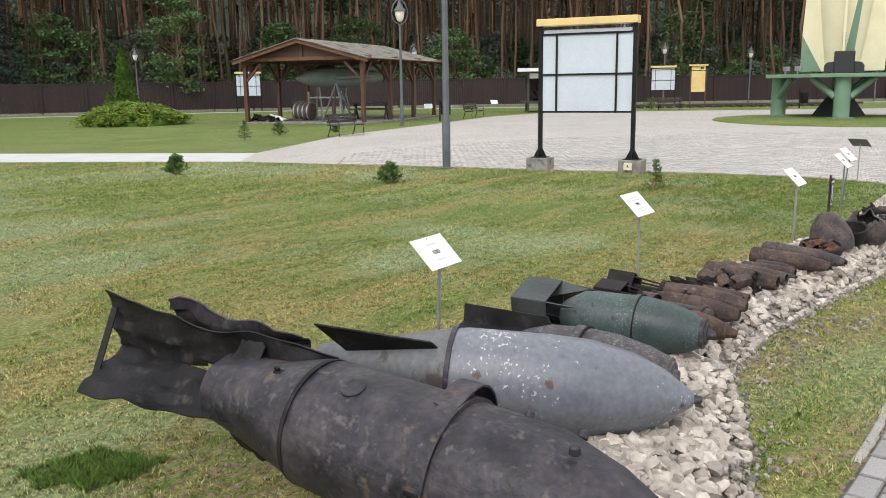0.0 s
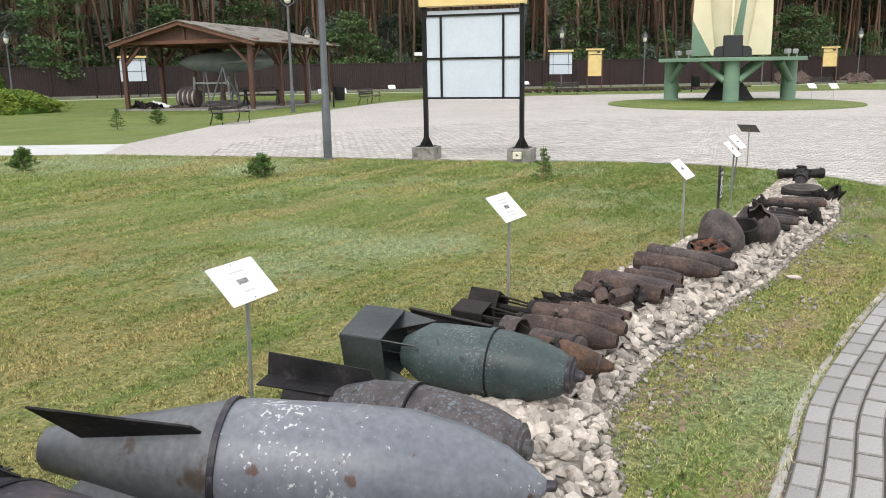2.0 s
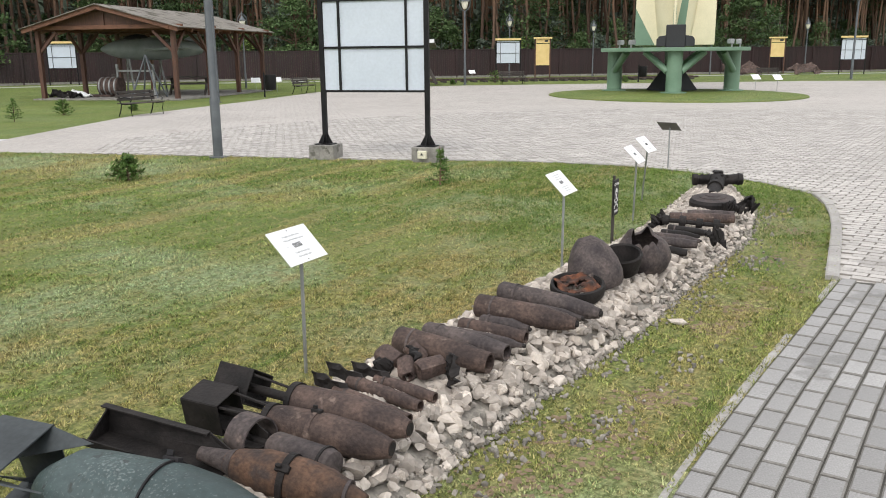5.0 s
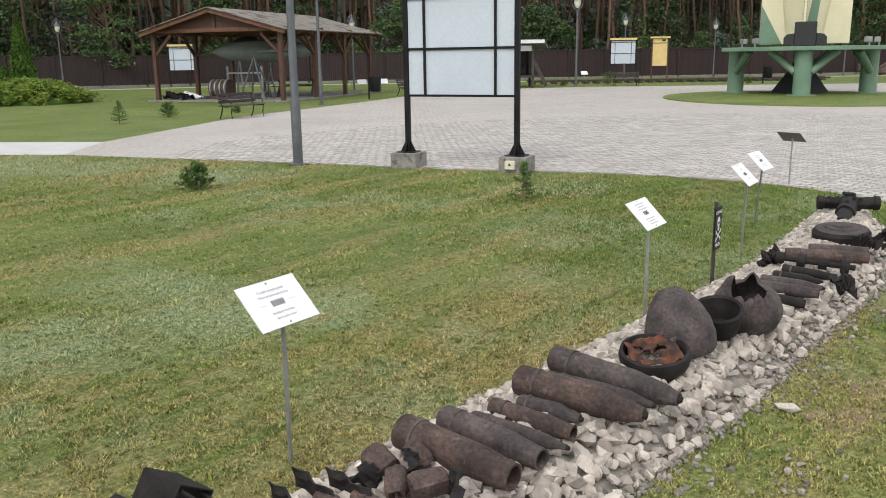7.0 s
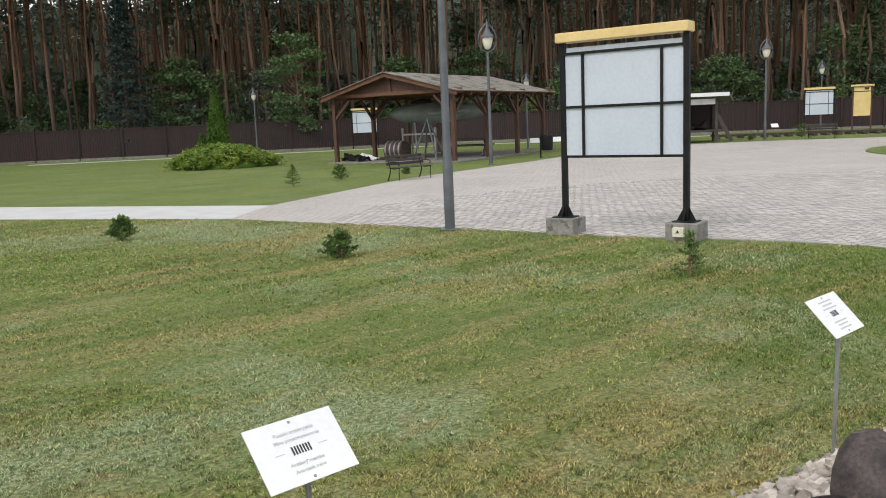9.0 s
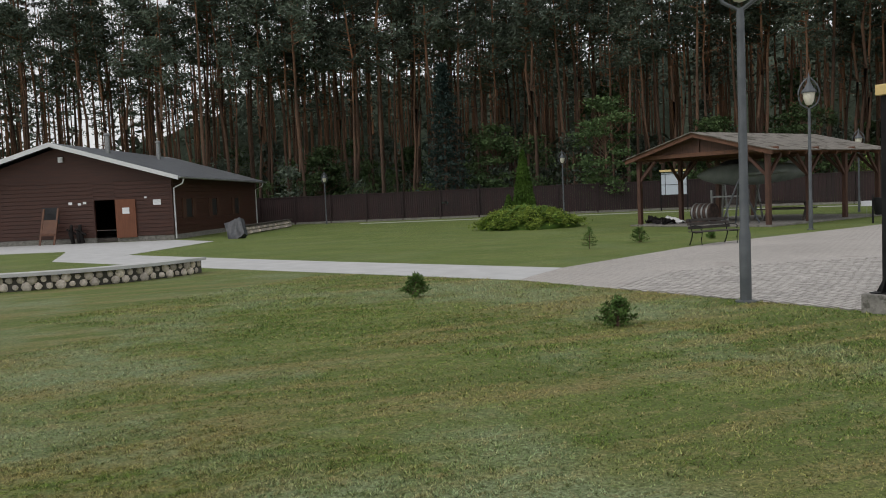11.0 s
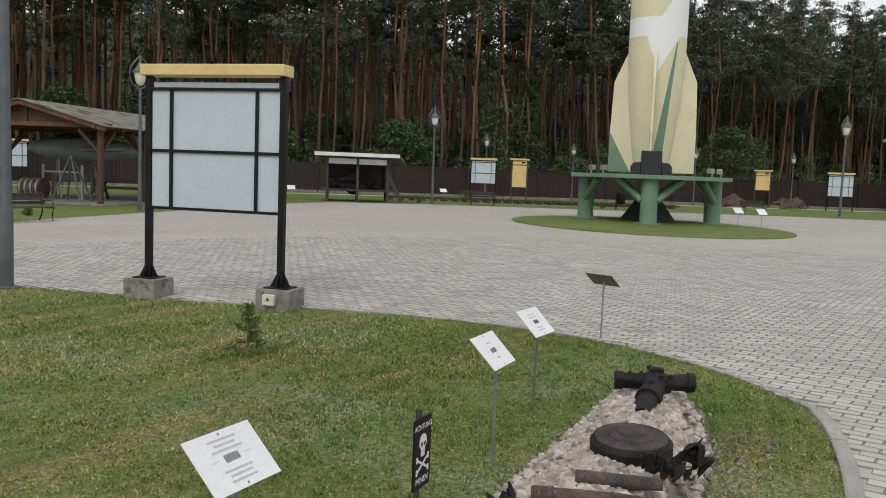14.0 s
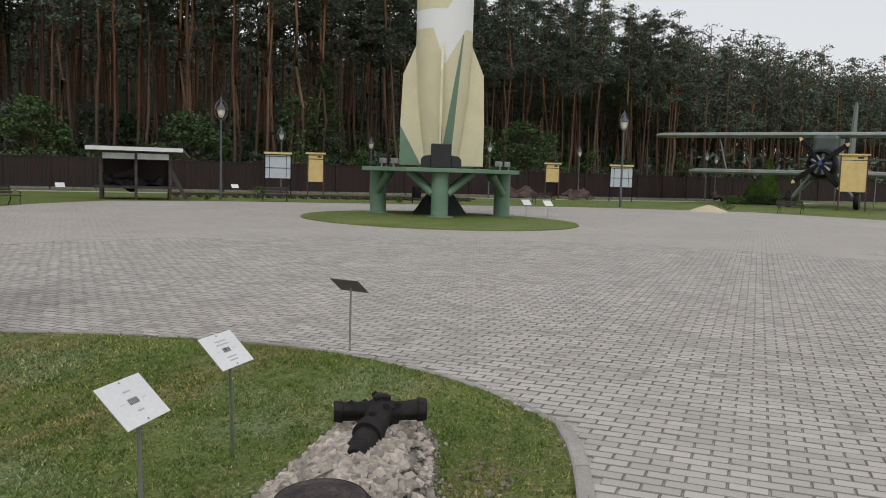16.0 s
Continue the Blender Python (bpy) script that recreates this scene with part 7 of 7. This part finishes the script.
awning = thing("red_parasol", pose(56, 52, 0), "red cloth canopy on posts", "canopy")
part("canopy", G().add([(-2, -2, 2.5), (2, -2, 2.5), (2, 2, 2.5), (-2, 2, 2.5), (0, 0, 3.6)], [(0, 1, 4), (1, 2, 4), (2, 3, 4), (3, 0, 4), (3, 2, 1, 0)]), red_tile, awning)
for x in (-1.8, 1.8):
    for y in (-1.8, 1.8):
        part("post", G().tube([(x, y, 0), (x, y, 2.5)], 0.04, 8), galv, awning)
thuja_tree(53.6, 56.5, 3.6, 1.0, 11, 5000, "broad dark conifer in the garden by the biplane")
thuja_tree(51.6, 56.0, 1.7, 0.9, 12, 3500, "low rounded conifer in the garden by the biplane")
hedge = thing("low_hedge", pose(50.3, 53.6, 0), "low clipped green hedge near the biplane", "hedge")
rng = np.random.RandomState(31)
c = [(rng.uniform(-3.3, 3.3), rng.normal() * 0.3, rng.uniform(0.05, 0.6)) for _ in range(5000)]
part("foliage", G().tufts(c, rng.uniform(0.05, 0.12, 5000), 4, 0.5, 0.8), leaves, hedge)
part("inner_growth", G().box(-3.2, -0.35, 0, 3.2, 0.35, 0.52), leaves, hedge, bevel=0.15)
for k, (x, y) in enumerate(((32.0, 57.5), (36.5, 57.0), (49.5, 57.5))):
    single("iron_scrap", crumple([(-1.4, -0.5, 0), (1.3, -0.5, 0.1), (1.2, 0.5, 0.6), (-1.3, 0.5, 0.5)], 14, 8, 0.5, 130 + k, 0.05), rust_brown, "rusted scrap machine on pale gravel", "scrap", "far scrap", m=pose(x, y, 0.1, 0, 0, 20 * k))


# ---- stones, kerbs, pavers and grass ----
def fast_mesh(name, verts, faces, material, edge=None):
    """A mesh from arrays: verts (n, 3), faces (m, 3 or 4)."""
    me = bpy.data.meshes.new(name)
    k = faces.shape[1]
    me.vertices.add(len(verts))
    me.vertices.foreach_set("co", verts.astype(np.float32).ravel())
    me.loops.add(faces.size)
    me.loops.foreach_set("vertex_index", faces.astype(np.int32).ravel())
    me.polygons.add(len(faces))
    me.polygons.foreach_set("loop_start", np.arange(0, faces.size, k, dtype=np.int32))
    me.polygons.foreach_set("loop_total", np.full(len(faces), k, dtype=np.int32))
    me.materials.append(material)
    if edge:  # the worn top of each paver is its last face of nine, the rest are its sides
        me.materials.append(edge)
        me.polygons.foreach_set("material_index", np.tile(np.array([1] * 8 + [0], dtype=np.int32), len(faces) // 9))
    me.update(calc_edges=True)
    me.shade_flat()
    return me


BED = [(-0.1, 1.95, 0.28), (0.35, 2.35, 0.36), (0.72, 2.95, 0.40), (0.86, 3.45, 0.43), (1.05, 4.25, 0.43), (1.55, 5.0, 0.42), (2.2, 5.75, 0.45), (3.02, 6.6, 0.46), (3.75, 7.42, 0.42), (4.72, 8.5, 0.42), (5.38, 9.5, 0.38), (5.86, 10.38, 0.26)]
bx, by, bw = [np.array(c) for c in zip(*BED)]
bs = np.concatenate([[0], np.cumsum(np.hypot(np.diff(bx), np.diff(by)))])


def bed_point(s, d):
    """The plan point s metres along the bed and d half-widths to its side; with the mound's height there."""
    x, y, w = np.interp(s, bs, bx), np.interp(s, bs, by), np.interp(s, bs, bw)
    ax, ay = np.interp(s + 0.15, bs, bx) - np.interp(s - 0.15, bs, bx), np.interp(s + 0.15, bs, by) - np.interp(s - 0.15, bs, by)
    q = np.hypot(ax, ay) + 1e-9
    return x - ay / q * d * w, y + ax / q * d * w, 0.13 * np.clip(1 - np.abs(d) ** 2.0, 0, 1)


rng = np.random.RandomState(21)
bed = thing("stone_bed", pose(0, 0, 0), "long bed of pale broken limestone under the bombs", "stone bed", kind="structure")
g, N, K = G(), 60, 11
for i in range(N + 1):
    for j in range(K):
        x, y, z = bed_point(bs[-1] * i / N, -1.05 + 2.1 * j / (K - 1))
        g.v.append((float(x), float(y), float(z) - 0.012 + 0.006 * math.sin(i * 3 + j * 5)))
g.f = [(i * K + j, i * K + j + 1, (i + 1) * K + j + 1, (i + 1) * K + j) for i in range(N) for j in range(K - 1)]
part("base", g, gravel_mat, bed, "grey grit under the stones")


def rock_mesh(seed):
    """An angular broken stone about one unit across."""
    r = np.random.RandomState(seed)
    bm = bmesh.new()
    pts = r.normal(size=(15, 3))
    pts /= np.abs(pts).max(axis=1)[:, None] * 0.6 + np.linalg.norm(pts, axis=1)[:, None] * 0.4
    pts *= r.uniform(0.88, 1.08, (15, 1)) * np.array((0.54, 0.43, 0.33))
    for p in pts:
        bm.verts.new(p)
    bmesh.ops.convex_hull(bm, input=bm.verts)
    loose = [v for v in bm.verts if not v.link_faces]
    bmesh.ops.delete(bm, geom=loose, context="VERTS")
    bmesh.ops.triangulate(bm, faces=bm.faces)
    bmesh.ops.recalc_face_normals(bm, faces=bm.faces)
    me = bpy.data.meshes.new("stone")
    bm.to_mesh(me)
    bm.free()
    me.materials.append(stone_mat)
    return me


rocks = [rock_mesh(300 + k) for k in range(14)]
rock_arrays = []
for me in rocks:
    v = np.array([p.co[:] for p in me.vertices])
    f = np.array([p.vertices[:] for p in me.polygons])
    rock_arrays.append((v, f))
joint_v, joint_f, count, singles = [], [], 0, 0
for k in range(8200):
    s, d = rng.uniform(0, bs[-1]), float(np.clip(rng.normal() * 0.55, -1.02, 1.02))
    x, y, z = [float(q) for q in bed_point(s, d)]
    size = rng.uniform(0.042, 0.096) * (0.75 if abs(d) > 0.8 else 1.0)
    e = Euler((rng.normal() * 0.45, rng.normal() * 0.45, rng.uniform(0, 6.28)))
    lift = size * 0.1 + rng.uniform(0, 0.012)
    near = 3.0 < y < 6.1 and singles < 300 and d < 0.9 and rng.rand() < 0.32
    if near:
        ob = new("stone", rocks[k % 14])
        ob.parent = bed
        ob.location, ob.rotation_euler, ob.scale = (x, y, z + lift), e, (size,) * 3
        singles += 1
    else:
        v, f = rock_arrays[k % 14]
        joint_v.append((v * size) @ np.array(e.to_matrix()).T + (x, y, z + lift))
        joint_f.append(f + count)
        count += len(v)
ob = new("rubble", fast_mesh("rubble", np.concatenate(joint_v), np.concatenate(joint_f), stone_mat))
ob.parent = bed
tagged(ob, kind="stuff")
# grit and chips along the bed's edges and on the strip of grass
joint_v, joint_f, count = [], [], 0
knots = [(rng.uniform(0, bs[-1]), rng.uniform(-2.0, -1.15)) for _ in range(26)]
for k in range(4600):
    s = rng.uniform(0, bs[-1])
    d = rng.choice((-1, 1), p=(0.7, 0.3)) * abs(1.0 + rng.normal() * 0.08) if rng.rand() < 0.95 else rng.uniform(-1.5, -0.9)
    if k % 14 == 0:  # loose chips trodden into the strip of grass
        s, d = knots[k % 26]
        s, d = float(np.clip(s + rng.normal() * 0.16, 0, bs[-1])), d + rng.normal() * 0.14
    x, y, z = [float(q) for q in bed_point(s, d)]
    v, f = rock_arrays[k % 14]
    size = rng.uniform(0.010, 0.034)
    e = Euler((rng.normal(), rng.normal(), rng.uniform(0, 6.28)))
    joint_v.append((v * size) @ np.array(e.to_matrix()).T + (x, y, z + 0.008))
    joint_f.append(f + count)
    count += len(v)
ob = new("grit", fast_mesh("grit", np.concatenate(joint_v), np.concatenate(joint_f), gravel_mat))
ob.parent = bed
tagged(ob, kind="stuff")
slab_stone = new("stone", rocks[3])
slab_stone.parent, slab_stone.location, slab_stone.scale = bed, (3.52, 6.22, 0.02), (0.12, 0.09, 0.05)


# kerbs
def smooth_line(points, step=0.05):
    """A Catmull-Rom curve through plan points, evenly sampled."""
    p = [np.array(q, float) for q in points]
    p = [2 * p[0] - p[1]] + p + [2 * p[-1] - p[-2]]
    out = []
    for a, b, c, d in zip(p, p[1:], p[2:], p[3:]):
        for u in np.linspace(0, 1, 24, endpoint=False):
            out.append(0.5 * ((2 * b) + (c - a) * u + (2 * a - 5 * b + 4 * c - d) * u * u + (3 * b - a - 3 * c + d) * u ** 3))
    out.append(p[-2])
    out = np.array(out)
    s = np.concatenate([[0], np.cumsum(np.hypot(*np.diff(out, axis=0).T))])
    t = np.arange(0, s[-1], step)
    return np.stack([np.interp(t, s, out[:, 0]), np.interp(t, s, out[:, 1])], 1)


kerbs = thing("kerb", pose(0, 0, 0), "worn concrete edging between lawn and pavers", "kerb", kind="structure")


def kerb_line(points, width, z, length):
    line = smooth_line(points)
    n = int(length / 0.05)
    for i in range(0, len(line) - 1, n):
        seg = line[i:i + n + 1]
        if len(seg) < 3:
            continue
        seg = seg[::4] if len(seg) % 4 == 1 else np.concatenate([seg[::4], seg[-1:]])
        way = np.gradient(seg, axis=0)
        way /= np.linalg.norm(way, axis=1)[:, None]
        side = np.stack([-way[:, 1], way[:, 0]], 1)
        seg[0] += way[0] * 0.004
        seg[-1] -= way[-1] * 0.004
        h = z + rng.uniform(-0.006, 0.006)
        g, m = G(), len(seg)
        for p, q in zip(seg, side):
            for o, zz in ((0, -0.1), (0, h - 0.008), (0.012, h), (width - 0.012, h), (width, h - 0.008), (width, -0.1)):
                g.v.append((p[0] + q[0] * o, p[1] + q[1] * o, zz))
        for i2 in range(m - 1):
            g.f += [(i2 * 6 + k, i2 * 6 + k + 1, i2 * 6 + k + 7, i2 * 6 + k + 6) for k in range(5)]
        g.f += [tuple(range(6))[::-1], tuple(range((m - 1) * 6, m * 6))]
        part("kerb_stone", g, kerb_mat, kerbs)


kerb_line(KERB[1:], 0.05, 0.004, 0.75)
kerb_line(KERB2, 0.09, 0.032, 1.0)
kerb_line(EDGE[:6], 0.06, 0.02, 0.75)


def paver_arrays(L, W, c=0.0065):
    """A paver with worn, chamfered upper edges."""
    a, b = L / 2, W / 2
    v = [(-a, -b, -0.05), (a, -b, -0.05), (a, b, -0.05), (-a, b, -0.05), (-a, -b, -0.005), (a, -b, -0.005), (a, b, -0.005), (-a, b, -0.005), (-a + c, -b + c, 0), (a - c, -b + c, 0), (a - c, b - c, 0), (-a + c, b - c, 0)]
    f = [(0, 1, 5, 4), (1, 2, 6, 5), (2, 3, 7, 6), (3, 0, 4, 7), (4, 5, 9, 8), (5, 6, 10, 9), (6, 7, 11, 10), (7, 4, 8, 11), (8, 9, 10, 11)]
    return np.array(v), np.array(f)


PV, PF = paver_arrays(0.193, 0.0925, 0.005)
paver_mesh = fast_mesh("paver", PV, PF, paver_mat, plaza_edge)
PATH_V, PATH_F = paver_arrays(0.19, 0.0955)
path_mesh = fast_mesh("paver", PATH_V, PATH_F, path_paver, paver_edge)


def lay(spots, owner, most, stretch, unit, shape, material, edge):
    """Lays pavers at (x, y, z, yaw); those in the stretch of the plan first as single pieces."""
    vs, fs, k, made = [], [], 0, 0
    for x, y, z, a in spots:
        if made < most and stretch(x, y):
            ob = new("paver", unit)
            ob.parent = owner
            ob.location, ob.rotation_euler = (x, y, z), (rng.normal() * 0.008, rng.normal() * 0.008, a)
            made += 1
        else:
            e = Euler((rng.normal() * 0.006, rng.normal() * 0.006, a))
            vs.append(shape @ np.array(e.to_matrix()).T + (x, y, z))
            fs.append(PF + k)
            k += len(PV)
    ob = new("pavers", fast_mesh("pavers", np.concatenate(vs), np.concatenate(fs), material, edge))
    ob.parent = owner
    tagged(ob, kind="stuff")


line = smooth_line(KERB, 0.05)
way = np.gradient(line, axis=0)
way /= np.linalg.norm(way, axis=1)[:, None]
# the columns keep to the kerb's line; past its end they run on straight
spots = []
path_in = KERB[:-1] + [(5.06, 7.0), (5.96, 6.4), (7.46, 5.3)] + path_outline[len(KERB) + 2:]
for col in range(76):
    off = 0.055 + 0.1035 * col
    s = (0.1 if col % 2 else 0.0) + rng.uniform(-0.02, 0.02)
    cx, cy = line[:, 0] + way[:, 1] * off, line[:, 1] - way[:, 0] * off
    run = np.concatenate([[0], np.cumsum(np.hypot(np.diff(cx), np.diff(cy)))])
    ext = 4.0 if col > 3 else 0.0
    while s < run[-1] + ext:
        if s <= run[-1]:
            x, y = np.interp(s, run, cx), np.interp(s, run, cy)
            wx, wy = np.interp(s, run, way[:, 0]), np.interp(s, run, way[:, 1])
        else:
            wx, wy = way[-1]
            x, y = cx[-1] + wx * (s - run[-1]), cy[-1] + wy * (s - run[-1])
        spots.append((float(x), float(y), 0.012 + rng.normal() * 0.0012, math.atan2(wy, wx)))
        s += 0.2025
xs, ys = np.array([q[0] for q in spots]), np.array([q[1] for q in spots])
cut = (ys - 6.82) * 0.85 + (xs - 4.97) * 0.53 < 0.06
keep = inside(path_in, xs, ys) & cut & (ys > -6.5)
lay([q for q, k in zip(spots, keep) if k], footpath, 300, lambda x, y: 2.3 < y < 5.2 and x < 4.6, path_mesh, PATH_V, path_paver, paver_edge)

ca, sa = math.cos(PAVE), math.sin(PAVE)
spots = []
for row in range(-130, 280):
    for i in range(-100, 130):
        u, v = 0.2 * i + (0.1 if row % 2 else 0.0) + 0.1, 0.1 * row + 0.05
        x, y = u * ca - v * sa, u * sa + v * ca
        if -2 < x < 24 and 3.0 < y < 25 and math.hypot(x - 8.5, y - 12.0) < 12.5:
            spots.append((x, y, 0.0155 + rng.normal() * 0.001, PAVE))
xs, ys = np.array([q[0] for q in spots]), np.array([q[1] for q in spots])
keep = inside(plaza_outline, xs, ys) & ~((ys - 6.82) * 0.85 + (xs - 4.97) * 0.53 < -0.03)
inner = inside([(x - 0.06, y + 0.02) for x, y in KERB2 + EDGE[1:6]] + [(0, 14), (0, 7)], xs, ys)
lay([q for q, k, o in zip(spots, keep, inner) if k and not o], plaza, 300, lambda x, y: 6.2 < x < 8.6 and 8.0 < y < 11.5, paver_mesh, PV, paver_mat, plaza_edge)


# grass: mown blades, thick near the walk and thinner away from it
def blades(name, n, x0, x1, y0, y1, test, h, w, label, seed, material=blade_mat):
    r = np.random.RandomState(seed)
    x, y = r.uniform(x0, x1, n), r.uniform(y0, y1, n)
    ok = test(x, y)
    x, y = x[ok], y[ok]
    m = len(x)
    clump = np.array([noise.noise((a * 1.6, b * 1.6, 0.5)) for a, b in zip(x, y)])
    tuft = np.array([noise.noise((a * 19, b * 19, 4.5)) for a, b in zip(x, y)])
    hh = h * r.uniform(0.5, 1.2, m) * np.clip(1 + 0.5 * clump + 1.3 * tuft, 0.2, 2.4)
    a = r.uniform(0, 2 * np.pi, m)
    lean = r.uniform(0.3, 1.3, m) * hh
    b = r.uniform(0, 2 * np.pi, m)
    ww = w * r.uniform(0.7, 1.3, m)
    base = np.stack([x, y, np.full(m, -0.003)], 1)
    side = np.stack([np.cos(a) * ww, np.sin(a) * ww, np.zeros(m)], 1)
    tip = base + np.stack([np.cos(b) * lean, np.sin(b) * lean, hh], 1)
    v = np.empty((m, 3, 3))
    v[:, 0], v[:, 1], v[:, 2] = base - side, base + side, tip
    f = np.arange(3 * m).reshape(m, 3)
    single_ob = new(name, fast_mesh(name, v.reshape(-1, 3), f, material))
    return tagged(single_ob, label, "grass", kind="stuff")


lawn_near = [tuple(p) for p in smooth_line(KERB)[::4]] + KERB2 + EDGE[1:]
lawn_poly = lawn_near + [(-22, -4.2)]
left_edge = [tuple(float(q) for q in bed_point(s, 0.95)[:2]) for s in np.linspace(0, bs[-1], 40)]
right_edge = [tuple(float(q) for q in bed_point(s, -0.95)[:2]) for s in np.linspace(0, bs[-1], 40)]
bed_poly = left_edge + right_edge[::-1]


def on_lawn(x, y):
    return inside(lawn_poly, x, y) & ~inside(bed_poly, x, y)


blades("grass", 620000, -2.6, 4.6, 2.2, 8.2, on_lawn, 0.0125, 0.0035, "short mown grass near the row of bombs", 1)
blades("grass", 430000, -6.5, 7.0, 5.5, 13.5, on_lawn, 0.0135, 0.0046, "short mown grass of the lawn", 2)
blades("grass", 110000, -9.0, 5.0, 11.0, 17.8, on_lawn, 0.022, 0.007, "short mown grass by the plaza", 3)


def kerb_fringe(x, y):
    d = np.full(x.shape, 9.0)
    for (ax, ay), (cx, cy) in zip(lawn_near[:-6], lawn_near[1:-5]):
        t = np.clip(((x - ax) * (cx - ax) + (y - ay) * (cy - ay)) / ((cx - ax) ** 2 + (cy - ay) ** 2 + 1e-9), 0, 1)
        d = np.minimum(d, np.hypot(x - ax - t * (cx - ax), y - ay - t * (cy - ay)))
    return inside(lawn_poly, x, y) & (d < 0.12)


blades("grass", 160000, 0.0, 7.2, 1.0, 13.0, kerb_fringe, 0.034, 0.003, "longer grass along the kerb", 4)


def lush(x, y):
    """The lusher grass in the corner before the plaza, with a ragged edge."""
    ragged = 0.3 * np.sin(x * 3.1 + 1.7 * np.sin(y * 2.3)) + 0.25 * np.sin(y * 4.7 + x * 1.9)
    thin = np.random.RandomState(6).rand(len(x))
    return on_lawn(x, y) & (((x - 5.0) / 2.6) ** 2 + ((y - 10.9) / 3.0) ** 2 + ragged + 1.3 * thin < 1.45)


blades("grass", 210000, 1.2, 7.2, 6.6, 14.5, lush, 0.022, 0.003, "longer lush green grass in the lawn's corner", 5, lush_mat)



def damp_tuft(x, y):
    """A tuft of longer grass in the shelter of the first bomb's tail."""
    return ((x + 1.42) / 0.24) ** 2 + ((y - 3.12) / 0.16) ** 2 + 0.5 * np.sin(x * 31) * np.sin(y * 27) < 1


blades("grass", 26000, -1.8, -1.0, 2.8, 3.4, damp_tuft, 0.03, 0.003, "longer green tuft of grass beside the first bomb", 8, lush_mat)

# trodden bare soil in the strip between stones and pavers
soil_mat = M("dry brown soil", [(0.15, 0.105, 0.065), (0.24, 0.175, 0.115)], 14, 0.95, 0, 0.8, 80)
rng = np.random.RandomState(77)
soil = G()
spots_of_soil = [(rng.uniform(0.3, bs[-1]), rng.uniform(-2.4, -1.15), rng.uniform(0.06, 0.16)) for _ in range(22)]
for k in range(2600):
    s, d, r = spots_of_soil[k % 22]
    x, y, _ = [float(q) for q in bed_point(s, d)]
    if k % 9 == 0:  # bare ground under the first bomb's tail
        x, y, r = -0.78, 2.98, 0.2
    x, y, w0 = x + rng.normal() * r * 1.2, y + rng.normal() * r * 0.9, rng.uniform(0.005, 0.017)
    rim = []
    for q in range(8):
        a = 2 * math.pi * q / 8
        w = w0 * rng.uniform(0.6, 1.4)
        rim.append((x + w * math.cos(a), y + w * math.sin(a), 0.002))
    soil.add(rim + [(x, y, 0.002 + w0 * 0.2)], [(q, (q + 1) % 8, 8) for q in range(8)])
tagged(new("bare_soil", soil.mesh("bare_soil", soil_mat)), "patches of bare brown soil in the trodden grass", "soil", kind="stuff")
